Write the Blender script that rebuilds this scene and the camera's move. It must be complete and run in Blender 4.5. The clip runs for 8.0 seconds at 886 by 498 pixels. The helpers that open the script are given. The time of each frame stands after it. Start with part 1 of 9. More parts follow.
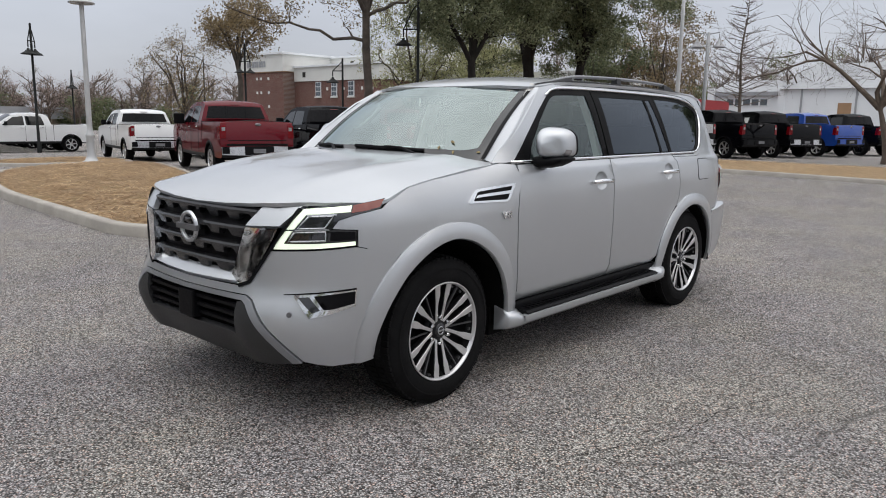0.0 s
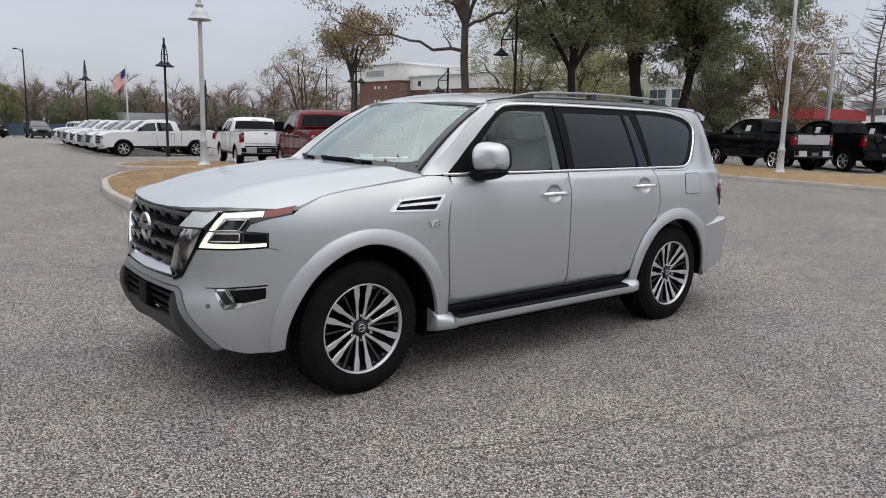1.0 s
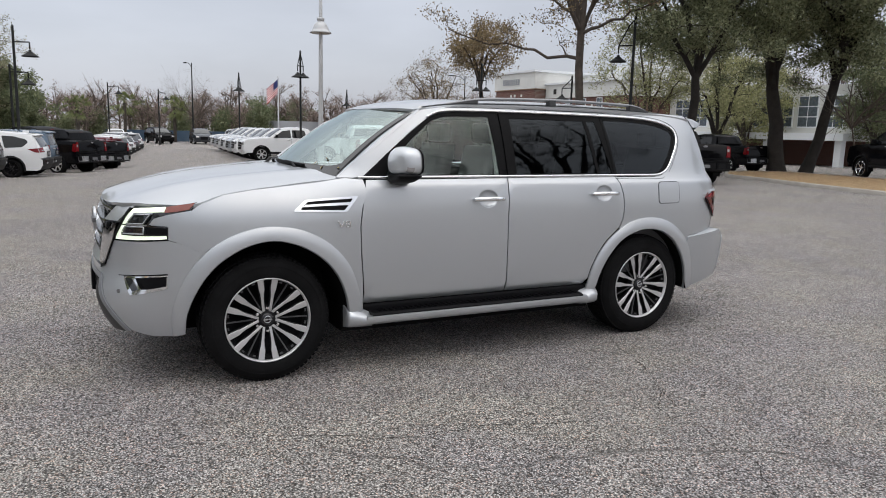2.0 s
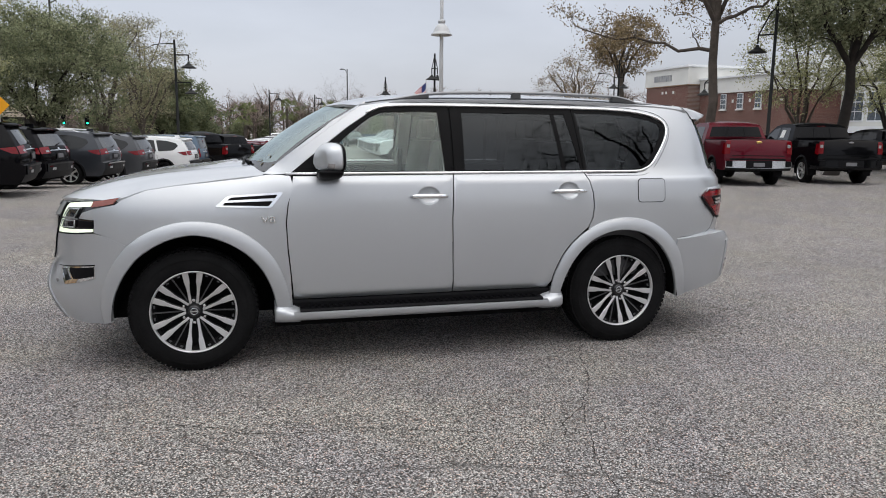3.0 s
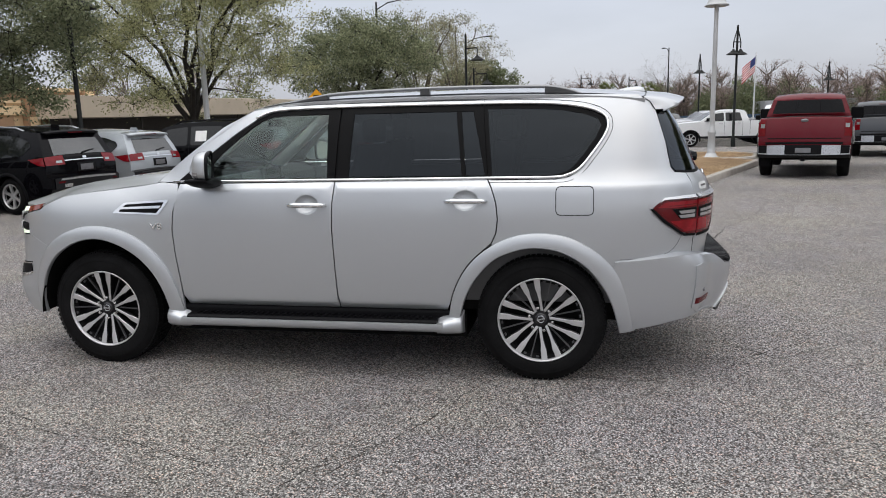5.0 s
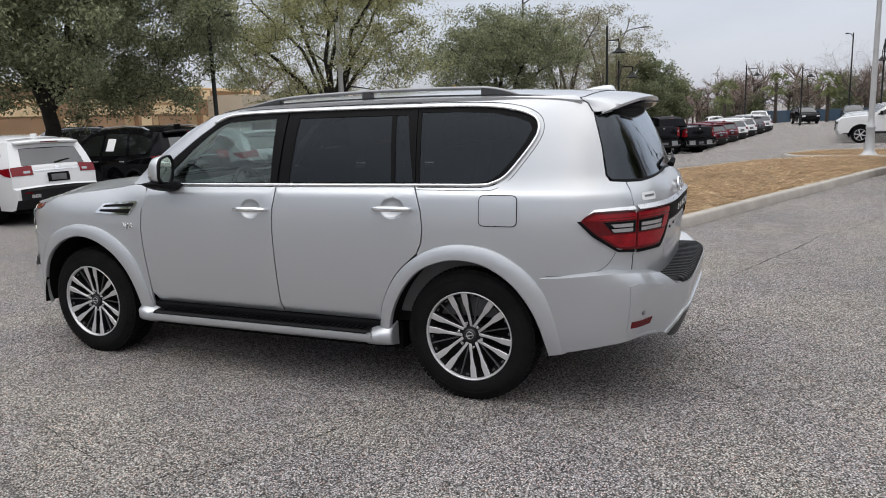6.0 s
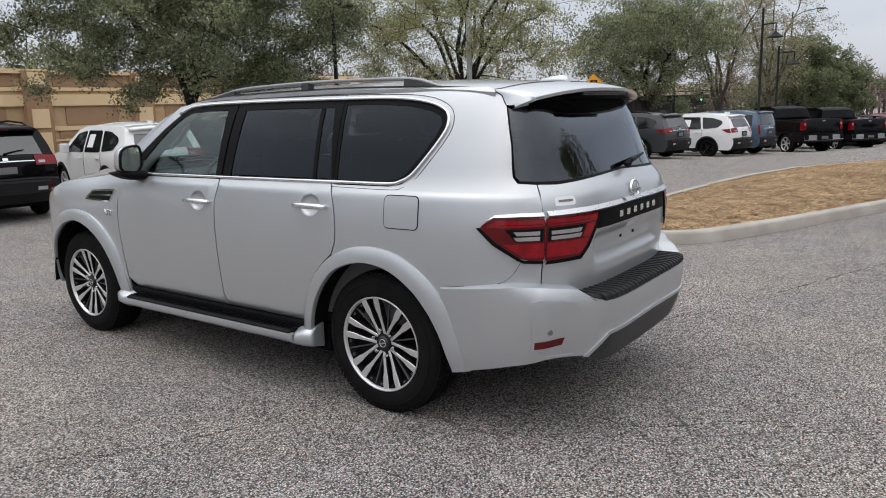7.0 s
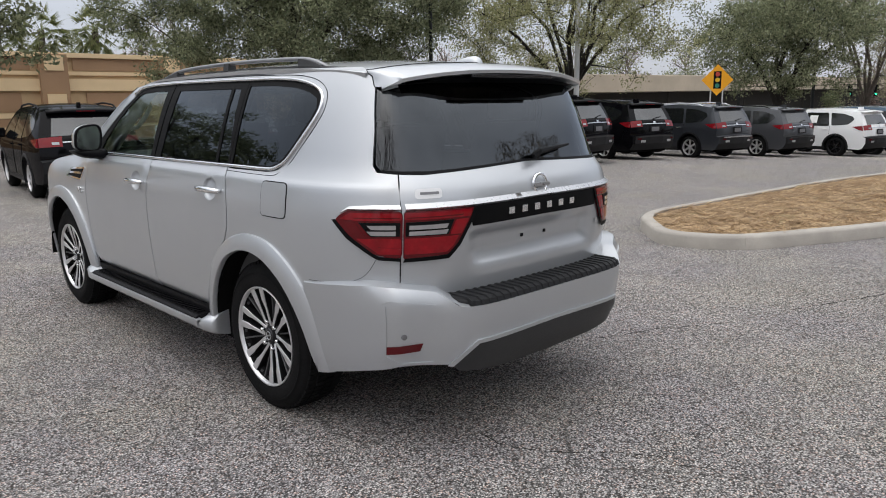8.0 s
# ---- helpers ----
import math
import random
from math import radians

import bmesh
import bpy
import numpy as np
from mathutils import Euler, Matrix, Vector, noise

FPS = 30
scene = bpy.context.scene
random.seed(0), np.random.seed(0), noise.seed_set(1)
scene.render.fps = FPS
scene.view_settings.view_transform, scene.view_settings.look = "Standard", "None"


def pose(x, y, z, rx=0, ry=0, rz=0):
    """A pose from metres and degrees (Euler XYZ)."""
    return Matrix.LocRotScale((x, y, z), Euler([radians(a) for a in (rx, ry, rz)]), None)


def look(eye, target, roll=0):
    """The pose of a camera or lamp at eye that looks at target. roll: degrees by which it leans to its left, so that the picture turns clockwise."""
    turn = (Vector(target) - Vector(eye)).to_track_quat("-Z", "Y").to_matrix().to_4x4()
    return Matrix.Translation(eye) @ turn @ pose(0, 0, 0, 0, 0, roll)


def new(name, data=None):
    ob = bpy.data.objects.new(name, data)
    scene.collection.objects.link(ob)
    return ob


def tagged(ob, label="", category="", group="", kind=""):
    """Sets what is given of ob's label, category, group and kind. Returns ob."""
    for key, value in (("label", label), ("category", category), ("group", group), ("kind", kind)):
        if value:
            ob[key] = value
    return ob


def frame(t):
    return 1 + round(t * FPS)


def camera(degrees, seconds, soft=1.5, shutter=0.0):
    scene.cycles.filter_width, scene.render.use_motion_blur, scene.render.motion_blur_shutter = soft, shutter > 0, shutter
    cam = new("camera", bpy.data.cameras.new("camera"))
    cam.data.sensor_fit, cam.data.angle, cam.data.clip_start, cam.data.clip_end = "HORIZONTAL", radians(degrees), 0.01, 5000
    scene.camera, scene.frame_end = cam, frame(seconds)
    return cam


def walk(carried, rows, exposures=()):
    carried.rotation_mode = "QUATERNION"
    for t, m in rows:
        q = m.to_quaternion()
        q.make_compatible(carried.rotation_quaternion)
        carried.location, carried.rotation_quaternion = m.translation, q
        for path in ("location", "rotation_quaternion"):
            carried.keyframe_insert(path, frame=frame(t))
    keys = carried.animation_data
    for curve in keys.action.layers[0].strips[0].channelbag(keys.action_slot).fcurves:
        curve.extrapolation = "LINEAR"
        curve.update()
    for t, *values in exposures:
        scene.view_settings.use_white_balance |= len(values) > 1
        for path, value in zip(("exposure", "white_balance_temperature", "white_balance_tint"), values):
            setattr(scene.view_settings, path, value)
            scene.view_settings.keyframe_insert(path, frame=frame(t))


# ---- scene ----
from mathutils import geometry

cam = camera(62.3, 8.0, soft=1.0)
PATH = [
    (0.0, (3.527, -4.422, 1.533), (2.217, -2.951, 1.187), 0.91),
    (0.5, (4.024, -4.227, 1.566), (2.607, -2.858, 1.226), 0.96),
    (1.0, (4.531, -3.818, 1.599), (2.996, -2.580, 1.267), 1.27),
    (1.5, (5.040, -3.274, 1.617), (3.390, -2.191, 1.293), 1.55),
    (3.0, (5.882, -1.187, 1.600), (3.977, -0.672, 1.276), 0.59),
    (3.5, (5.895, -0.397, 1.610), (3.945, -0.107, 1.273), -0.01),
    (4.0, (5.818, 0.364, 1.648), (3.850, 0.429, 1.298), -0.63),
    (4.5, (5.675, 1.093, 1.677), (3.714, 0.933, 1.319), -1.06),
    (6.0, (4.870, 3.113, 1.708), (3.070, 2.318, 1.347), -2.05),
    (6.5, (4.448, 3.657, 1.708), (2.746, 2.673, 1.339), -1.85),
    (7.0, (3.931, 4.153, 1.689), (2.345, 2.995, 1.312), -1.76),
    (7.5, (3.381, 4.566, 1.663), (1.919, 3.256, 1.280), -1.30),
    (8.0, (2.880, 4.928, 1.624), (1.526, 3.510, 1.230), -0.84),
]
walk(cam, [(t, look(eye, target, roll)) for t, eye, target, roll in PATH], [(0.0, -0.01), (3.0, 0.09), (8.0, 0.12)])

# ---- overcast daylight ----
world = bpy.data.worlds.new("overcast")
scene.world = world
world.use_nodes = True
wn, wl = world.node_tree.nodes, world.node_tree.links
wn.clear()
sky = wn.new("ShaderNodeTexSky")
sky.sky_type, sky.sun_disc = "NISHITA", False
sky.sun_elevation, sky.sun_rotation, sky.air_density, sky.dust_density = radians(48), radians(60), 1.0, 3.0
way = wn.new("ShaderNodeTexCoord")
split = wn.new("ShaderNodeSeparateXYZ")
wl.new(way.outputs["Generated"], split.inputs[0])
lift = wn.new("ShaderNodeValToRGB")
for e, (p, c) in zip([lift.color_ramp.elements[0], lift.color_ramp.elements[1], lift.color_ramp.elements.new(0.35), lift.color_ramp.elements.new(0.55)],
                     [(0.0, (0.262, 0.270, 0.303, 1)), (1.0, (0.94, 0.93, 0.92, 1)), (0.30, (0.306, 0.315, 0.346, 1)), (0.55, (0.565, 0.57, 0.585, 1))]):
    e.position, e.color = p, c
wl.new(split.outputs["Z"], lift.inputs[0])
flat = wn.new("ShaderNodeMapping")
flat.inputs["Scale"].default_value = (1.2, 1.2, 4.0)
wl.new(way.outputs["Generated"], flat.inputs[0])
cloud = wn.new("ShaderNodeTexNoise")
cloud.inputs["Scale"].default_value, cloud.inputs["Detail"].default_value, cloud.inputs["Roughness"].default_value = 2.2, 6.0, 0.5
wl.new(flat.outputs[0], cloud.inputs["Vector"])
ramp = wn.new("ShaderNodeMapRange")
ramp.inputs["From Min"].default_value, ramp.inputs["From Max"].default_value = 0.3, 0.7
ramp.inputs["To Min"].default_value, ramp.inputs["To Max"].default_value = 0.88, 1.10
wl.new(cloud.outputs["Fac"], ramp.inputs["Value"])
veil = wn.new("ShaderNodeVectorMath")
veil.operation = "SCALE"
wl.new(lift.outputs[0], veil.inputs[0])
wl.new(ramp.outputs[0], veil.inputs["Scale"])
low = wn.new("ShaderNodeBackground")
low.inputs["Strength"].default_value = 0.03
wl.new(sky.outputs[0], low.inputs[0])
high = wn.new("ShaderNodeBackground")
high.inputs["Strength"].default_value = 1.78
wl.new(veil.outputs[0], high.inputs[0])
both = wn.new("ShaderNodeAddShader")
wl.new(low.outputs[0], both.inputs[0])
wl.new(high.outputs[0], both.inputs[1])
out = wn.new("ShaderNodeOutputWorld")
wl.new(both.outputs[0], out.inputs[0])
sun = new("sun", bpy.data.lights.new("sun", "SUN"))
sun.data.energy, sun.data.angle, sun.data.color = 0.5, radians(45), (1.0, 0.97, 0.93)
sun.matrix_world = look((4, -7, 25), (0, 0, 0))

# ---- materials ----
def mat_of(name):
    m = bpy.data.materials.new(name)
    m.use_nodes = True
    return m, m.node_tree.nodes, m.node_tree.links, m.node_tree.nodes["Principled BSDF"]


def mixed(nodes, links, fac, a, b, mode="MIX"):
    k = nodes.new("ShaderNodeMix")
    k.data_type, k.blend_type = "RGBA", mode
    for socket, v in ((k.inputs[0], fac), (k.inputs[6], a), (k.inputs[7], b)):
        if hasattr(v, "links"):
            links.new(v, socket)
        else:
            socket.default_value = v if not isinstance(v, tuple) else (*v[:3], 1)
    return k.outputs[2]


def noise_of(nodes, links, scale, detail=4.0, rough=0.55, space="Object", stretch=None):
    co = nodes.new("ShaderNodeTexCoord")
    n = nodes.new("ShaderNodeTexNoise")
    n.inputs["Scale"].default_value, n.inputs["Detail"].default_value, n.inputs["Roughness"].default_value = scale, detail, rough
    src = co.outputs[space]
    if stretch:
        mp = nodes.new("ShaderNodeMapping")
        mp.inputs["Scale"].default_value = stretch
        links.new(src, mp.inputs[0])
        src = mp.outputs[0]
    links.new(src, n.inputs["Vector"])
    return n.outputs["Fac"]


def span(nodes, links, value, a, b, c=0.0, d=1.0):
    r = nodes.new("ShaderNodeMapRange")
    for k, v in zip(("From Min", "From Max", "To Min", "To Max"), (a, b, c, d)):
        r.inputs[k].default_value = v
    links.new(value, r.inputs["Value"])
    return r.outputs[0]


def bumped(nodes, links, bsdf, height, strength, distance):
    b = nodes.new("ShaderNodeBump")
    b.inputs["Strength"].default_value, b.inputs["Distance"].default_value = strength, distance
    links.new(height, b.inputs["Height"])
    links.new(b.outputs[0], bsdf.inputs["Normal"])


def plain(name, colour, rough=0.5, metal=0.0, vary=0.15, scale=6.0, coat=0.0, bump=0.0, fine=60.0, spec=0.5):
    """A surface with slow stains and fine grain."""
    m, n, l, p = mat_of(name)
    slow, quick = noise_of(n, l, scale), noise_of(n, l, fine, 3.0)
    dark = tuple(c * (1 - vary) for c in colour)
    light = tuple(min(1, c * (1 + vary)) for c in colour)
    c1 = mixed(n, l, span(n, l, slow, 0.3, 0.7), dark, light)
    c2 = mixed(n, l, span(n, l, quick, 0.35, 0.65, 0, 0.25), c1, dark)
    l.new(c2, p.inputs["Base Color"])
    l.new(span(n, l, quick, 0.3, 0.7, max(0.02, rough - 0.05), rough + 0.05), p.inputs["Roughness"])
    p.inputs["Metallic"].default_value, p.inputs["Coat Weight"].default_value = metal, coat
    p.inputs["Coat Roughness"].default_value = 0.05
    p.inputs["Specular IOR Level"].default_value = spec
    if bump:
        bumped(n, l, p, quick, 0.6, bump)
    return m


def paint(name, colour, metal=0.0, rough=0.4, coat=1.0, flake=0.04, dust_share=0.04):
    """Car paint: metal flakes under a clear coat, with a faint film of dust."""
    m, n, l, p = mat_of(name)
    dust = noise_of(n, l, 2.5, 6.0, 0.6)
    fl = noise_of(n, l, 900.0, 1.0)
    base = mixed(n, l, span(n, l, fl, 0.3, 0.7, 0, 1), tuple(c * (1 - flake) for c in colour), tuple(min(1, c * (1 + flake)) for c in colour))
    l.new(mixed(n, l, span(n, l, dust, 0.45, 0.75, 0, dust_share), base, (0.35, 0.34, 0.32)), p.inputs["Base Color"])
    p.inputs["Metallic"].default_value = metal
    l.new(span(n, l, dust, 0.3, 0.7, rough - 0.03, rough + 0.05), p.inputs["Roughness"])
    p.inputs["Coat Weight"].default_value = coat
    p.inputs["Specular IOR Level"].default_value = 0.5 if metal > 0.5 else 0.0
    l.new(span(n, l, dust, 0.4, 0.8, 0.03, 0.10), p.inputs["Coat Roughness"])
    return m


def glass(name, tint, gloss=0.05, sheen=(0.95, 0.97, 0.97)):
    """A thin tinted pane: what passes is tinted, what glances off is mirrored."""
    m = bpy.data.materials.new(name)
    m.use_nodes = True
    n, l = m.node_tree.nodes, m.node_tree.links
    n.clear()
    t, g, f, x, o = (n.new("ShaderNode" + k) for k in ("BsdfTransparent", "BsdfGlossy", "LayerWeight", "MixShader", "OutputMaterial"))
    t.inputs[0].default_value = (*tint, 1)
    g.inputs["Roughness"].default_value = 0.02
    g.inputs[0].default_value = (*sheen, 1)
    f.inputs[0].default_value = 0.5
    steep = n.new("ShaderNodeMath")
    steep.operation = "POWER"
    steep.inputs[1].default_value = 4.0
    l.new(f.outputs["Facing"], steep.inputs[0])
    share = span(n, l, steep.outputs[0], 0, 1, gloss, 1.0)
    l.new(share, x.inputs[0]), l.new(t.outputs[0], x.inputs[1]), l.new(g.outputs[0], x.inputs[2]), l.new(x.outputs[0], o.inputs[0])
    return m


def glow(name, colour, strength):
    m, n, l, p = mat_of(name)
    p.inputs["Base Color"].default_value = (*colour, 1)
    p.inputs["Emission Color"].default_value = (*colour, 1)
    p.inputs["Emission Strength"].default_value = strength
    p.inputs["Roughness"].default_value = 0.2
    return m


def asphalt_mat():
    m, n, l, p = mat_of("worn_asphalt")
    co = n.new("ShaderNodeTexCoord")
    v = n.new("ShaderNodeTexVoronoi")
    v.inputs["Scale"].default_value, v.inputs["Randomness"].default_value = 118.0, 1.0
    l.new(co.outputs["Object"], v.inputs["Vector"])
    sep = n.new("ShaderNodeSeparateColor")
    l.new(v.outputs["Color"], sep.inputs[0])
    chip = n.new("ShaderNodeValToRGB")
    els = chip.color_ramp.elements
    els[0].position, els[0].color = 0.0, (0.045, 0.044, 0.043, 1)
    els[1].position, els[1].color = 1.0, (0.76, 0.74, 0.725, 1)
    for pos, c in ((0.18, 0.16), (0.5, 0.37), (0.8, 0.56)):
        e = els.new(pos)
        e.color = (c, c * 0.976, c * 0.972, 1)
    l.new(sep.outputs[0], chip.inputs[0])
    gap = span(n, l, v.outputs["Distance"], 0.34, 0.86)
    stones = mixed(n, l, gap, chip.outputs[0], (0.036, 0.035, 0.034))
    stain = noise_of(n, l, 0.35, 6.0, 0.6)
    patch = noise_of(n, l, 3.0, 5.0, 0.65)
    tone = mixed(n, l, span(n, l, stain, 0.35, 0.7), (0.80, 0.80, 0.805), (1.05, 1.04, 1.035))
    tone2 = mixed(n, l, span(n, l, patch, 0.3, 0.7), (0.88, 0.88, 0.88), (1.14, 1.14, 1.14))
    c = mixed(n, l, 1.0, stones, tone, "MULTIPLY")
    c = mixed(n, l, 1.0, c, tone2, "MULTIPLY")
    # stones of several kinds and faint coloured patches
    hue = noise_of(n, l, 0.7, 4.0, 0.6)
    c = mixed(n, l, 1.0, c, mixed(n, l, span(n, l, hue, 0.38, 0.62), (1.0, 0.985, 1.0), (1.01, 1.0, 0.93)), "MULTIPLY")
    kind_ = mixed(n, l, span(n, l, sep.outputs[1], 0.75, 0.95), (1.0, 1.0, 1.0), (1.20, 0.96, 0.86))
    c = mixed(n, l, 1.0, c, kind_, "MULTIPLY")
    # rusty and tarry blots
    blot = noise_of(n, l, 0.9, 8.0, 0.7)
    c = mixed(n, l, span(n, l, blot, 0.66, 0.76, 0, 0.2), c, (0.13, 0.10, 0.075))
    # hairline cracks that wander
    warp = n.new("ShaderNodeTexNoise")
    warp.inputs["Scale"].default_value, warp.inputs["Detail"].default_value = 0.7, 4.0
    l.new(co.outputs["Object"], warp.inputs["Vector"])
    add = n.new("ShaderNodeMixRGB")
    add.blend_type = "ADD"
    add.inputs[0].default_value = 0.8
    l.new(co.outputs["Object"], add.inputs[1]), l.new(warp.outputs["Color"], add.inputs[2])
    vc = n.new("ShaderNodeTexVoronoi")
    vc.feature = "DISTANCE_TO_EDGE"
    vc.inputs["Scale"].default_value = 0.20
    l.new(add.outputs[0], vc.inputs["Vector"])
    where = span(n, l, noise_of(n, l, 0.5, 3.0, 0.5), 0.50, 0.56)
    line = span(n, l, vc.outputs["Distance"], 0.0008, 0.0026, 0.5, 0)
    mul = n.new("ShaderNodeMath")
    mul.operation = "MULTIPLY"
    l.new(line, mul.inputs[0]), l.new(where, mul.inputs[1])
    c = mixed(n, l, mul.outputs[0], c, (0.045, 0.043, 0.04))
    l.new(c, p.inputs["Base Color"])
    p.inputs["Roughness"].default_value = 0.88
    p.inputs["Specular IOR Level"].default_value = 0.3
    h = n.new("ShaderNodeMath")
    h.operation = "SUBTRACT"
    l.new(gap, h.inputs[1])
    h.inputs[0].default_value = 1.0
    bumped(n, l, p, h.outputs[0], 0.8, 0.008)
    return m


def straw_mat():
    m, n, l, p = mat_of("pine_straw")
    a = noise_of(n, l, 95.0, 6.0, 0.75, stretch=(1.0, 0.3, 1.0))
    b = noise_of(n, l, 95.0, 6.0, 0.75, stretch=(0.3, 1.0, 1.0))
    k = noise_of(n, l, 30.0, 6.0, 0.75)
    s = noise_of(n, l, 1.5, 5.0)
    clump = noise_of(n, l, 8.0, 5.0, 0.7)
    weed = noise_of(n, l, 3.1, 4.0, 0.7)
    c = mixed(n, l, span(n, l, a, 0.38, 0.62), (0.12, 0.075, 0.04), (0.66, 0.47, 0.265))
    c = mixed(n, l, span(n, l, b, 0.47, 0.60, 0, 0.7), c, (0.46, 0.31, 0.165))
    c = mixed(n, l, span(n, l, k, 0.48, 0.62, 0, 0.6), c, (0.13, 0.08, 0.045))
    c = mixed(n, l, span(n, l, s, 0.45, 0.7, 0, 0.35), c, (0.36, 0.265, 0.155))
    c = mixed(n, l, span(n, l, clump, 0.54, 0.66, 0, 0.65), c, (0.14, 0.085, 0.045))
    c = mixed(n, l, span(n, l, clump, 0.46, 0.36, 0, 0.6), c, (0.72, 0.53, 0.31))
    c = mixed(n, l, span(n, l, weed, 0.56, 0.66, 0, 0.45), c, (0.22, 0.20, 0.085))
    l.new(c, p.inputs["Base Color"])
    p.inputs["Roughness"].default_value = 0.9
    bumped(n, l, p, clump, 1.0, 0.09)
    return m


def leaf_mat(name, dark, light):
    m, n, l, p = mat_of(name)
    g = n.new("ShaderNodeNewGeometry")
    slow = noise_of(n, l, 0.6, 3.0)
    c = mixed(n, l, g.outputs["Random Per Island"], dark, light)
    c = mixed(n, l, span(n, l, slow, 0.35, 0.65, 0, 0.5), c, dark)
    l.new(c, p.inputs["Base Color"])
    p.inputs["Roughness"].default_value = 0.6
    p.inputs["Specular IOR Level"].default_value = 0.3
    through_ = n.new("ShaderNodeBsdfTranslucent")
    l.new(c, through_.inputs[0])
    mix = n.new("ShaderNodeMixShader")
    mix.inputs[0].default_value = 0.4
    l.new(p.outputs[0], mix.inputs[1]), l.new(through_.outputs[0], mix.inputs[2])
    l.new(mix.outputs[0], n["Material Output"].inputs[0])
    return m


def mirrored(name, colour, ior):
    """Clear glass over a dark inside, which mirrors more than tinted glass."""
    m = plain(name, colour, 0.04, vary=0.1)
    m.node_tree.nodes["Principled BSDF"].inputs["IOR"].default_value = ior
    return m


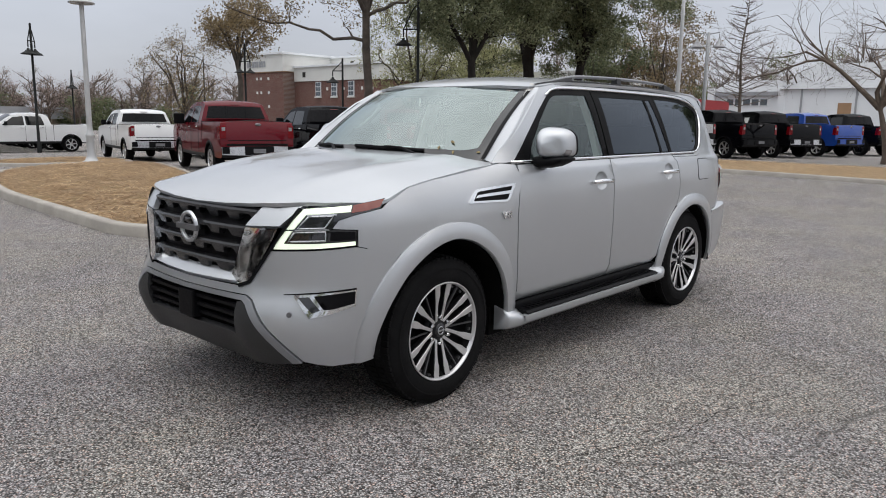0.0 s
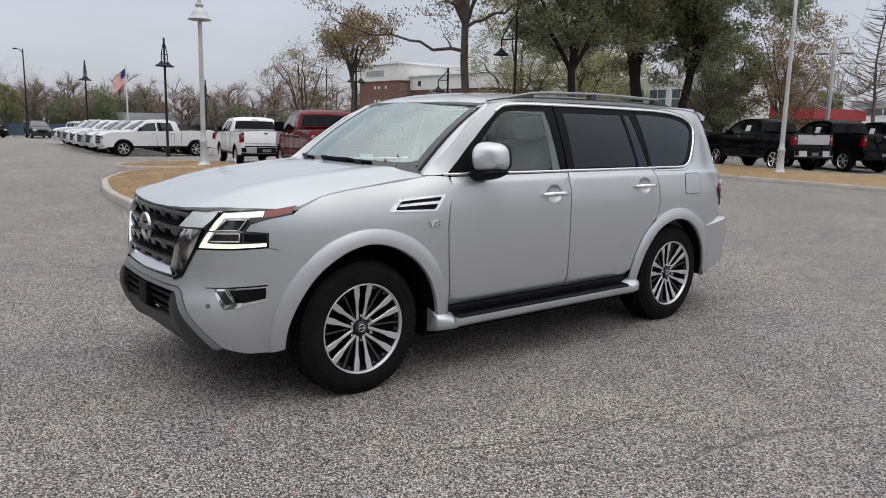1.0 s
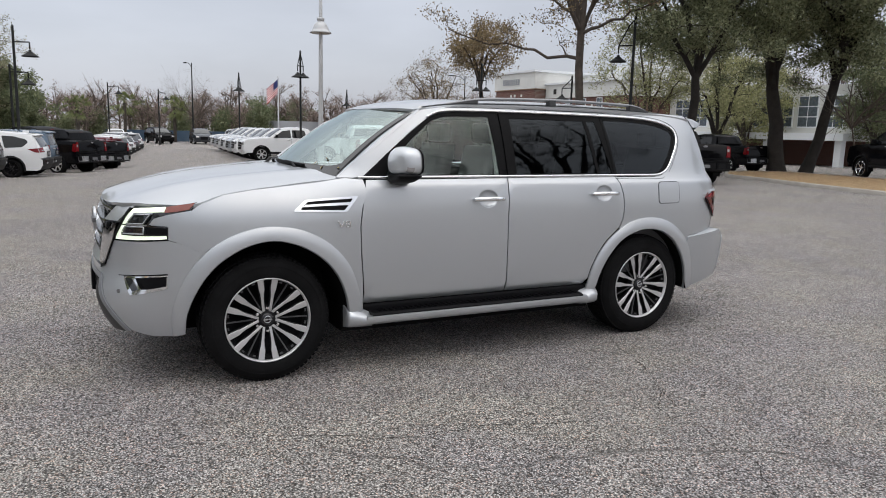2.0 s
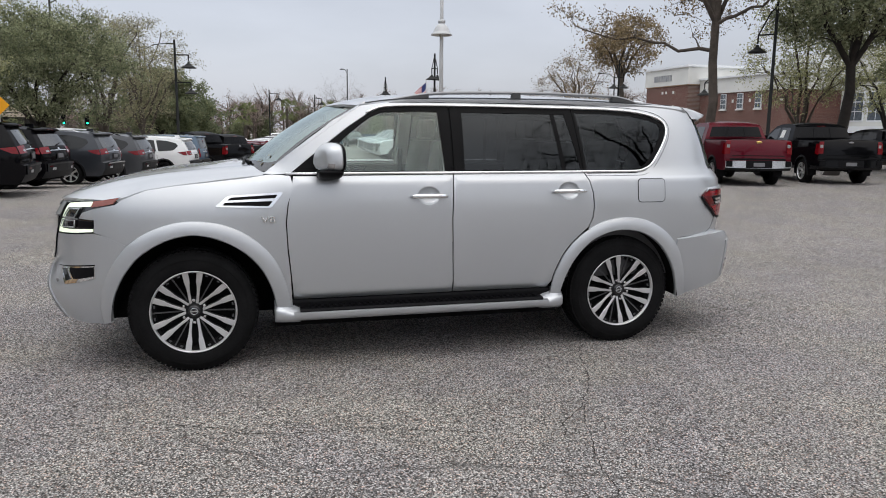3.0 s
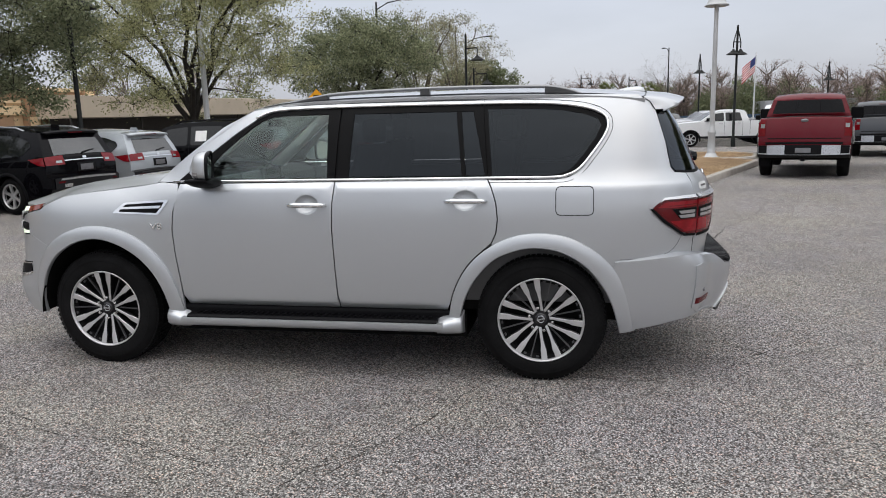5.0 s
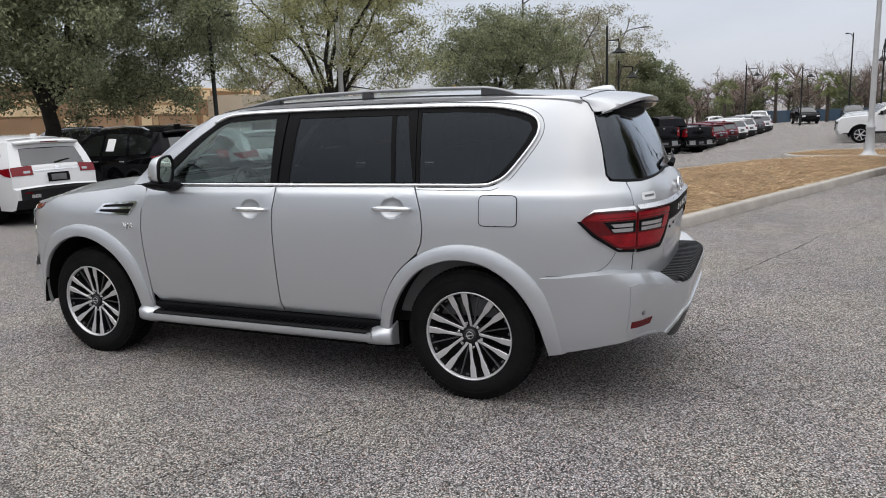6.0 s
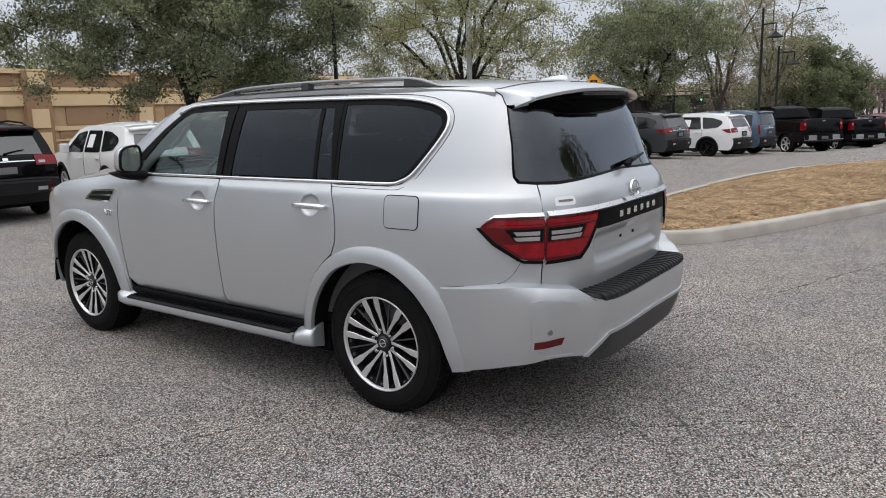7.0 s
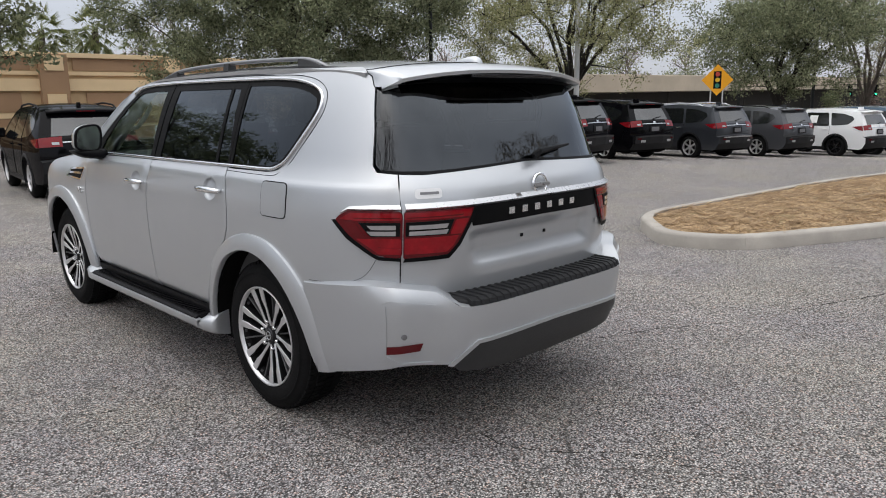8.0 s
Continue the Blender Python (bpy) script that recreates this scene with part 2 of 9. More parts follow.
M = {
    "asphalt": asphalt_mat(),
    "straw": straw_mat(),
    "kerb": plain("kerb_concrete", (0.36, 0.335, 0.30), 0.85, vary=0.16, scale=2.5, bump=0.004),
    "silver": paint("silver_paint", (0.495, 0.514, 0.538), 0.66, 0.37, coat=0.9),
    "black_paint": paint("black_paint", (0.003, 0.003, 0.004), 0.0, 0.5, coat=0.32, dust_share=0.004),
    "white_paint": paint("white_paint", (0.74, 0.75, 0.76), 0.0, 0.4),
    "red_paint": paint("red_paint", (0.105, 0.003, 0.008), 0.25, 0.35, coat=0.6, dust_share=0.01),
    "maroon_paint": paint("maroon_paint", (0.085, 0.004, 0.011), 0.25, 0.35, coat=0.5, dust_share=0.01),
    "grey_paint": paint("grey_paint", (0.07, 0.073, 0.08), 0.4, 0.35, coat=0.7, dust_share=0.01),
    "char_paint": paint("charcoal_paint", (0.040, 0.044, 0.052), 0.5, 0.35, coat=0.8, dust_share=0.01),
    "lightsilver": paint("light_silver_paint", (0.42, 0.45, 0.48), 0.4, 0.35),
    "slate_paint": paint("slate_blue_paint", (0.07, 0.11, 0.16), 0.3, 0.35),
    "blue_paint": paint("blue_paint", (0.015, 0.06, 0.30), 0.2, 0.35),
    "chrome": plain("chrome", (0.82, 0.83, 0.84), 0.08, 1.0, vary=0.03),
    "satin": plain("satin_metal", (0.55, 0.56, 0.58), 0.3, 0.9, vary=0.05),
    "alloy": plain("machined_alloy", (0.66, 0.66, 0.67), 0.34, 0.75, vary=0.05),
    "spoke_grey": plain("grey_spoke", (0.10, 0.10, 0.105), 0.4, 0.5),
    "dark_alloy": plain("dark_wheel_paint", (0.009, 0.009, 0.010), 0.5, 0.0, spec=0.15),
    "bar_black": plain("gloss_black_bar", (0.016, 0.016, 0.018), 0.20, vary=0.1, spec=0.6),
    "rail_grey": plain("rail_grey", (0.26, 0.265, 0.275), 0.35, 0.6, vary=0.06),
    "rubber": plain("tyre_rubber", (0.0075, 0.0075, 0.008), 0.75, vary=0.35, scale=9, bump=0.001, spec=0.11),
    "black": plain("black_plastic", (0.004, 0.004, 0.005), 0.5, vary=0.2, spec=0.12),
    "frit": plain("glass_border", (0.035, 0.036, 0.038), 0.12, vary=0.1, spec=0.6),
    "tail_car": plain("red_lamp_cover", (0.17, 0.003, 0.007), 0.10, vary=0.2, scale=9, spec=0.4),
    "clad": plain("dark_cladding", (0.014, 0.0145, 0.016), 0.55, vary=0.15, spec=0.22),
    "glass_rear": glass("rear_glass", (0.065, 0.068, 0.074), 0.075, (0.85, 0.92, 1.0)),
    "trim_black": plain("black_trim", (0.0035, 0.0035, 0.004), 0.55, vary=0.2, spec=0.10),
    "trim_satin": plain("satin_trim", (0.30, 0.31, 0.33), 0.45, 0.6, vary=0.05),
    "gloss_black": plain("gloss_black", (0.008, 0.008, 0.009), 0.08, vary=0.05, coat=0.6),
    "grey_plastic": plain("grey_plastic", (0.026, 0.0265, 0.028), 0.48, vary=0.12, bump=0.0006, fine=300),
    "crack": plain("crack_grit", (0.030, 0.028, 0.026), 0.95, vary=0.5, scale=60, spec=0.1),
    "dry_leaf": plain("dry_leaf", (0.30, 0.235, 0.11), 0.8, vary=0.3, scale=30),
    "badge_gold": plain("gold_badge", (0.62, 0.42, 0.14), 0.3, 0.8),
    "well": plain("dark_lining", (0.007, 0.007, 0.007), 0.95, spec=0.05),
    "glass_front": glass("clear_green_glass", (0.84, 0.94, 0.90), 0.075, (0.88, 0.98, 0.95)),
    "glass_shield": glass("windshield_glass", (0.66, 0.76, 0.73), 0.30, (0.83, 0.94, 0.925)),
    "glass_dark": glass("privacy_glass", (0.070, 0.074, 0.080), 0.030, (0.82, 0.91, 1.0)),
    "truck_glass": plain("truck_rear_window", (0.004, 0.004, 0.005), 0.08, vary=0.2, spec=0.16),
    "car_glass": plain("dark_window", (0.006, 0.007, 0.008), 0.05, vary=0.1, spec=0.45),
    "sky_glass": mirrored("sloping_window", (0.010, 0.012, 0.013), 2.0),
    "tail_red": plain("red_lamp", (0.23, 0.004, 0.009), 0.10, vary=0.25, scale=14, spec=0.4),
    "tail_dark": plain("dark_red_lamp", (0.095, 0.003, 0.006), 0.10, vary=0.15, spec=0.4),
    "amber": plain("amber_lamp", (0.22, 0.045, 0.028), 0.12, vary=0.1, coat=1.0),
    "clear_lamp": plain("clear_lamp", (0.40, 0.39, 0.40), 0.2, 0.5, vary=0.2, coat=1.0),
    # translucent white strip, not lit: the emission stands in for its brightness
    "drl": glow("daytime_lamp", (0.90, 1.0, 0.80), 0.55),
    "lamp_black": plain("lamp_housing", (0.03, 0.032, 0.036), 0.12, 0.4, coat=1.0),
    "seat": plain("dark_leather", (0.10, 0.10, 0.102), 0.55, vary=0.1),
    "dash": plain("dark_dash", (0.02, 0.02, 0.022), 0.6),
    "liner": plain("pale_headliner", (0.45, 0.44, 0.42), 0.9, vary=0.05),
    "mirror": plain("mirror_glass", (0.75, 0.80, 0.78), 0.02, 1.0, vary=0.01),
    "paper": plain("white_paper", (0.78, 0.78, 0.77), 0.7, vary=0.03),
    "pole_white": plain("white_pole_paint", (0.50, 0.51, 0.52), 0.5, 0.2, vary=0.12, scale=2.0),
    "pole_black": plain("black_pole_paint", (0.011, 0.012, 0.012), 0.55, vary=0.2, spec=0.2),
    "brick": None, "cream": plain("cream_render", (0.66, 0.66, 0.63), 0.8, vary=0.06, scale=0.6),
    "tan": plain("tan_render", (0.50, 0.355, 0.205), 0.85, vary=0.10, scale=0.5),
    "tan_light": plain("light_tan_render", (0.74, 0.56, 0.34), 0.85, vary=0.08, scale=0.5),
    "tan_dark": plain("brown_render", (0.345, 0.215, 0.125), 0.85, vary=0.12, scale=0.5),
    "beige": plain("beige_concrete", (0.47, 0.40, 0.31), 0.85, vary=0.12, scale=0.4),
    # near-black that paints in the shade under the canopy and in wall openings
    "dark_bay": plain("dark_soffit", (0.03, 0.027, 0.024), 0.9),
    "white_wall": plain("white_panel", (0.74, 0.76, 0.78), 0.6, vary=0.05, scale=0.4),
    "roof_grey": plain("grey_roof", (0.32, 0.33, 0.345), 0.7, vary=0.1, scale=0.8),
    "red_wall": plain("red_fascia", (0.30, 0.022, 0.026), 0.6, vary=0.1),
    "bark": plain("grey_bark", (0.085, 0.07, 0.058), 0.95, vary=0.35, scale=3.0, bump=0.02, fine=14.0),
    "bark_dark": plain("dark_bark", (0.026, 0.022, 0.019), 0.95, vary=0.35, scale=3.0, bump=0.02, fine=14.0),
    "twig": plain("bare_twig", (0.115, 0.09, 0.072), 0.95, vary=0.3),
    "needle": leaf_mat("pine_needles", (0.20, 0.115, 0.055), (0.80, 0.60, 0.36)),
    "oak_leaf": leaf_mat("oak_leaves", (0.095, 0.115, 0.060), (0.42, 0.44, 0.27)),
    "pale_leaf": leaf_mat("pale_leaves", (0.22, 0.23, 0.11), (0.55, 0.54, 0.30)),
    "brown_leaf": leaf_mat("brown_leaves", (0.16, 0.12, 0.07), (0.38, 0.29, 0.16)),
    "dull_leaf": leaf_mat("dull_leaves", (0.19, 0.185, 0.11), (0.46, 0.43, 0.27)),
    "twig_haze": leaf_mat("reddish_buds", (0.23, 0.175, 0.155), (0.52, 0.41, 0.36)),
    "far_leaf": leaf_mat("far_leaves", (0.10, 0.125, 0.065), (0.30, 0.32, 0.18)),
    "palm_leaf": leaf_mat("palm_leaves", (0.10, 0.13, 0.05), (0.32, 0.33, 0.15)),
    "sign_yellow": plain("sign_yellow", (0.90, 0.40, 0.006), 0.4, vary=0.05),
    "flag_red": plain("flag_red", (0.5, 0.03, 0.04), 0.8), "flag_white": plain("flag_white", (0.75, 0.75, 0.74), 0.8), "flag_blue": plain("flag_blue", (0.03, 0.045, 0.16), 0.8),
    "green_light": glow("green_signal", (0.02, 0.9, 0.45), 2.5), "amber_light": plain("amber_disc", (0.75, 0.45, 0.02), 0.4), "red_disc": plain("red_disc", (0.45, 0.05, 0.03), 0.4),
    "green_disc": plain("green_disc", (0.03, 0.22, 0.16), 0.4), "grey_bar": plain("grey_bar", (0.2, 0.2, 0.21), 0.4, 0.6),
    "window_pane": plain("building_glass", (0.10, 0.12, 0.14), 0.06, vary=0.3, coat=0.4),
}


def brick_mat():
    m, n, l, p = mat_of("red_brick")
    co = n.new("ShaderNodeTexCoord")
    mp = n.new("ShaderNodeMapping")
    mp.inputs["Rotation"].default_value = (radians(90), 0, 0)
    l.new(co.outputs["Object"], mp.inputs[0])
    b = n.new("ShaderNodeTexBrick")
    b.inputs["Scale"].default_value = 4.0
    b.inputs["Color1"].default_value, b.inputs["Color2"].default_value, b.inputs["Mortar"].default_value = (0.17, 0.07, 0.052, 1), (0.12, 0.05, 0.04, 1), (0.26, 0.22, 0.19, 1)
    l.new(mp.outputs[0], b.inputs["Vector"])
    l.new(mixed(n, l, span(n, l, noise_of(n, l, 0.5), 0.3, 0.7, 0, 0.4), b.outputs[0], (0.11, 0.05, 0.042)), p.inputs["Base Color"])
    p.inputs["Roughness"].default_value = 0.9
    return m


M["brick"] = brick_mat()


# ---- building blocks ----
def link_mesh(name, me, mat, parent=None, label=""):
    if mat:
        for k in (mat if isinstance(mat, (list, tuple)) else [mat]):
            me.materials.append(M[k])
    ob = new(name, me)
    if parent is not None:
        ob.parent = parent
    return tagged(ob, label)


def part(name, bm, mat, parent=None, label="", smooth=False):
    """Links a bmesh as one mesh object under a thing or a part."""
    me = bpy.data.meshes.new(name)
    if smooth:
        for f in bm.faces:
            f.smooth = True
    bm.to_mesh(me)
    bm.free()
    return link_mesh(name, me, mat, parent, label)


def thing(name, label, category, group="", kind="", at=(0, 0, 0), turn=0.0):
    ob = new(name)
    ob.empty_display_size = 0.2
    ob.matrix_world = pose(*at, 0, 0, turn)
    return tagged(ob, label, category, group, kind)


def box(bm, x0, y0, z0, x1, y1, z1, bevel=0.0):
    m = Matrix.Translation(((x0 + x1) / 2, (y0 + y1) / 2, (z0 + z1) / 2)) @ Matrix.Diagonal((abs(x1 - x0), abs(y1 - y0), abs(z1 - z0), 1))
    r = bmesh.ops.create_cube(bm, size=1, matrix=m)
    if bevel:
        es = list({e for v in r["verts"] for e in v.link_edges})
        bmesh.ops.bevel(bm, geom=es, offset=bevel, segments=2, affect="EDGES", profile=0.6)
    return bm


def boxed(*a, **k):
    return box(bmesh.new(), *a, **k)


def ringed(bm, rings, cap=True, closed=True):
    """A skin over rings of equally many points."""
    vs = [[bm.verts.new(p) for p in r] for r in rings]
    n = len(vs[0])
    for a, b in zip(vs, vs[1:]):
        for i in range(n if closed else n - 1):
            j = (i + 1) % n
            try:
                bm.faces.new((a[i], a[j], b[j], b[i]))
            except ValueError:
                pass
    if cap and closed:
        bm.faces.new(list(reversed(vs[0])))
        bm.faces.new(vs[-1])
    bmesh.ops.recalc_face_normals(bm, faces=bm.faces)
    return bm


def tube(bm, pts, radius, sides=8, flat=1.0):
    """A round bar along points; radius a number or one for each point."""
    pts = [Vector(p) for p in pts]
    rr = radius if isinstance(radius, (list, tuple)) else [radius] * len(pts)
    up = Vector((0, 0, 1))
    rings = []
    for i, p in enumerate(pts):
        d = (pts[min(i + 1, len(pts) - 1)] - pts[max(i - 1, 0)]).normalized()
        u = d.cross(up if abs(d.z) < 0.95 else Vector((1, 0, 0))).normalized()
        v = d.cross(u)
        rings.append([p + (u * math.cos(k) + v * math.sin(k) * flat) * rr[i] for k in np.linspace(0, 2 * math.pi, sides, endpoint=False)])
    return ringed(bm, rings)


def lathe(bm, prof, axis="z", n=24, at=(0, 0, 0)):
    """Turns (radius, height) pairs round an axis."""
    rings = []
    for k in np.linspace(0, 2 * math.pi, n, endpoint=False):
        c, s = math.cos(k), math.sin(k)
        rings.append([(r * c + at[0], r * s + at[1], h + at[2]) if axis == "z" else (h + at[0], r * c + at[1], r * s + at[2]) for r, h in prof])
    vs = [[bm.verts.new(p) for p in r] for r in rings]
    for i in range(n):
        a, b = vs[i], vs[(i + 1) % n]
        for j in range(len(prof) - 1):
            bm.faces.new((a[j], b[j], b[j + 1], a[j + 1]))
    bmesh.ops.remove_doubles(bm, verts=bm.verts, dist=1e-5)
    bmesh.ops.recalc_face_normals(bm, faces=bm.faces)
    return bm


def smooth_by_angle(ob, degrees=35):
    me = ob.data
    me.polygons.foreach_set("use_smooth", [True] * len(me.polygons))
    me.set_sharp_from_angle(angle=radians(degrees))
    return ob


def ease(xs, ys):
    """A smooth curve through points, flat past its ends, with no overshoot."""
    xs, ys = np.array(xs, float), np.array(ys, float)
    h, d = np.diff(xs), np.diff(ys) / np.diff(xs)
    m = np.zeros(len(xs))
    for i in range(1, len(xs) - 1):
        m[i] = 0 if d[i - 1] * d[i] <= 0 else 2 * d[i - 1] * d[i] / (d[i - 1] + d[i])
    m[0], m[-1] = d[0], d[-1]

    def f(x):
        x = min(max(x, xs[0]), xs[-1])
        i = min(int(np.searchsorted(xs, x, "right")) - 1, len(h) - 1)
        t = (x - xs[i]) / h[i]
        return float((2 * t**3 - 3 * t**2 + 1) * ys[i] + (t**3 - 2 * t**2 + t) * h[i] * m[i] + (3 * t**2 - 2 * t**3) * ys[i + 1] + (t**3 - t**2) * h[i] * m[i + 1])

    return f


def inside(poly, x, y):
    hit = False
    for (x0, y0), (x1, y1) in zip(poly, poly[1:] + poly[:1]):
        if (y0 > y) != (y1 > y) and x < (x1 - x0) * (y - y0) / (y1 - y0) + x0:
            hit = not hit
    return hit


def dense(poly, step):
    out = []
    for (x0, y0), (x1, y1) in zip(poly, poly[1:] + poly[:1]):
        k = max(1, int(math.hypot(x1 - x0, y1 - y0) / step))
        out += [(x0 + (x1 - x0) * i / k, y0 + (y1 - y0) * i / k) for i in range(k)]
    return out


def rounded(poly, r, seg=4):
    """Corners of a polygon cut round."""
    out = []
    n = len(poly)
    for i in range(n):
        p, a, b = Vector(poly[i]), Vector(poly[i - 1]), Vector(poly[(i + 1) % n])
        u, v = a - p, b - p
        q = min(r, u.length * 0.45, v.length * 0.45)
        s, e = p + u.normalized() * q, p + v.normalized() * q
        for k in range(seg + 1):
            t = k / seg
            out.append(tuple((1 - t) ** 2 * s + 2 * t * (1 - t) * p + t**2 * e))
    return out


def skin(poly, surf, sign=1, step=0.06, thick=0.015, lift=0.0, heart=(0, 0.1, 0.9), extra=()):
    """A sheet over a flat outline, bent onto surf(a, b), with turned-in edges."""
    edge = dense(poly, step)
    n = len(edge)
    pts = [Vector(p) for p in edge]
    xs, ys = [p[0] for p in edge], [p[1] for p in edge]
    for a in np.arange(min(xs) + step * 0.5, max(xs), step):
        for b in np.arange(min(ys) + step * 0.5, max(ys), step):
            if inside(edge, a, b) and min((a - x) ** 2 + (b - y) ** 2 for x, y in edge) > (0.45 * step) ** 2 and not any(abs(a - x) < 0.04 and abs(b - y) < 0.028 for x, y in extra):
                pts.append(Vector((a, b)))
    pts += [Vector(q) for q in extra if inside(edge, *q) and min((q[0] - x) ** 2 + (q[1] - y) ** 2 for x, y in edge) > 0.0004]
    vs, es, fs, *_ = geometry.delaunay_2d_cdt(pts, [(i, (i + 1) % n) for i in range(n)], [list(range(n))], 1, 1e-6)
    bm = bmesh.new()
    bv = []
    for v in vs:
        x, y, z = surf(v[0], v[1])
        bv.append(bm.verts.new((x * sign, y, z)))
    for f in fs:
        try:
            bm.faces.new([bv[i] for i in f])
        except ValueError:
            pass
    bm.normal_update()
    mid = Vector(heart)
    score = sum((f.normal.dot(f.calc_center_median() - mid)) * f.calc_area() for f in bm.faces)
    if score < 0:
        bmesh.ops.reverse_faces(bm, faces=bm.faces)
    bm.normal_update()
    if lift:
        for v, nrm in [(v, v.normal.copy()) for v in bm.verts]:
            v.co += nrm * lift
    for f in bm.faces:
        f.smooth = True
    rim = [e for e in bm.edges if e.is_boundary]
    inner = {}
    for e in rim:
        for v in e.verts:
            if v not in inner:
                inner[v] = bm.verts.new(v.co - v.normal * thick)
    for e in rim:
        f = e.link_faces[0]
        a, b = e.verts
        if [l.vert for l in f.loops if l.edge == e][0] != a:
            a, b = b, a
        g = bm.faces.new((b, a, inner[a], inner[b]))
        g.smooth = False
        e.smooth = False
    return bm

# ---- ground ----
def gz(x, y):
    """The lot falls gently away beyond the island."""
    w = min(max((6.0 - y) / 9.0, 0), 1)
    d = min(max(0, -x - 14), 30)
    return -0.04 * d * (0.4 + 0.6 * w * w * (3 - 2 * w))


xs = sorted(set([-1500, -700, -300, -160, -110, -80, -60] + list(np.arange(-50, 31, 2.0)) + [60, 120, 300, 700, 1500]))
ys = sorted(set([-1500, -700, -300, -160, -110, -80, -60] + list(np.arange(-50, 61, 2.0)) + [80, 120, 300, 700, 1500]))
bm = bmesh.new()
ringed(bm, [[(x, y, gz(x, y)) for x in xs] for y in ys], cap=False, closed=False)
for f in bm.faces:
    if f.normal.z < 0:
        f.normal_flip()
ground = part("ground", bm, "asphalt", smooth=True)
tagged(ground, "grey worn asphalt with hairline cracks", "ground", kind="structure")


def crack(pts, wide, seed):
    """A ragged open crack that wanders along a line in the asphalt."""
    rnd = random.Random(seed)
    pts = [Vector((x, y, 0)) for x, y in pts]
    rows, drift = [], 0.0
    for a, b in zip(pts, pts[1:]):
        k = max(3, int((b - a).length / 0.025))
        side = (b - a).normalized().cross(Vector((0, 0, 1)))
        for q in range(k):
            drift = drift * 0.8 + rnd.uniform(-0.008, 0.008)
            p = a.lerp(b, q / k) + side * drift
            w = wide * rnd.uniform(0.15, 1.25)
            rows.append([(v.x, v.y, gz(v.x, v.y) + 0.0015) for v in (p + side * w * 0.5, p - side * w * 0.5)])
    part("crack", ringed(bmesh.new(), rows, cap=False, closed=False), "crack", ground)


crack([(2.11, 0.71), (2.43, 0.56), (2.61, 0.52), (2.92, 0.41), (3.12, 0.40), (3.34, 0.22), (3.48, 0.12)], 0.006, 1)
crack([(3.09, 0.45), (3.10, 0.73), (3.16, 0.97)], 0.005, 2)
crack([(1.81, -1.76), (1.96, -1.37), (2.07, -1.24), (2.12, -1.02), (2.16, -0.57), (2.29, -0.22), (2.38, 0.06)], 0.007, 3)
crack([(2.54, 0.41), (2.34, 0.47), (2.14, 0.66), (1.96, 0.80), (1.73, 0.93), (1.43, 1.04), (1.17, 1.13), (0.95, 1.26)], 0.007, 4)
crack([(-2.87, 2.83), (-3.67, 3.14), (-4.62, 3.50), (-5.49, 3.79), (-6.37, 4.26), (-7.75, 4.81)], 0.014, 5)
crack([(0.40, 2.57), (0.43, 2.72), (0.34, 2.93), (0.16, 3.12), (0.02, 3.31), (0.01, 3.44), (-0.08, 3.59)], 0.007, 6)
crack([(-0.51, 3.44), (-0.54, 3.62), (-0.52, 3.81), (-0.51, 3.91)], 0.006, 7)
crack([(-1.02, 2.04), (-1.32, 2.20), (-1.70, 2.33), (-1.96, 2.50), (-2.28, 2.68)], 0.009, 8)
crack([(-2.51, 2.96), (-2.40, 3.20), (-2.44, 3.50)], 0.008, 9)


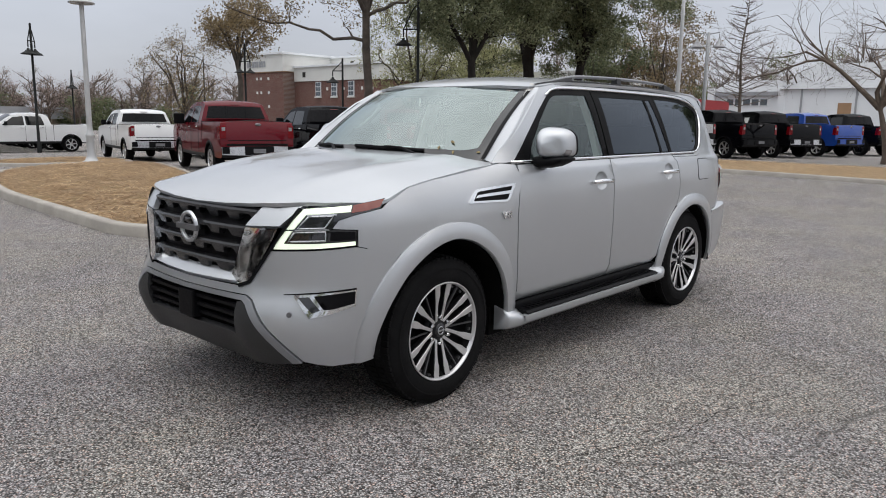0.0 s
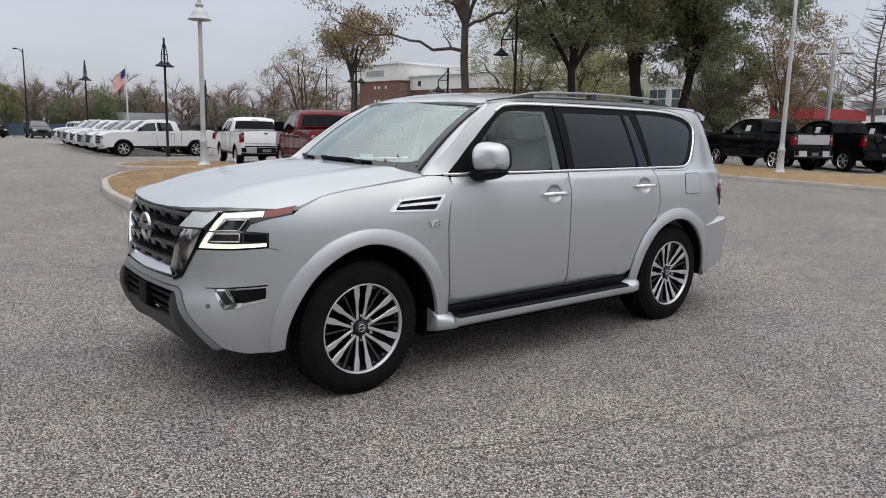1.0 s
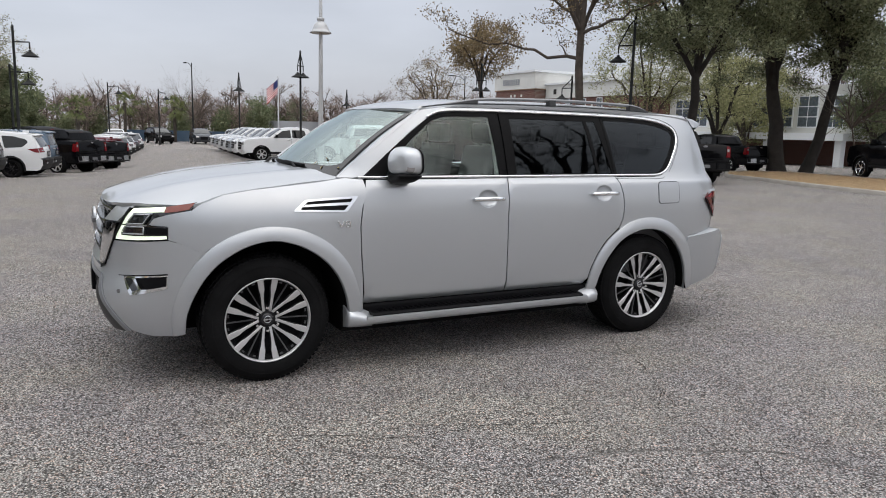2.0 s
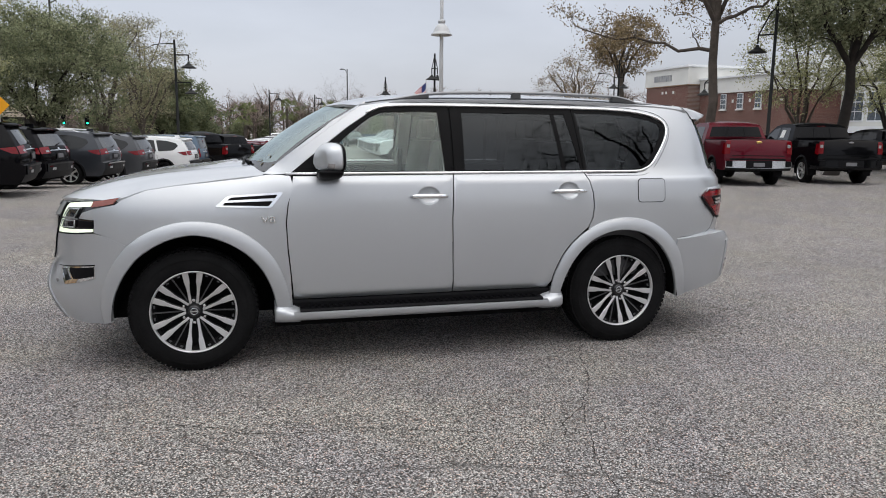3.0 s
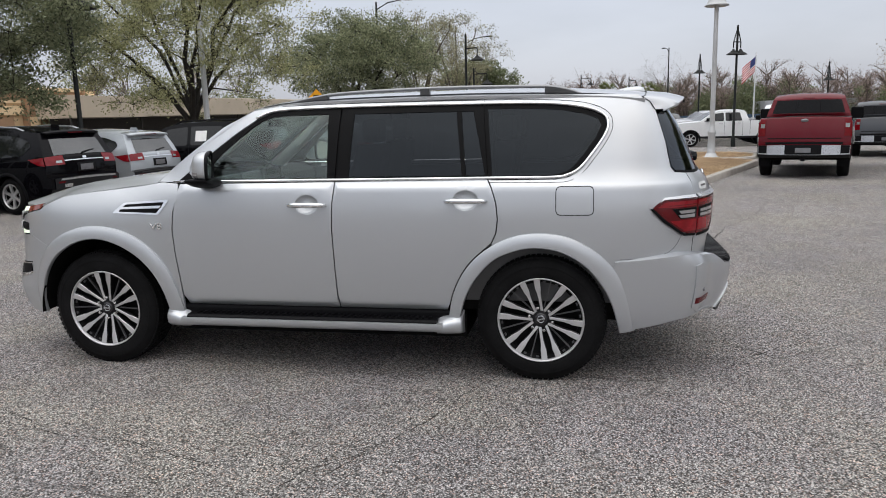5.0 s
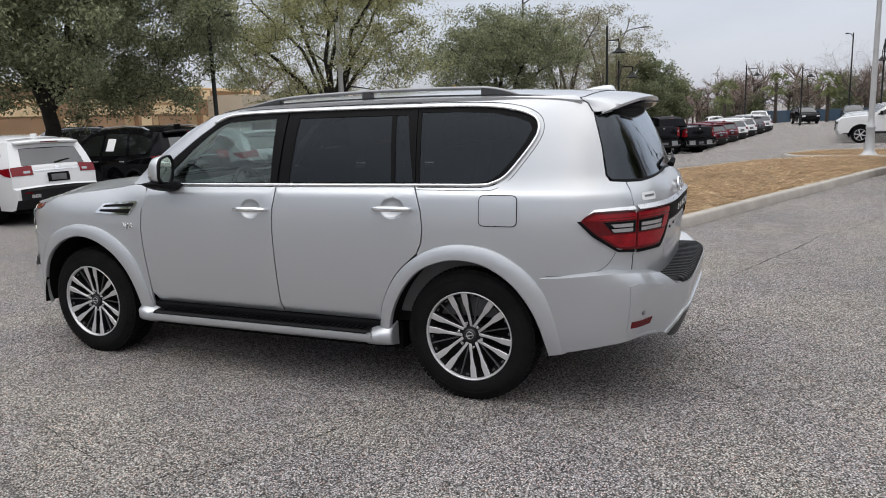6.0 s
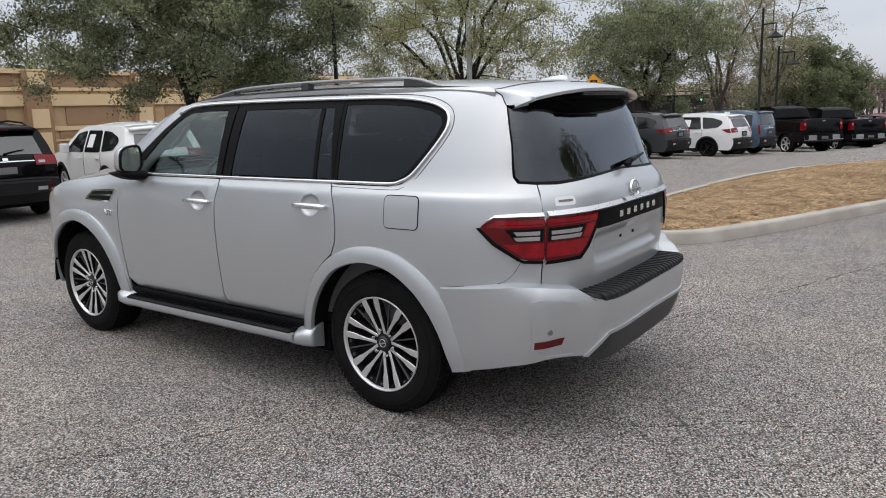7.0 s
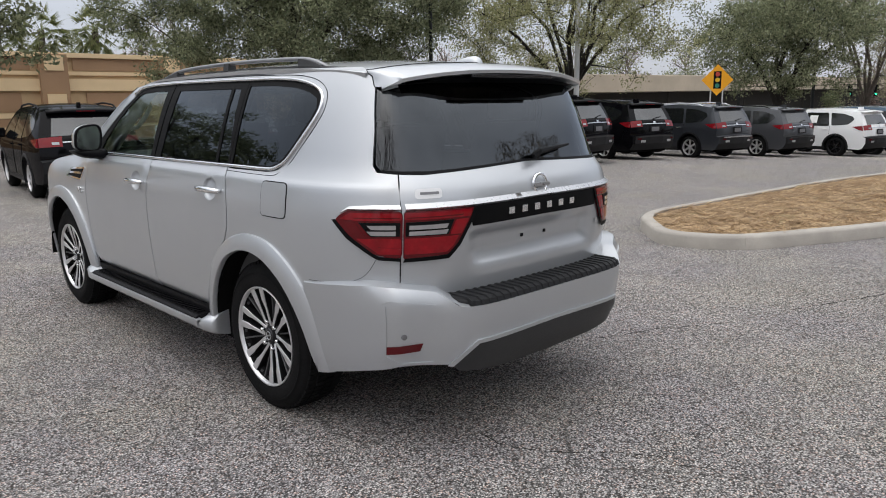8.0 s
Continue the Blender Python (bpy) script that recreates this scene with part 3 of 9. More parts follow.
def island(name, poly, mound, label, h=0.15, wide=0.16):
    """A bed of straw inside a concrete kerb."""
    loop = dense(rounded(poly, 1.2, 8), 0.45)
    n = len(loop)
    nrm = []
    area = sum(a[0] * b[1] - a[1] * b[0] for a, b in zip(loop, loop[1:] + loop[:1]))
    for i in range(n):
        d = Vector((loop[(i + 1) % n][0] - loop[i - 1][0], loop[(i + 1) % n][1] - loop[i - 1][1])).normalized()
        nrm.append(Vector((-d.y, d.x)) * (1 if area > 0 else -1))
    stones = tagged(new(name + "_kerb"), "pale concrete kerb round a straw bed", "kerb", kind="structure")
    every = 7
    for k in range(0, n, every):
        rings = []
        m = min(every, n - k)
        for j in range(m + 1):
            i = (k + j) % n
            p, q = Vector(loop[i]), nrm[i]
            if j == m:
                p = p * 0.985 + Vector(loop[(i - 1) % n]) * 0.015
            z = gz(*p)
            rings.append([(*(p + q * a), z + b) for a, b in ((0, -0.05), (0.012, h - 0.03), (0.03, h - 0.006), (0.05, h), (wide - 0.015, h + 0.004), (wide, h - 0.006), (wide, -0.05))])
        smooth_by_angle(part("kerbstone", ringed(bmesh.new(), rings), "kerb", stones), 40)
    inner = [tuple(Vector(p) + q * (wide - 0.01)) for p, q in zip(loop, nrm)]

    def bed(x, y):
        d = min(math.hypot(x - a, y - b) for a, b in inner)
        k = min(d / 2.2, 1)
        return x, y, gz(x, y) + h - 0.035 + mound * k * (2 - k) + 0.02 * noise.noise((x * 2, y * 2, 3))

    bm = skin(inner, bed, step=0.35, thick=0.02, heart=(inner[0][0], inner[0][1], -50))
    ob = part(name + "_bed", bm, "straw")
    tagged(ob, "bed of brown pine straw inside a kerb", "straw bed", kind="stuff")
    # loose needles
    rnd = np.random.RandomState(5)
    verts, faces = [], []
    lo, hi = np.min(inner, axis=0), np.max(inner, axis=0)
    want, got = int(min(16000, 700 * (hi[0] - lo[0]) * (hi[1] - lo[1]) * 0.5)), 0
    for _ in range(want * 3):
        if got >= want:
            break
        x, y = rnd.uniform(lo[0], hi[0]), rnd.uniform(lo[1], hi[1])
        if not inside(inner, x, y):
            continue
        got += 1
        z = bed(x, y)[2] + rnd.uniform(0.0, 0.035)
        a, ln, w = rnd.uniform(0, math.pi), rnd.uniform(0.05, 0.13), rnd.uniform(0.003, 0.009)
        c, s = math.cos(a), math.sin(a)
        t = rnd.uniform(-0.02, 0.03)
        i = len(verts)
        verts += [(x - c * ln + s * w, y - s * ln - c * w, z), (x - c * ln - s * w, y - s * ln + c * w, z), (x + c * ln - s * w, y + s * ln + c * w, z + t), (x + c * ln + s * w, y + s * ln - c * w, z + t)]
        faces.append((i, i + 1, i + 2, i + 3))
    me = bpy.data.meshes.new("needles")
    me.from_pydata(verts, [], faces)
    tagged(link_mesh("pine_needles", me, "needle"), "loose brown pine needles on the bed", "pine needles", kind="stuff")


island("island", [(-4.45, 0.75), (-4.75, 1.55), (-6.1, 2.2), (-8.4, 3.1), (-10.7, 4.05), (-14.9, 5.75), (-19.3, 7.3), (-20.5, 5.4), (-19.2, 2.6), (-15.0, 0.95), (-11.6, 0.15), (-8.4, -0.1), (-5.6, -0.3)], 0.12, "")
island("far_island", [(-20.9, 7.4), (-24.5, 8.3), (-26.5, 7.6), (-26.2, 4.6), (-24.0, 3.5), (-21.6, 4.2)], 0.02, "", h=0.12)
island("road_island", [(3.0, 17.5), (-0.7, 18.3), (-3.4, 18.9), (-6.0, 19.3), (-9.0, 19.6), (-12.6, 20.7), (-17, 22.5), (-20.5, 26.5), (-19, 29.5), (-14, 27.6), (-9, 26.2), (-3, 26.0), (5, 25.5)], 0.05, "", h=0.13)

# ---- the silver SUV ----
SF, SR = -1.6, 1.5                        # where the nose and tail curves begin along the side
NF, NR, BF, BR = 2.9, 3.6, 0.86, 1.12


def quarter(a, b, n):
    th = np.linspace(0, math.pi / 2, 400)
    x, y = a * np.cos(th) ** (2 / n), b * np.sin(th) ** (2 / n)
    s = np.concatenate([[0], np.cumsum(np.hypot(np.diff(x), np.diff(y)))])
    return s, x / a, y / b


FT, RT = quarter(1.0, BF, NF), quarter(1.0, BR, NR)
FC, RC = SF - FT[0][-1], SR + RT[0][-1]   # s at the middle of nose and tail


def fx(x):
    return SF - float(np.interp(-x, -FT[1], FT[0]))


def fy(y):
    return SF - float(np.interp((SF - y) / BF, FT[2], FT[0]))


def rx(x):
    return SR + float(np.interp(-x, -RT[1], RT[0]))


def ry(y):
    return SR + float(np.interp((y - SR) / BR, RT[2], RT[0]))


W_SIDE = ease([0.28, 0.45, 0.70, 0.90, 1.05, 1.16, 1.225, 1.248, 1.260, 1.30, 1.40, 1.50, 1.60, 1.70, 1.78, 1.84],
              [0.945, 0.985, 1.005, 1.012, 1.010, 1.000, 0.989, 0.981, 0.971, 0.943, 0.908, 0.872, 0.832, 0.785, 0.738, 0.69])
W_WING = ease([0.28, 0.45, 0.70, 0.90, 1.05, 1.15, 1.22, 1.30, 1.36], [0.945, 0.985, 1.008, 1.012, 1.005, 0.975, 0.935, 0.872, 0.80])
Y_NOSE = ease([0.30, 0.45, 0.60, 0.75, 0.95, 1.08, 1.14, 1.25], [-2.36, -2.46, -2.50, -2.475, -2.455, -2.42, -2.37, -2.22])
Y_TAIL = ease([0.30, 0.75, 1.00, 1.12, 1.25, 1.31, 1.50, 1.67, 1.76], [2.58, 2.60, 2.63, 2.635, 2.60, 2.545, 2.46, 2.36, 2.28])
Y_BUMP = ease([0.28, 0.40, 0.55, 0.72, 0.78, 0.84], [2.60, 2.685, 2.735, 2.755, 2.735, 2.65])


def step_up(v):
    v = min(max(v, 0), 1)
    return v * v * (3 - 2 * v)


def body(s, z, tail=None):
    """The outer skin: s runs along the side and round nose and tail, z up."""
    k = min(max((s + 1.35) / 0.55, 0), 1)
    k = k * k * (3 - 2 * k)
    w = W_WING(z) * (1 - k) + W_SIDE(z) * k
    if s < SF:
        over = s < FC
        u = (2 * FC - s if over else s)
        u = SF - u
        c = float(np.interp(u, FT[0], FT[2]))
        x, y = w * float(np.interp(u, FT[0], FT[1])), SF - BF * c + (Y_NOSE(z) - SF + BF) * c**3
        full = step_up((c - 0.60) / 0.2) * (1 - step_up((c - 0.94) / 0.06)) * (1 - step_up((z - 0.50) / 0.25))
        x, y = x * (1 + 0.018 * full), y - 0.058 * full
        return (-x if over else x), y, z
    if s > SR:
        over = s > RC
        u = (2 * RC - s if over else s) - SR
        c = float(np.interp(u, RT[0], RT[2]))
        x, y = w * float(np.interp(u, RT[0], RT[1])), SR + BR * c + ((tail or Y_TAIL)(z) - SR - BR) * c**4
        return (-x if over else x), y, z
    return w, s, z


BT = quarter(1.0, BR, 5.2)


def bx(x):
    return SR + float(np.interp(-x, -BT[1], BT[0]))


def by(y):
    return SR + float(np.interp((y - SR) / BR, BT[2], BT[0]))


BC = SR + BT[0][-1]


def tail_bumper(s, z):
    over = s > BC
    u = (2 * BC - s if over else s) - SR
    c = float(np.interp(u, BT[0], BT[2]))
    x, y = W_SIDE(z) * 0.998 * float(np.interp(u, BT[0], BT[1])), SR + BR * c + (Y_BUMP(z) - SR - BR) * c**4
    y -= 0.085 * math.exp(-(((x - 0.76) / 0.13) ** 2))   # the corners fall back in a slanting face
    return (-x if over else x), y, z


def across(poly, c):
    """A half outline from the middle outwards, completed by its mirror image."""
    return poly + [(2 * c - s, z) for s, z in reversed(poly) if abs(s - c) > 1e-4]


suv = thing("suv", "large silver sport utility vehicle parked on grey asphalt", "suv")


def side_part(name, poly, mat, parent=None, label="", surf=body, **k):
    obs = []
    for i, sgn in enumerate((1, -1)):
        up = parent[i] if isinstance(parent, (list, tuple)) else parent
        obs.append(part(name, skin(poly, surf, sgn, **k), mat, up or suv, label))
    return obs


# wheel openings and flares, as (y, z)
ARCH_F = [(-2.035, 0.36), (-2.02, 0.48), (-1.955, 0.64), (-1.86, 0.77), (-1.73, 0.86), (-1.60, 0.905), (-1.48, 0.91), (-1.34, 0.87), (-1.20, 0.785), (-1.10, 0.67), (-1.04, 0.54), (-1.01, 0.40), (-1.005, 0.33)]
FLARE_F = [(-2.115, 0.335), (-2.10, 0.50), (-2.03, 0.70), (-1.92, 0.85), (-1.78, 0.945), (-1.62, 0.995), (-1.47, 1.00), (-1.30, 0.965), (-1.14, 0.875), (-1.02, 0.745), (-0.955, 0.60), (-0.915, 0.45), (-0.905, 0.33)]
ARCH_R = [(1.045, 0.33), (1.055, 0.42), (1.095, 0.55), (1.165, 0.67), (1.27, 0.775), (1.40, 0.83), (1.52, 0.845), (1.66, 0.82), (1.79, 0.745), (1.885, 0.64), (1.945, 0.53), (1.98, 0.42), (2.00, 0.33)]
FLARE_R = [(0.945, 0.33), (0.955, 0.43), (0.99, 0.58), (1.075, 0.74), (1.20, 0.86), (1.36, 0.94), (1.53, 0.965), (1.71, 0.94), (1.87, 0.855), (1.985, 0.74), (2.06, 0.60), (2.105, 0.46), (2.125, 0.345)]


def spline(pts, k=4):
    out = []
    for i in range(len(pts) - 1):
        p0, p1, p2, p3 = (Vector(pts[min(max(j, 0), len(pts) - 1)]) for j in (i - 1, i, i + 1, i + 2))
        for t in np.linspace(0, 1, k, endpoint=False):
            out.append(tuple(0.5 * ((2 * p1) + (p2 - p0) * t + (2 * p0 - 5 * p1 + 4 * p2 - p3) * t * t + (3 * p1 - p0 - 3 * p2 + p3) * t**3)))
    return out + [tuple(pts[-1])]


ARCH_R = [(1.5375 + (y - 1.5375) * 1.05, 0.402 + (z - 0.402) * 1.062 if z > 0.402 else z) for y, z in ARCH_R]
ARCH_F, FLARE_F, ARCH_R, FLARE_R = spline(ARCH_F), spline(FLARE_F), spline(ARCH_R), spline(FLARE_R)


def s_of(y):
    return fy(y) if y < SF else (ry(y) if y > SR else y)


def onto(pts):
    return [(s_of(y), z) for y, z in pts]


def flare(name, arch, rim):
    for sgn in (1, -1):
        bm = bmesh.new()
        rings = []
        for (ya, za), (yo, zo) in zip(arch, rim):
            ring = []
            for f, d in ((1.0, 0.0), (0.985, 0.012), (0.75, 0.024), (0.35, 0.030), (0.06, 0.030), (0.0, 0.022)):
                y, z = ya + (yo - ya) * f, za + (zo - za) * f
                x, yy, zz = body(s_of(y), z)
                ring.append(((x + d) * sgn, yy if abs(y) > 1.6 else y, zz))
            x, yy, zz = ring[-1]
            ring.append((x - sgn * 0.020, yy, zz))
            rings.append(ring)
        ringed(bm, rings, cap=False, closed=False)
        smooth_by_angle(part(name, bm, "silver", suv), 40)


flare("front_wheel_flare", ARCH_F, FLARE_F)
flare("rear_wheel_flare", ARCH_R, FLARE_R)
g = 0.004                                   # half of a shut line

# wings
hood_edge = [(-1.93, 1.150), (-1.80, 1.195), (-1.62, 1.222), (-1.40, 1.243), (-1.20, 1.264), (-1.08, 1.283)]
wing = [(fy(-1.948), 1.135)] + onto(hood_edge[1:]) + [(-1.02, 1.292), (-0.90, 1.283), (-0.885, 1.21), (-0.925, 1.10), (-0.94, 0.98), (-0.932, 0.80), (-0.915, 0.62), (-0.905, 0.40), (-0.902, 0.335)]
wing += [(s, z) for s, z in reversed(onto(FLARE_F)) if z > 0.335 and s > fy(-1.925)][:-1]
wing += [(fy(-1.925), 0.860), (fy(-2.04), 0.912), (fy(-2.112), 0.932), (fy(-2.112), 0.97), (fy(-2.112), 1.012), (fx(0.848), 1.018), (fx(0.866), 1.056), (fy(-2.125), 1.080), (fy(-2.06), 1.094), (fy(-1.985), 1.108)]
side_part("front_wing", wing, "silver", step=0.05)

side_part("wing_brace", [(fy(-2.07), 0.935), (fy(-1.90), 0.885), (fy(-1.88), 0.83), (fy(-1.98), 0.76), (fy(-2.07), 0.80)], "silver", lift=-0.003, step=0.05, thick=0.004)

# doors, each with its handle in a hollow
CUPS = ((-0.10 + 0.130, 1.144), (0.945 + 0.130, 1.166))


def door_skin(s, z):
    x, y, zz = body(s, z)
    for a, b in CUPS:
        r = ((s - a) / 0.078) ** 2 + ((z - b) / 0.060) ** 2
        if r < 1:
            x -= 0.030 * (1 - r) ** 0.5
    if z < 0.505:
        x -= 0.035 * ((0.505 - z) / 0.055) ** 2          # the foot of the door turns in over the sill
    return x, y, zz


CREASE = [(a, b) for a in np.arange(-0.90, 2.55, 0.06) for b in (1.214, 1.230, 1.243, 1.252, 1.262, 1.276)]
FOOT = [(a, b) for a in np.arange(-0.90, 1.0, 0.06) for b in (0.520, 0.505, 0.492, 0.480, 0.468)]
HOLLOW = [(a + r * 0.078 * math.cos(t), b + r * 0.060 * math.sin(t)) for a, b in CUPS for r in (1.12, 1.015, 0.995, 0.93, 0.75, 0.5, 0.2) for t in np.linspace(0, 2 * math.pi, 28, endpoint=False)]


door_f = [(-0.885 + g, 1.28), (-0.895, 1.21), (-0.917, 1.10), (-0.932, 0.98), (-0.924, 0.80), (-0.907, 0.62), (-0.893, 0.43), (0.215 - g, 0.455), (0.205 - g, 0.70), (0.198 - g, 0.99), (0.205 - g, 1.15), (0.215 - g, 1.285)]
doors_f = side_part("front_door", door_f, "silver", step=0.07, surf=door_skin, extra=HOLLOW + CREASE + FOOT)
door_r = [(0.215 + g, 1.285), (0.205 + g, 1.15), (0.198 + g, 0.99), (0.205 + g, 0.70), (0.215 + g, 0.455), (0.938, 0.452)]
door_r += [(s - 0.006, z + 0.004) for s, z in onto(FLARE_R) if 0.47 < z and s < 1.2][:]
door_r += [(1.232, 0.90), (1.262, 0.965), (1.272, 1.05), (1.262, 1.15), (1.235, 1.24), (1.205, 1.295)]
doors_r = side_part("rear_door", door_r, "silver", step=0.07, surf=door_skin, extra=HOLLOW + CREASE + FOOT)

# quarter panel with the rear pillar
DLO_Q = [(1.172, 1.725), (1.45, 1.722), (1.66, 1.708), (1.80, 1.682), (1.885, 1.650), (1.905, 1.610), (1.875, 1.545), (1.80, 1.440), (1.735, 1.365), (1.690, 1.333), (1.62, 1.318), (1.235, 1.312)]
quarter_p = [(1.205 + 2 * g, 1.295), (1.243, 1.24), (1.270, 1.15), (1.280, 1.05), (1.270, 0.965), (1.240, 0.90)]
quarter_p += [(s, z) for s, z in onto(FLARE_R) if s > 1.235]
quarter_p = [p for p in quarter_p if p[1] > 0.81 or p[0] < 1.5]
quarter_p += [(ry(1.965), 0.72), (ry(2.12), 0.72), (ry(2.30), 0.74), (rx(0.84), 0.76), (rx(0.786), 0.77)]
quarter_p += [(rx(0.787), 0.95), (rx(0.788), 1.20), (rx(0.800), 1.305), (rx(0.868), 1.314), (rx(0.882), 1.345), (rx(0.889), 1.50), (rx(0.907), 1.685), (rx(0.918), 1.745), (ry(2.16), 1.79), (1.6, 1.80), (1.172, 1.80), (1.172, 1.755)]
quarter_p += [(1.46, 1.752), (1.67, 1.738), (1.83, 1.708), (1.925, 1.665), (1.947, 1.608), (1.915, 1.530), (1.835, 1.420), (1.765, 1.335), (1.71, 1.302), (1.63, 1.288), (1.235, 1.286)]
side_part("quarter_panel", quarter_p, "silver", step=0.05, extra=CREASE)

# roof side: from the foot of the windscreen pillar back to the quarter panel
rail_p = [(-1.075, 1.295), (-0.96, 1.295), (-0.90, 1.30), (-0.70, 1.46), (-0.50, 1.61), (-0.36, 1.70), (-0.27, 1.738), (-0.14, 1.753), (0.22, 1.76), (0.70, 1.76), (1.168, 1.755), (1.168, 1.80), (0.50, 1.808), (-0.10, 1.795), (-0.40, 1.752), (-0.60, 1.650), (-0.85, 1.462)]
side_part("roof_side", rail_p, "silver", step=0.05)

# window surround, panes and pillars
PANE_F = [(-0.725, 1.313), (-0.685, 1.385), (-0.52, 1.540), (-0.40, 1.635), (-0.32, 1.685), (-0.25, 1.708), (-0.10, 1.716), (0.135, 1.718), (0.158, 1.313)]
PANE_R = [(0.305, 1.318), (0.318, 1.714), (0.995, 1.712), (1.045, 1.318)]
PANE_V = [(1.075, 1.318), (1.03, 1.712), (1.105, 1.711), (1.195, 1.318)]


# sashes between the panes
def sash(name, poly, mat="trim_black", lift=-0.002, **k):
    return side_part(name, poly, mat, label="", lift=lift, step=0.06, **k)


sash("front_sash", [(-0.90, 1.30), (-0.70, 1.456), (-0.50, 1.605), (-0.36, 1.695), (-0.27, 1.733), (-0.14, 1.748), (0.22, 1.755), (0.21, 1.30), (0.160, 1.30), (0.137, 1.720), (-0.10, 1.718), (-0.25, 1.710), (-0.32, 1.687), (-0.40, 1.637), (-0.52, 1.542), (-0.685, 1.387), (-0.728, 1.313), (-0.74, 1.30)])
sash("rear_sash", [(0.228, 1.30), (0.232, 1.755), (0.70, 1.755), (1.168, 1.75), (1.21, 1.30), (1.197, 1.30), (1.107, 1.713), (0.70, 1.716), (0.316, 1.716), (0.303, 1.30)])
sash("pillar_backing", [(0.185, 1.30), (0.185, 1.755), (0.26, 1.755), (0.25, 1.30)], lift=-0.012)
sash("pillar_backing", [(1.185, 1.30), (1.135, 1.752), (1.215, 1.752), (1.265, 1.30)], lift=-0.012)
sash("window_divider", [(1.047, 1.30), (0.997, 1.712), (1.028, 1.712), (1.073, 1.30)])
sash("quarter_sash", [(1.215, 1.296), (1.172, 1.75), (1.195, 1.75), (1.24, 1.296)])
for nm, poly, mt, lb in (("front_window", PANE_F, "glass_front", "clear greenish side window"), ("rear_window", PANE_R, "glass_dark", "dark tinted side window"),
                         ("vent_window", PANE_V, "glass_dark", "dark tinted fixed pane"), ("quarter_window", DLO_Q, "glass_dark", "dark tinted quarter window")):
    side_part(nm, poly, mt, label=lb, lift=-0.006, step=0.08, thick=0.004, parent=doors_f if nm == "front_window" else (doors_r if nm in ("rear_window", "vent_window") else None))
top_sash = [(1.18, 1.725), (1.45, 1.722), (1.66, 1.708), (1.80, 1.682), (1.885, 1.650), (1.905, 1.610), (1.875, 1.545), (1.80, 1.440), (1.735, 1.365), (1.690, 1.333), (1.62, 1.318), (1.245, 1.312)]
outer_q = [(1.18, 1.75), (1.46, 1.747), (1.67, 1.733), (1.83, 1.703), (1.918, 1.662), (1.938, 1.608), (1.905, 1.530), (1.828, 1.422), (1.76, 1.34), (1.705, 1.307), (1.63, 1.293), (1.245, 1.291)]
sash("quarter_rubber", outer_q + list(reversed(top_sash)), lift=-0.003)


def bead(name, pts, r, mat, parent=None, both=True, off=0.004, surf=body, flat=1.0, sides=6):
    """A strip that follows the skin."""
    obs = []
    for sgn in ((1, -1) if both else (1,)):
        bm = bmesh.new()
        tube(bm, [((surf(s, z)[0] + off) * sgn, surf(s, z)[1], z) for s, z in pts], r, sides, flat)
        obs.append(part(name, bm, mat, parent or suv, smooth=True))
    return obs


bead("belt_chrome", spline([(-0.93, 1.296), (-0.40, 1.297), (0.22, 1.298), (0.8, 1.299), (1.30, 1.301), (1.62, 1.302), (1.70, 1.315), (1.77, 1.350), (1.842, 1.432), (1.92, 1.538), (1.948, 1.606), (1.927, 1.668), (1.835, 1.712), (1.67, 1.742), (1.46, 1.755), (1.17, 1.759), (0.70, 1.763), (0.22, 1.763), (-0.14, 1.757), (-0.28, 1.742), (-0.37, 1.703)], 3), 0.010, "chrome")

# door handles in their hollows
for obs, y0, z0 in ((doors_f, -0.10, 1.14), (doors_r, 0.945, 1.162)):
    for sgn, door in zip((1, -1), obs):
        x0 = body(y0, z0)[0]
        bm = bmesh.new()
        tube(bm, [((x0 + d) * sgn, y0 + y, z0 + h) for y, d, h in ((0, 0.004, 0), (0.02, 0.026, 0.002), (0.07, 0.036, 0.004), (0.19, 0.036, 0.004), (0.245, 0.026, 0.002), (0.265, 0.004, 0))], [0.009, 0.013, 0.015, 0.015, 0.013, 0.009], 10, 1.15)
        part("door_handle", bm, "chrome", door, "chrome door handle", smooth=True)

bead("quarter_seam", spline([(1.215, 1.275), (1.62, 1.272), (1.72, 1.283), (1.79, 1.325), (1.86, 1.408), (1.945, 1.525), (1.978, 1.606), (1.955, 1.680), (1.86, 1.732), (1.70, 1.762), (1.46, 1.775), (1.0, 1.782), (0.3, 1.785), (-0.2, 1.778)], 3), 0.0018, "black", off=0.0005)
# fuel flap
flap = rounded([(1.635, 1.078), (1.855, 1.078), (1.855, 1.245), (1.635, 1.245)], 0.03)
part("fuel_flap_gap", skin(rounded([(1.630, 1.073), (1.860, 1.073), (1.860, 1.250), (1.630, 1.250)], 0.034), body, 1, step=0.025, lift=0.0015, thick=0.002), "black", suv)
part("fuel_flap", skin(flap, body, 1, step=0.025, lift=0.0032, thick=0.002), "silver", suv)

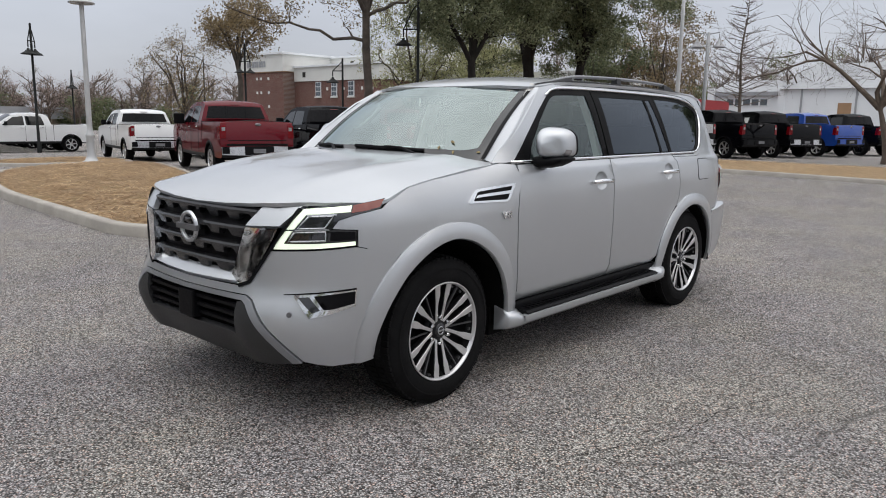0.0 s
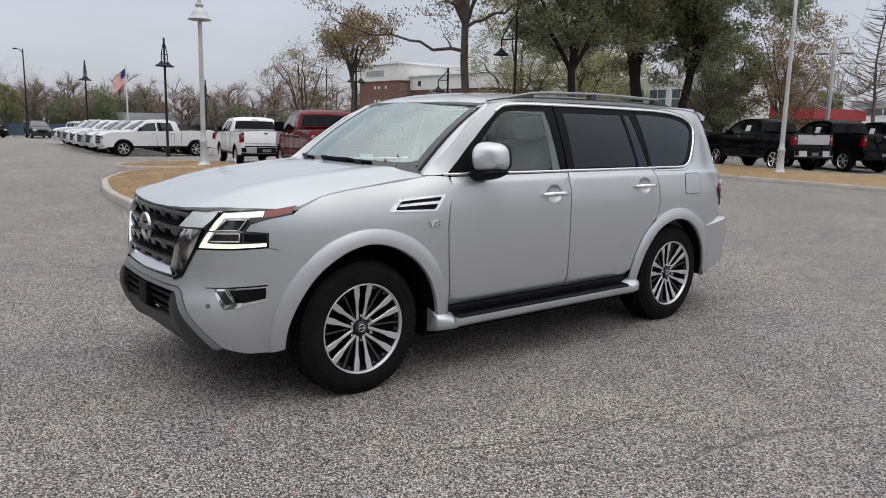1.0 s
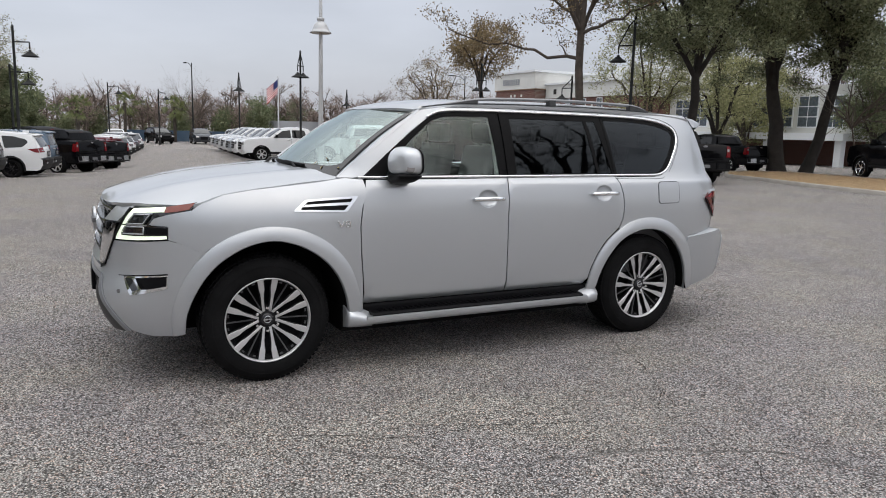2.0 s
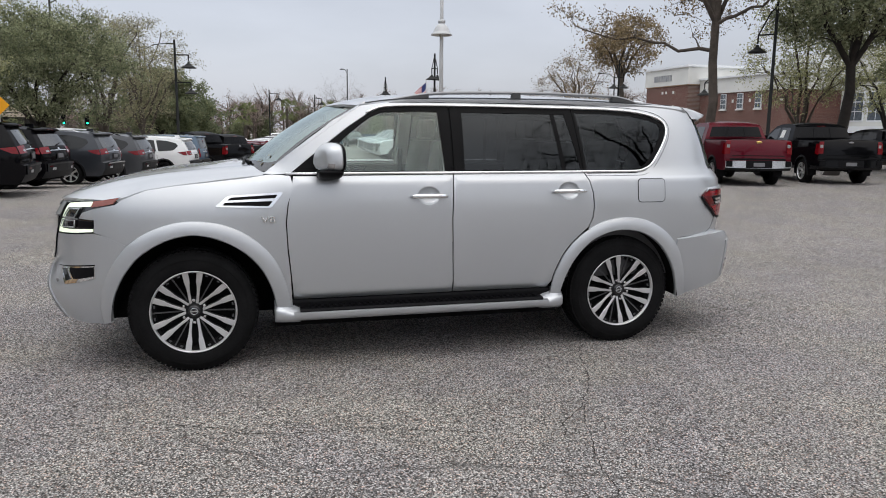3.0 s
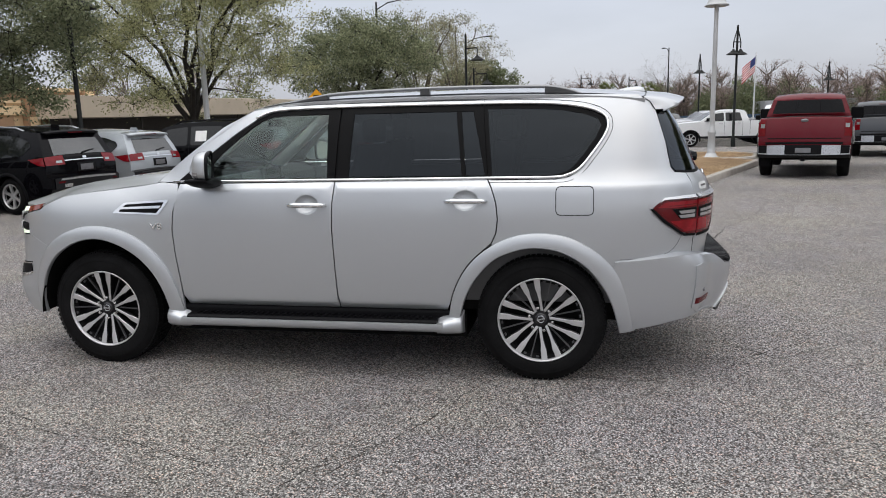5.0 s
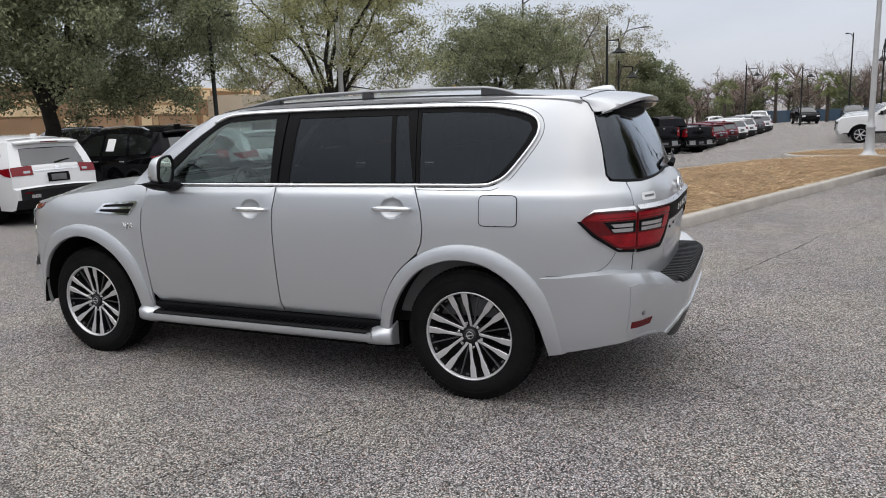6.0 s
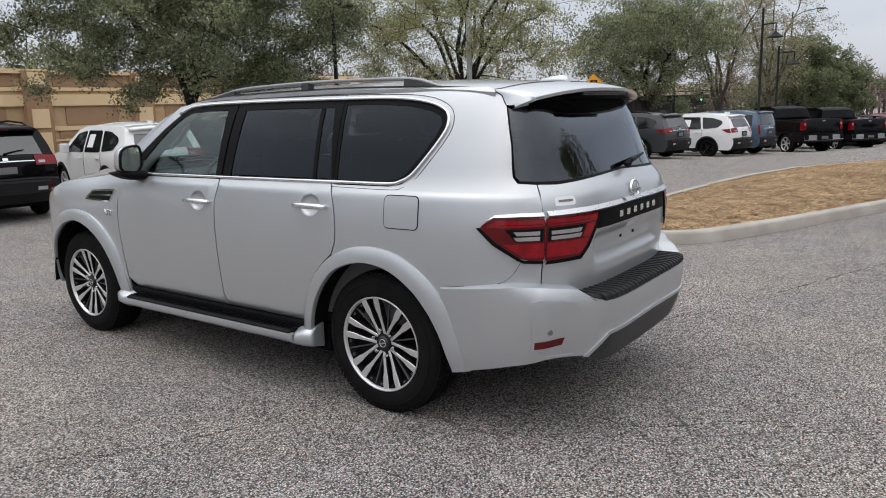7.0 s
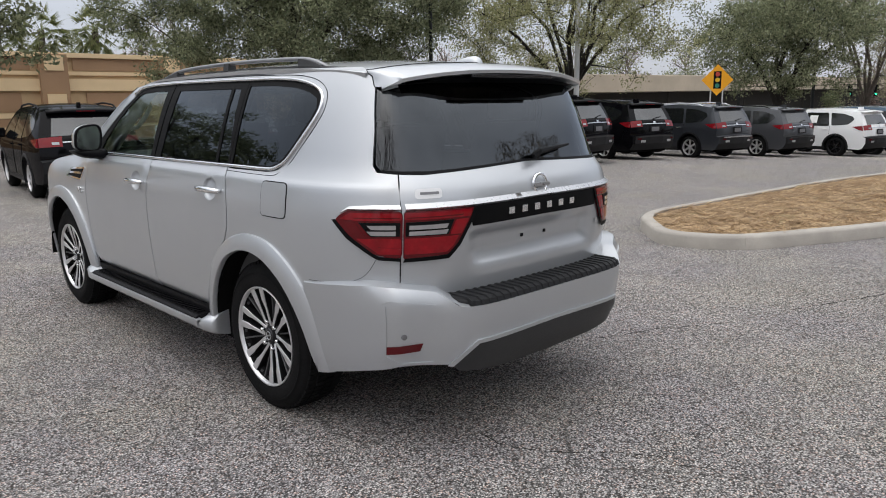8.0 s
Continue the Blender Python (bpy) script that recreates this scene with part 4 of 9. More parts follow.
# wing vents and badges
for sgn in (1, -1):
    ven = rounded([(-1.385, 1.088), (-1.30, 1.158), (-0.945, 1.180), (-1.03, 1.078)], 0.02)
    frame_ob = part("wing_vent", skin(ven, body, sgn, lift=0.006, thick=0.01, step=0.04), "chrome", suv, "chrome framed wing vent")
    part("vent_opening", skin(rounded([(-1.335, 1.098), (-1.283, 1.145), (-0.985, 1.164), (-1.045, 1.090)], 0.012), body, sgn, lift=0.0085, thick=0.004, step=0.04), "trim_black", frame_ob)
    part("vent_blade", skin([(-1.318, 1.112), (-1.30, 1.126), (-1.005, 1.140), (-1.018, 1.122)], body, sgn, lift=0.014, thick=0.006, step=0.04), "chrome", frame_ob)


def lettering(name, text, size, m, mat, parent, depth=0.004, label=""):
    cu = bpy.data.curves.new(name, "FONT")
    cu.body, cu.size, cu.extrude, cu.align_x, cu.align_y, cu.bevel_depth = text, size, depth, "CENTER", "CENTER", 0.0008
    tmp = bpy.data.objects.new(name, cu)
    scene.collection.objects.link(tmp)
    me = bpy.data.meshes.new_from_object(tmp.evaluated_get(bpy.context.evaluated_depsgraph_get()))
    bpy.data.objects.remove(tmp)
    me.transform(m)
    return link_mesh(name, me, mat, parent, label)


lettering("engine_badge", "V8", 0.062, pose(body(-1.05, 1.0)[0] + 0.006, -1.05, 1.0, 90, 0, 90) @ Matrix.Diagonal((1.35, 1, 1, 1)), "chrome", suv, label="raised V8 badge")

# bonnet
Z_MID = ease([-2.44, -2.40, -2.33, -2.2, -1.94, -1.5, -1.2, -1.05], [1.075, 1.112, 1.150, 1.192, 1.255, 1.312, 1.340, 1.347])
Z_EDGE = ease([-2.44, -2.2, -2.03, -1.93, -1.80, -1.62, -1.40, -1.20, -1.0], [1.07, 1.105, 1.130, 1.152, 1.198, 1.225, 1.246, 1.268, 1.292])


def x_edge(y):
    z = Z_EDGE(y)
    return body(s_of(y), z)[0] if y > -2.2 else 0.80


def hood(x, y):
    u = min(abs(x) / 0.93, 1.0)
    z = Z_MID(y) + (Z_EDGE(y) - Z_MID(y)) * u**3.2
    ridge = 0.012 * math.exp(-((abs(x) - 0.52 - 0.10 * (y + 2.3)) / 0.06) ** 2) * min(max((y + 2.35) / 0.35, 0), 1)
    return x, y, z + ridge


half = [(0, -2.415), (0.25, -2.407), (0.45, -2.385), (0.60, -2.345), (0.70, -2.285), (0.80, -2.205), (0.88, -2.09)]
half += [(x_edge(y) - 0.006, y) for y in (-1.98, -1.93, -1.86, -1.80, -1.70, -1.62, -1.50, -1.40, -1.30, -1.20, -1.10, -1.03)]
half += [(0.80, -1.085), (0.6, -1.145), (0.35, -1.19), (0, -1.205)]
hood_poly = half + [(-x, y) for x, y in reversed(half) if x > 1e-6]
part("bonnet", skin(hood_poly, hood, step=0.06, thick=0.02), "silver", suv, "silver bonnet with two soft ridges")

# windscreen, cowl and wipers
def shield(u, v):
    """u from -1 to 1 across, v from 0 at the foot to 1 at the head."""
    xb, xt = 0.80, 0.705
    x = u * (xb + (xt - xb) * v)
    y = (-1.215 + 0.20 * abs(u) ** 2.2) * (1 - v) + (-0.575 + 0.135 * abs(u) ** 2.2) * v
    z = (1.315 - 0.01 * u * u) * (1 - v) + (1.758 - 0.036 * abs(u) ** 2.2) * v + 0.030 * math.sin(math.pi * v)
    return x, y, z


def net(f, us, vs):
    return [[f(u, v) for u in us] for v in vs]


bm = ringed(bmesh.new(), net(shield, np.linspace(-1, 1, 25), np.linspace(0, 1, 12)), cap=False, closed=False)
for f in bm.faces:
    if f.normal.y - f.normal.z > 0:
        f.normal_flip()
part("windscreen", bm, "glass_shield", suv, "greenish windscreen", smooth=True)
for sgn in (1, -1):
    rows = []
    for v in np.linspace(-0.02, 1.02, 14):
        x, y, z = shield(sgn * 1.0, v)
        zz = z + 0.004
        sy = -1.075 + (-0.43 + 1.075) * v
        ox, oy, oz = body(max(sy, -1.08), 1.293 + (1.742 - 1.293) * v)
        rows.append([(x - sgn * 0.02, y, zz), (x + sgn * 0.012, y + 0.012, zz + 0.006), (x * 0.5 + sgn * ox * 0.5 + sgn * 0.008, (y + oy) / 2, (zz + oz) / 2 + 0.012), (sgn * (ox + 0.002), oy + 0.008, oz + 0.003)])
    part("windscreen_pillar", ringed(bmesh.new(), rows, cap=False, closed=False), "silver", suv, smooth=True)
    rows = [[(shield(sgn * 0.985, v)[0], shield(sgn * 0.985, v)[1] - 0.004, shield(sgn * 0.985, v)[2] + 0.006), (shield(sgn * 1.012, v)[0], shield(sgn * 1.012, v)[1] + 0.0, shield(sgn * 1.012, v)[2] + 0.008)] for v in np.linspace(0, 1, 12)]
    part("windscreen_seal", ringed(bmesh.new(), rows, cap=False, closed=False), "black", suv)
frit = [[shield(u, v) for v in np.linspace(-0.02, 0.085 + 0.10 * min(max((abs(u) - 0.80) / 0.2, 0), 1) ** 2, 4)] for u in np.linspace(-1, 1, 41)]
part("windscreen_border", ringed(bmesh.new(), [[(x, y - 0.003, z + 0.0045) for x, y, z in r] for r in frit], cap=False, closed=False), "frit", suv)
for sgn in (1, -1):
    frit = [[shield(sgn * u, v) for u in (0.925, 0.96, 1.0)] for v in np.linspace(0.02, 1, 14)]
    part("windscreen_border", ringed(bmesh.new(), [[(x, y - 0.003, z + 0.0045) for x, y, z in r] for r in frit], cap=False, closed=False), "frit", suv)
cow = [[(x, -1.24 + 0.20 * (abs(x) / 0.85) ** 2 + d, 1.325 - 0.012 * (x / 0.85) ** 2 - 0.03 * k) for d, k in ((-0.03, 1.2), (0.02, 0.8), (0.06, 0.3))] for x in np.linspace(-0.86, 0.86, 20)]
part("cowl", ringed(bmesh.new(), cow, cap=False, closed=False), "black", suv, smooth=True)
for x0, x1 in ((0.44, -0.15), (-0.28, -0.72)):
    bm = bmesh.new()
    pts = []
    for t in np.linspace(0, 1, 9):
        p = shield((x0 + (x1 - x0) * t) / 0.8, 0.045 + 0.02 * t)
        pts.append((p[0], p[1] - 0.010, p[2] + 0.012))
    tube(bm, pts, 0.0085, 6, 1.5)
    knee = Vector(pts[4]) + Vector((0, -0.010, 0.014))
    tube(bm, [knee, knee.lerp(Vector(pts[0]), 0.5) + Vector((0, -0.022, 0.004)), Vector(pts[0]) + Vector((-0.02, -0.055, -0.022))], [0.005, 0.008, 0.013], 8)
    part("wiper", bm, "black", suv)

# roof, spoiler and roof rails
Z_ROOF = ease([-0.60, -0.52, -0.40, -0.2, 0.0, 0.5, 1.0, 1.6, 2.0, 2.2, 2.42], [1.748, 1.783, 1.813, 1.843, 1.857, 1.867, 1.869, 1.858, 1.836, 1.815, 1.775])


def roof(x, y):
    e = 0.735 if y < 2.0 else 0.735 - 0.25 * (y - 2.0) ** 1.5
    return x, y, Z_ROOF(y) - 0.058 * (abs(x) / e) ** 2.6 - 0.004 * (y > 3)


rp = [(0, -0.572), (0.25, -0.562), (0.4, -0.538), (0.60, -0.475), (0.69, -0.432), (0.735, -0.30), (0.742, 0.3), (0.742, 1.0), (0.742, 1.6), (0.735, 2.0), (0.725, 2.165), (0.4, 2.20), (0, 2.21)]
part("roof", skin(rp + [(-x, y) for x, y in reversed(rp) if x > 0], roof, step=0.09, thick=0.02), "silver", suv)
rows = []
corner = Vector(body(rx(0.905), 1.695))     # where the spoiler's side runs out at the screen
for k in range(-22, 23):
    q = abs(k) / 22
    sg_ = 1 if k >= 0 else -1
    x = 0.70 * min(q / 0.8, 1.0)
    d = max(q - 0.8, 0) / 0.2
    top_z = lambda y: Z_ROOF(y) + 0.004 - 0.058 * (x / 0.735) ** 2.6
    y0, y1 = 2.215 - 0.05 * (x / 0.70) ** 2, 2.455 - 0.095 * (x / 0.70) ** 2.6
    front = Vector((x, y0, top_z(min(y0, 2.2))))
    back = Vector((min(x, 0.672), y1, top_z(2.40)))
    if d > 0:
        edge_s = float(np.interp(d, [0, 0.55, 1], [ry(2.16), rx(0.920), rx(0.907)]))
        edge_z = float(np.interp(d, [0, 0.55, 1], [1.785, 1.742, 1.695]))
        front = front.lerp(Vector(body(edge_s, edge_z)) + Vector((0.004, 0, 0.001)), min(d * 4, 1))
        back = back.lerp(corner + Vector((0.004, 0.045, -0.004)), d**1.3)
    mid = (front + back) / 2 + Vector((0.004 * math.sin(math.pi * d), 0, 0.008 * (1 - d)))
    low_b = back + Vector((-0.004, -0.004, -0.024 * (1 - 0.5 * d)))
    row_ = [front + Vector((0, 0.004, -0.02)), front, mid, back + Vector((0, -0.03 * (1 - d), 0.004)), back + Vector((0, 0, -0.008)), low_b, low_b + Vector((-0.01, -0.05 * (1 - 0.6 * d), -0.006)), Vector((min(front.x, 0.655), 2.30 + 0.02 * d, 1.722 - 0.03 * d))]
    rows.append([(sg_ * p.x, p.y, p.z) for p in row_])
spl = part("roof_spoiler", ringed(bmesh.new(), rows, cap=False, closed=False), "silver", suv, "silver roof spoiler over the rear screen")
smooth_by_angle(spl, 40)
under = [[(x, 2.30, 1.720 - 0.012 * (abs(x) / 0.64) ** 3), (x, 2.345, 1.728 - 0.014 * (abs(x) / 0.64) ** 3), (x, 2.415 - 0.095 * (abs(x) / 0.70) ** 2.6, Z_ROOF(2.40) - 0.032 - 0.058 * (abs(x) / 0.735) ** 2.6)] for x in np.linspace(-0.635, 0.635, 21)]
part("spoiler_underside", ringed(bmesh.new(), [[(x, y + 0.003, z - 0.006) for x, y, z in r] for r in under], cap=False, closed=False), "black", spl, smooth=True)
part("spoiler_seam", tube(bmesh.new(), [Vector(r[1]) + Vector((0, -0.003, 0.001)) for r in rows], 0.0028, 6), "black", spl)
part("brake_lamp", boxed(-0.30, 2.435, 1.736, 0.30, 2.452, 1.752, bevel=0.003), "bar_black", spl)
for sgn in (1, -1):
    bm = bmesh.new()
    pts = spline([(sgn * 0.665, -0.24, 1.792), (sgn * 0.665, -0.02, 1.832), (sgn * 0.665, 0.18, 1.856), (sgn * 0.662, 0.55, 1.868), (sgn * 0.66, 1.0, 1.872), (sgn * 0.658, 1.45, 1.864), (sgn * 0.655, 1.60, 1.856), (sgn * 0.655, 1.71, 1.832), (sgn * 0.655, 1.78, 1.808)], 3)
    pts = [(x, y, z - 0.006) for x, y, z in pts]
    tube(bm, pts, [0.009 + 0.006 * min(1, i / 5, (len(pts) - 1 - i) / 4) for i in range(len(pts))], 10, 0.8)
    rr = part("roof_rail", bm, "rail_grey", suv, "satin grey roof rail", smooth=True)
    for y0, y1, zt in ((-0.20, 0.10, 1.872), (0.74, 0.80, 1.90), (1.55, 1.75, 1.862)):
        bm = bmesh.new()
        n = 8
        rows = []
        for y in np.linspace(y0, y1, n):
            zr = float(np.interp(y, [p[1] for p in pts], [p[2] for p in pts]))
            zb = roof(0.66, y)[2] - 0.01
            rows.append([(sgn * 0.690, y, zb), (sgn * 0.683, y, zr), (sgn * 0.640, y, zr), (sgn * 0.632, y, zb)])
        part("rail_foot", ringed(bm, rows), "grey_plastic", rr)
    rows = [[(sgn * 0.700, y, roof(0.70, y)[2] + 0.002), (sgn * 0.684, y, roof(0.684, y)[2] + 0.006), (sgn * 0.676, y, roof(0.676, y)[2] + 0.001)] for y in np.linspace(-0.36, 2.12, 20)]
    part("roof_channel", ringed(bmesh.new(), rows, cap=False, closed=False), "black", suv)
rows = [[(0.034 * w * math.cos(a), 2.02 + 0.20 * t, Z_ROOF(2.02 + 0.20 * t) - 0.006 + 0.046 * h * math.sin(a)) for a in np.linspace(0, math.pi, 9)] for t, w, h in ((0, 0.25, 0.05), (0.1, 0.6, 0.28), (0.3, 0.85, 0.55), (0.6, 1.0, 0.88), (0.8, 1.0, 1.0), (0.92, 0.9, 0.9), (1.0, 0.6, 0.3))]
part("roof_antenna", ringed(bmesh.new(), rows), "silver", suv, smooth=True)

# dry leaves on the foot of the windscreen
for k, (x, v, turn) in enumerate(((0.50, 0.10, 20), (0.56, 0.17, 70), (0.60, 0.06, 35), (0.735, 0.07, 95))):
    lf = bmesh.new()
    ringed(lf, [[(-w, y, 0.004 * abs(w) / 0.011), (0, y, 0.0), (w, y, 0.005 * abs(w) / 0.011)] for y, w in ((-0.020, 0.001), (-0.010, 0.006), (0.0, 0.008), (0.010, 0.005), (0.020, 0.001))], cap=False, closed=False)
    bmesh.ops.solidify(lf, geom=list(lf.faces), thickness=0.001)
    ob = tagged(part("fallen_leaf", lf, "dry_leaf"), "small dry yellow leaf on the windscreen", "leaf", group="fallen leaves on the windscreen")
    px, py, pz = shield(x / 0.78, v)
    ob.matrix_world = pose(px, py - 0.004, pz + 0.005, 38, 0, 0) @ pose(0, 0, 0, 0, 0, turn)

# ---- front ----
def nose(x, z):
    return fx(x), z


grille = [(FC, 1.098), (fx(0.30), 1.094), (fx(0.515), 1.088), (fx(0.45), 0.96), (fx(0.385), 0.778), (FC, 0.765)]
gr = part("grille", skin(across(grille, FC), body, step=0.05, lift=-0.05, thick=0.0), "black", suv, "black grille with slatted bars")
for zc in (1.075, 0.992, 0.902, 0.815):
    w0 = float(np.interp(zc, [0.775, 1.09], [0.385, 0.51])) - 0.008
    rows = []
    for x in np.linspace(-w0, w0, 121):
        tooth = min(max(2.4 * math.sin(abs(x) * 36 + zc * 20) + 0.4, 0), 1)
        y = body(fx(abs(x)), zc)[1]
        d = 0.034 * tooth
        rows.append([(x, y + 0.050, zc + 0.020), (x, y + 0.004, zc + 0.014), (x, y - 0.002, zc + 0.004), (x, y + 0.004 + d * 0.35, zc - 0.010 - d), (x, y + 0.055, zc - 0.030 - d * 0.5)])
    part("grille_bar", ringed(bmesh.new(), rows), "bar_black", gr, "gloss black toothed grille bar")
# chrome V surround: two cheeks and a sill
for sgn in (1, -1):
    up = [(fx(0.512), 1.106), (fx(0.60), 1.112), (fx(0.722), 1.122), (fx(0.642), 1.018), (fx(0.455), 1.008)]
    lowp = [(fx(0.452), 1.003), (fx(0.638), 1.013), (fx(0.488), 0.748), (fx(0.425), 0.724), (fx(0.382), 0.768)]
    part("grille_cheek", skin(up, lambda s, z: (body(s, z)[0], body(s, z)[1] + 0.35 * (z - 1.015), z), sgn, step=0.03, lift=0.014, thick=0.03), "silver", suv, "bright silver grille cheek")
    part("grille_cheek_lower", skin(lowp, lambda s, z: (body(s, z)[0], body(s, z)[1] + 0.05 * math.sin(9 * (1.013 - z)) * (body(s, z)[0] - 0.36), z), sgn, step=0.03, lift=0.012, thick=0.03), "chrome", suv, "folded chrome grille cheek")
    part("grille_edge", skin([(fx(0.716), 1.110), (fx(0.728), 1.108), (fx(0.605), 0.905), (fx(0.498), 0.735), (fx(0.432), 0.708), (fx(0.425), 0.722), (fx(0.490), 0.748)], body, sgn, step=0.03, lift=0.008, thick=0.03), "black", suv)
sill = [(FC, 0.764), (fx(0.384), 0.772), (fx(0.425), 0.726), (FC, 0.716)]
part("grille_sill", skin(across(sill, FC), lambda s_, z: (body(s_, z)[0], body(s_, z)[1] + 0.9 * (z - 0.716), z), step=0.05, lift=0.014, thick=0.03), "silver", suv, "bright grille sill")
part("hood_gap", skin(across([(FC, 1.112), (fx(0.72), 1.122), (fx(0.72), 1.105), (fx(0.515), 1.080), (FC, 1.085)], FC), body, step=0.05, lift=-0.012, thick=0.0), "black", suv)
bm = bmesh.new()
lathe(bm, [(0.062, 0.0), (0.062, 0.012), (0.070, 0.018), (0.082, 0.014), (0.084, 0.0)], n=32)
bmesh.ops.transform(bm, matrix=pose(0, -2.462, 0.965, 90, 0, 0), verts=bm.verts)
bdg = part("maker_badge", bm, "satin", suv, "round chrome badge with a bar", smooth=True)
part("badge_bar", boxed(-0.098, -2.488, 0.950, 0.098, -2.466, 0.980, bevel=0.004), "grey_bar", bdg)
base = part("badge_base", lathe(bmesh.new(), [(0.001, -0.02), (0.080, -0.02)], axis="z", n=24), "black", bdg)
base.matrix_local = pose(0, -2.44, 0.965, 90, 0, 0)

# headlamps
for sgn in (1, -1):
    hl_out = [(fx(0.728), 1.114), (fx(0.80), 1.122), (fy(-2.10), 1.136), (fy(-1.955), 1.158), (fy(-1.992), 1.112), (fy(-2.06), 1.098), (fy(-2.125), 1.085), (fx(0.868), 1.062), (fx(0.843), 1.014), (fy(-2.118), 1.008), (fy(-2.118), 0.933), (fx(0.80), 0.918), (fx(0.604), 0.906)]
    hl = part("headlamp", skin(hl_out, body, sgn, step=0.03, lift=-0.010, thick=0.02), "lamp_black", suv, "headlamp with a white daytime strip")
    C = lambda nm, pl, mt, lf=0.0, lb="": part(nm, skin(pl, body, sgn, step=0.03, lift=lf, thick=0.008), mt, hl, lb)
    C("lamp_strip", [(fx(0.738), 1.108), (fx(0.80), 1.115), (fx(0.905), 1.128), (fx(0.90), 1.098), (fx(0.80), 1.088), (fx(0.750), 1.084), (fx(0.702), 1.012), (fx(0.660), 1.008)], "drl", -0.003, "white daytime strip, unlit but given a glow")
    C("lamp_strip", [(fx(0.654), 1.000), (fx(0.696), 1.004), (fx(0.658), 0.940), (fx(0.80), 0.946), (fy(-2.124), 0.956), (fy(-2.124), 0.938), (fx(0.80), 0.923), (fx(0.612), 0.911)], "drl", -0.003, "white daytime strip, unlit but given a glow")
    C("turn_lamp", [(fx(0.908), 1.128), (fy(-2.05), 1.141), (fy(-1.966), 1.153), (fy(-1.998), 1.116), (fy(-2.06), 1.103), (fx(0.902), 1.092)], "amber", -0.002, "amber turn lamp")
    C("lamp_box", [(fx(0.768), 1.074), (fx(0.855), 1.078), (fx(0.828), 1.022), (fx(0.725), 1.016)], "lamp_black", 0.001)
    C("lamp_box", [(fx(0.715), 0.998), (fx(0.832), 1.004), (fx(0.832), 0.962), (fx(0.690), 0.954)], "lamp_black", 0.001)
    C("lamp_bezel", [(fx(0.708), 1.010), (fx(0.835), 1.018), (fx(0.838), 1.010), (fx(0.712), 1.003)], "satin", 0.003)
    C("lamp_bezel", [(fx(0.752), 1.082), (fx(0.86), 1.088), (fx(0.86), 1.081), (fx(0.757), 1.075)], "satin", 0.003)
    for ring in ([(0.768, 1.074), (0.855, 1.078), (0.828, 1.022), (0.725, 1.016)], [(0.715, 0.998), (0.832, 1.004), (0.832, 0.962), (0.690, 0.954)]):
        line = [body(fx(u), z) for u, z in dense(ring, 0.02)]
        part("lamp_bezel", tube(bmesh.new(), [(p[0] * sgn, p[1] - 0.010, p[2]) for p in line + line[:1]], 0.0042, 6), "satin", hl, "bright lamp bezel", smooth=True)
    C("projector", [(fx(0.842), 1.004), (fy(-2.124), 1.002), (fy(-2.124), 0.964), (fx(0.842), 0.960)], "black", -0.001)

# bumper cover
bump = [(FC, 0.708), (fx(0.435), 0.716), (fx(0.495), 0.738), (fx(0.602), 0.900), (fx(0.80), 0.912), (fy(-2.112), 0.928), (fy(-2.04), 0.908), (fy(-1.93), 0.857)]
bump += [(s, z) for s, z in reversed(onto([p for p in FLARE_F if p[1] < 0.835 and p[0] < -1.6]))]
bump += [(fy(-2.115), 0.335), (fy(-2.20), 0.333), (fx(0.775), 0.368), (fx(0.645), 0.53), (fx(0.535), 0.662), (fx(0.49), 0.680), (FC, 0.672)]
part("front_bumper", skin(across(bump, FC), body, step=0.05), "silver", suv, "silver front bumper")
trim = [(FC, 0.667), (fx(0.488), 0.675), (fx(0.530), 0.656), (fx(0.64), 0.524), (fx(0.768), 0.362), (fx(0.725), 0.355), (fx(0.605), 0.508), (fx(0.505), 0.634), (fx(0.475), 0.650), (FC, 0.645)]
part("bumper_trim", skin(across(trim, FC), body, step=0.04, lift=0.006, thick=0.02), "trim_satin", suv, "satin grey bumper trim")
skid = [(FC, 0.470), (fx(0.425), 0.475), (fx(0.445), 0.640), (fx(0.475), 0.646), (fx(0.503), 0.630), (fx(0.602), 0.505), (fx(0.722), 0.352), (fx(0.50), 0.325), (fx(0.30), 0.312), (FC, 0.308)]
part("skid_plate", skin(across(skid, FC), body, step=0.05, lift=0.004, thick=0.03), "grey_plastic", suv, "dark grey skid plate")
intake = [(FC, 0.645), (fx(0.46), 0.645), (fx(0.44), 0.46), (FC, 0.455)]
ink = part("air_intake", skin(across(intake, FC), body, step=0.06, lift=-0.06, thick=0.0), "well", suv)
for zc in (0.612, 0.566, 0.52):
    rows = [[(x, body(fx(abs(x)), zc)[1] + 0.03, zc + 0.012), (x, body(fx(abs(x)), zc)[1] + 0.012, zc + 0.008), (x, body(fx(abs(x)), zc)[1] + 0.012, zc - 0.008), (x, body(fx(abs(x)), zc)[1] + 0.05, zc - 0.012)] for x in np.linspace(-0.44, 0.44, 15)]
    part("intake_bar", ringed(bmesh.new(), rows), "black", ink)
part("sensor_panel", boxed(-0.075, -2.508, 0.49, 0.075, -2.44, 0.632, bevel=0.01), "black", ink)
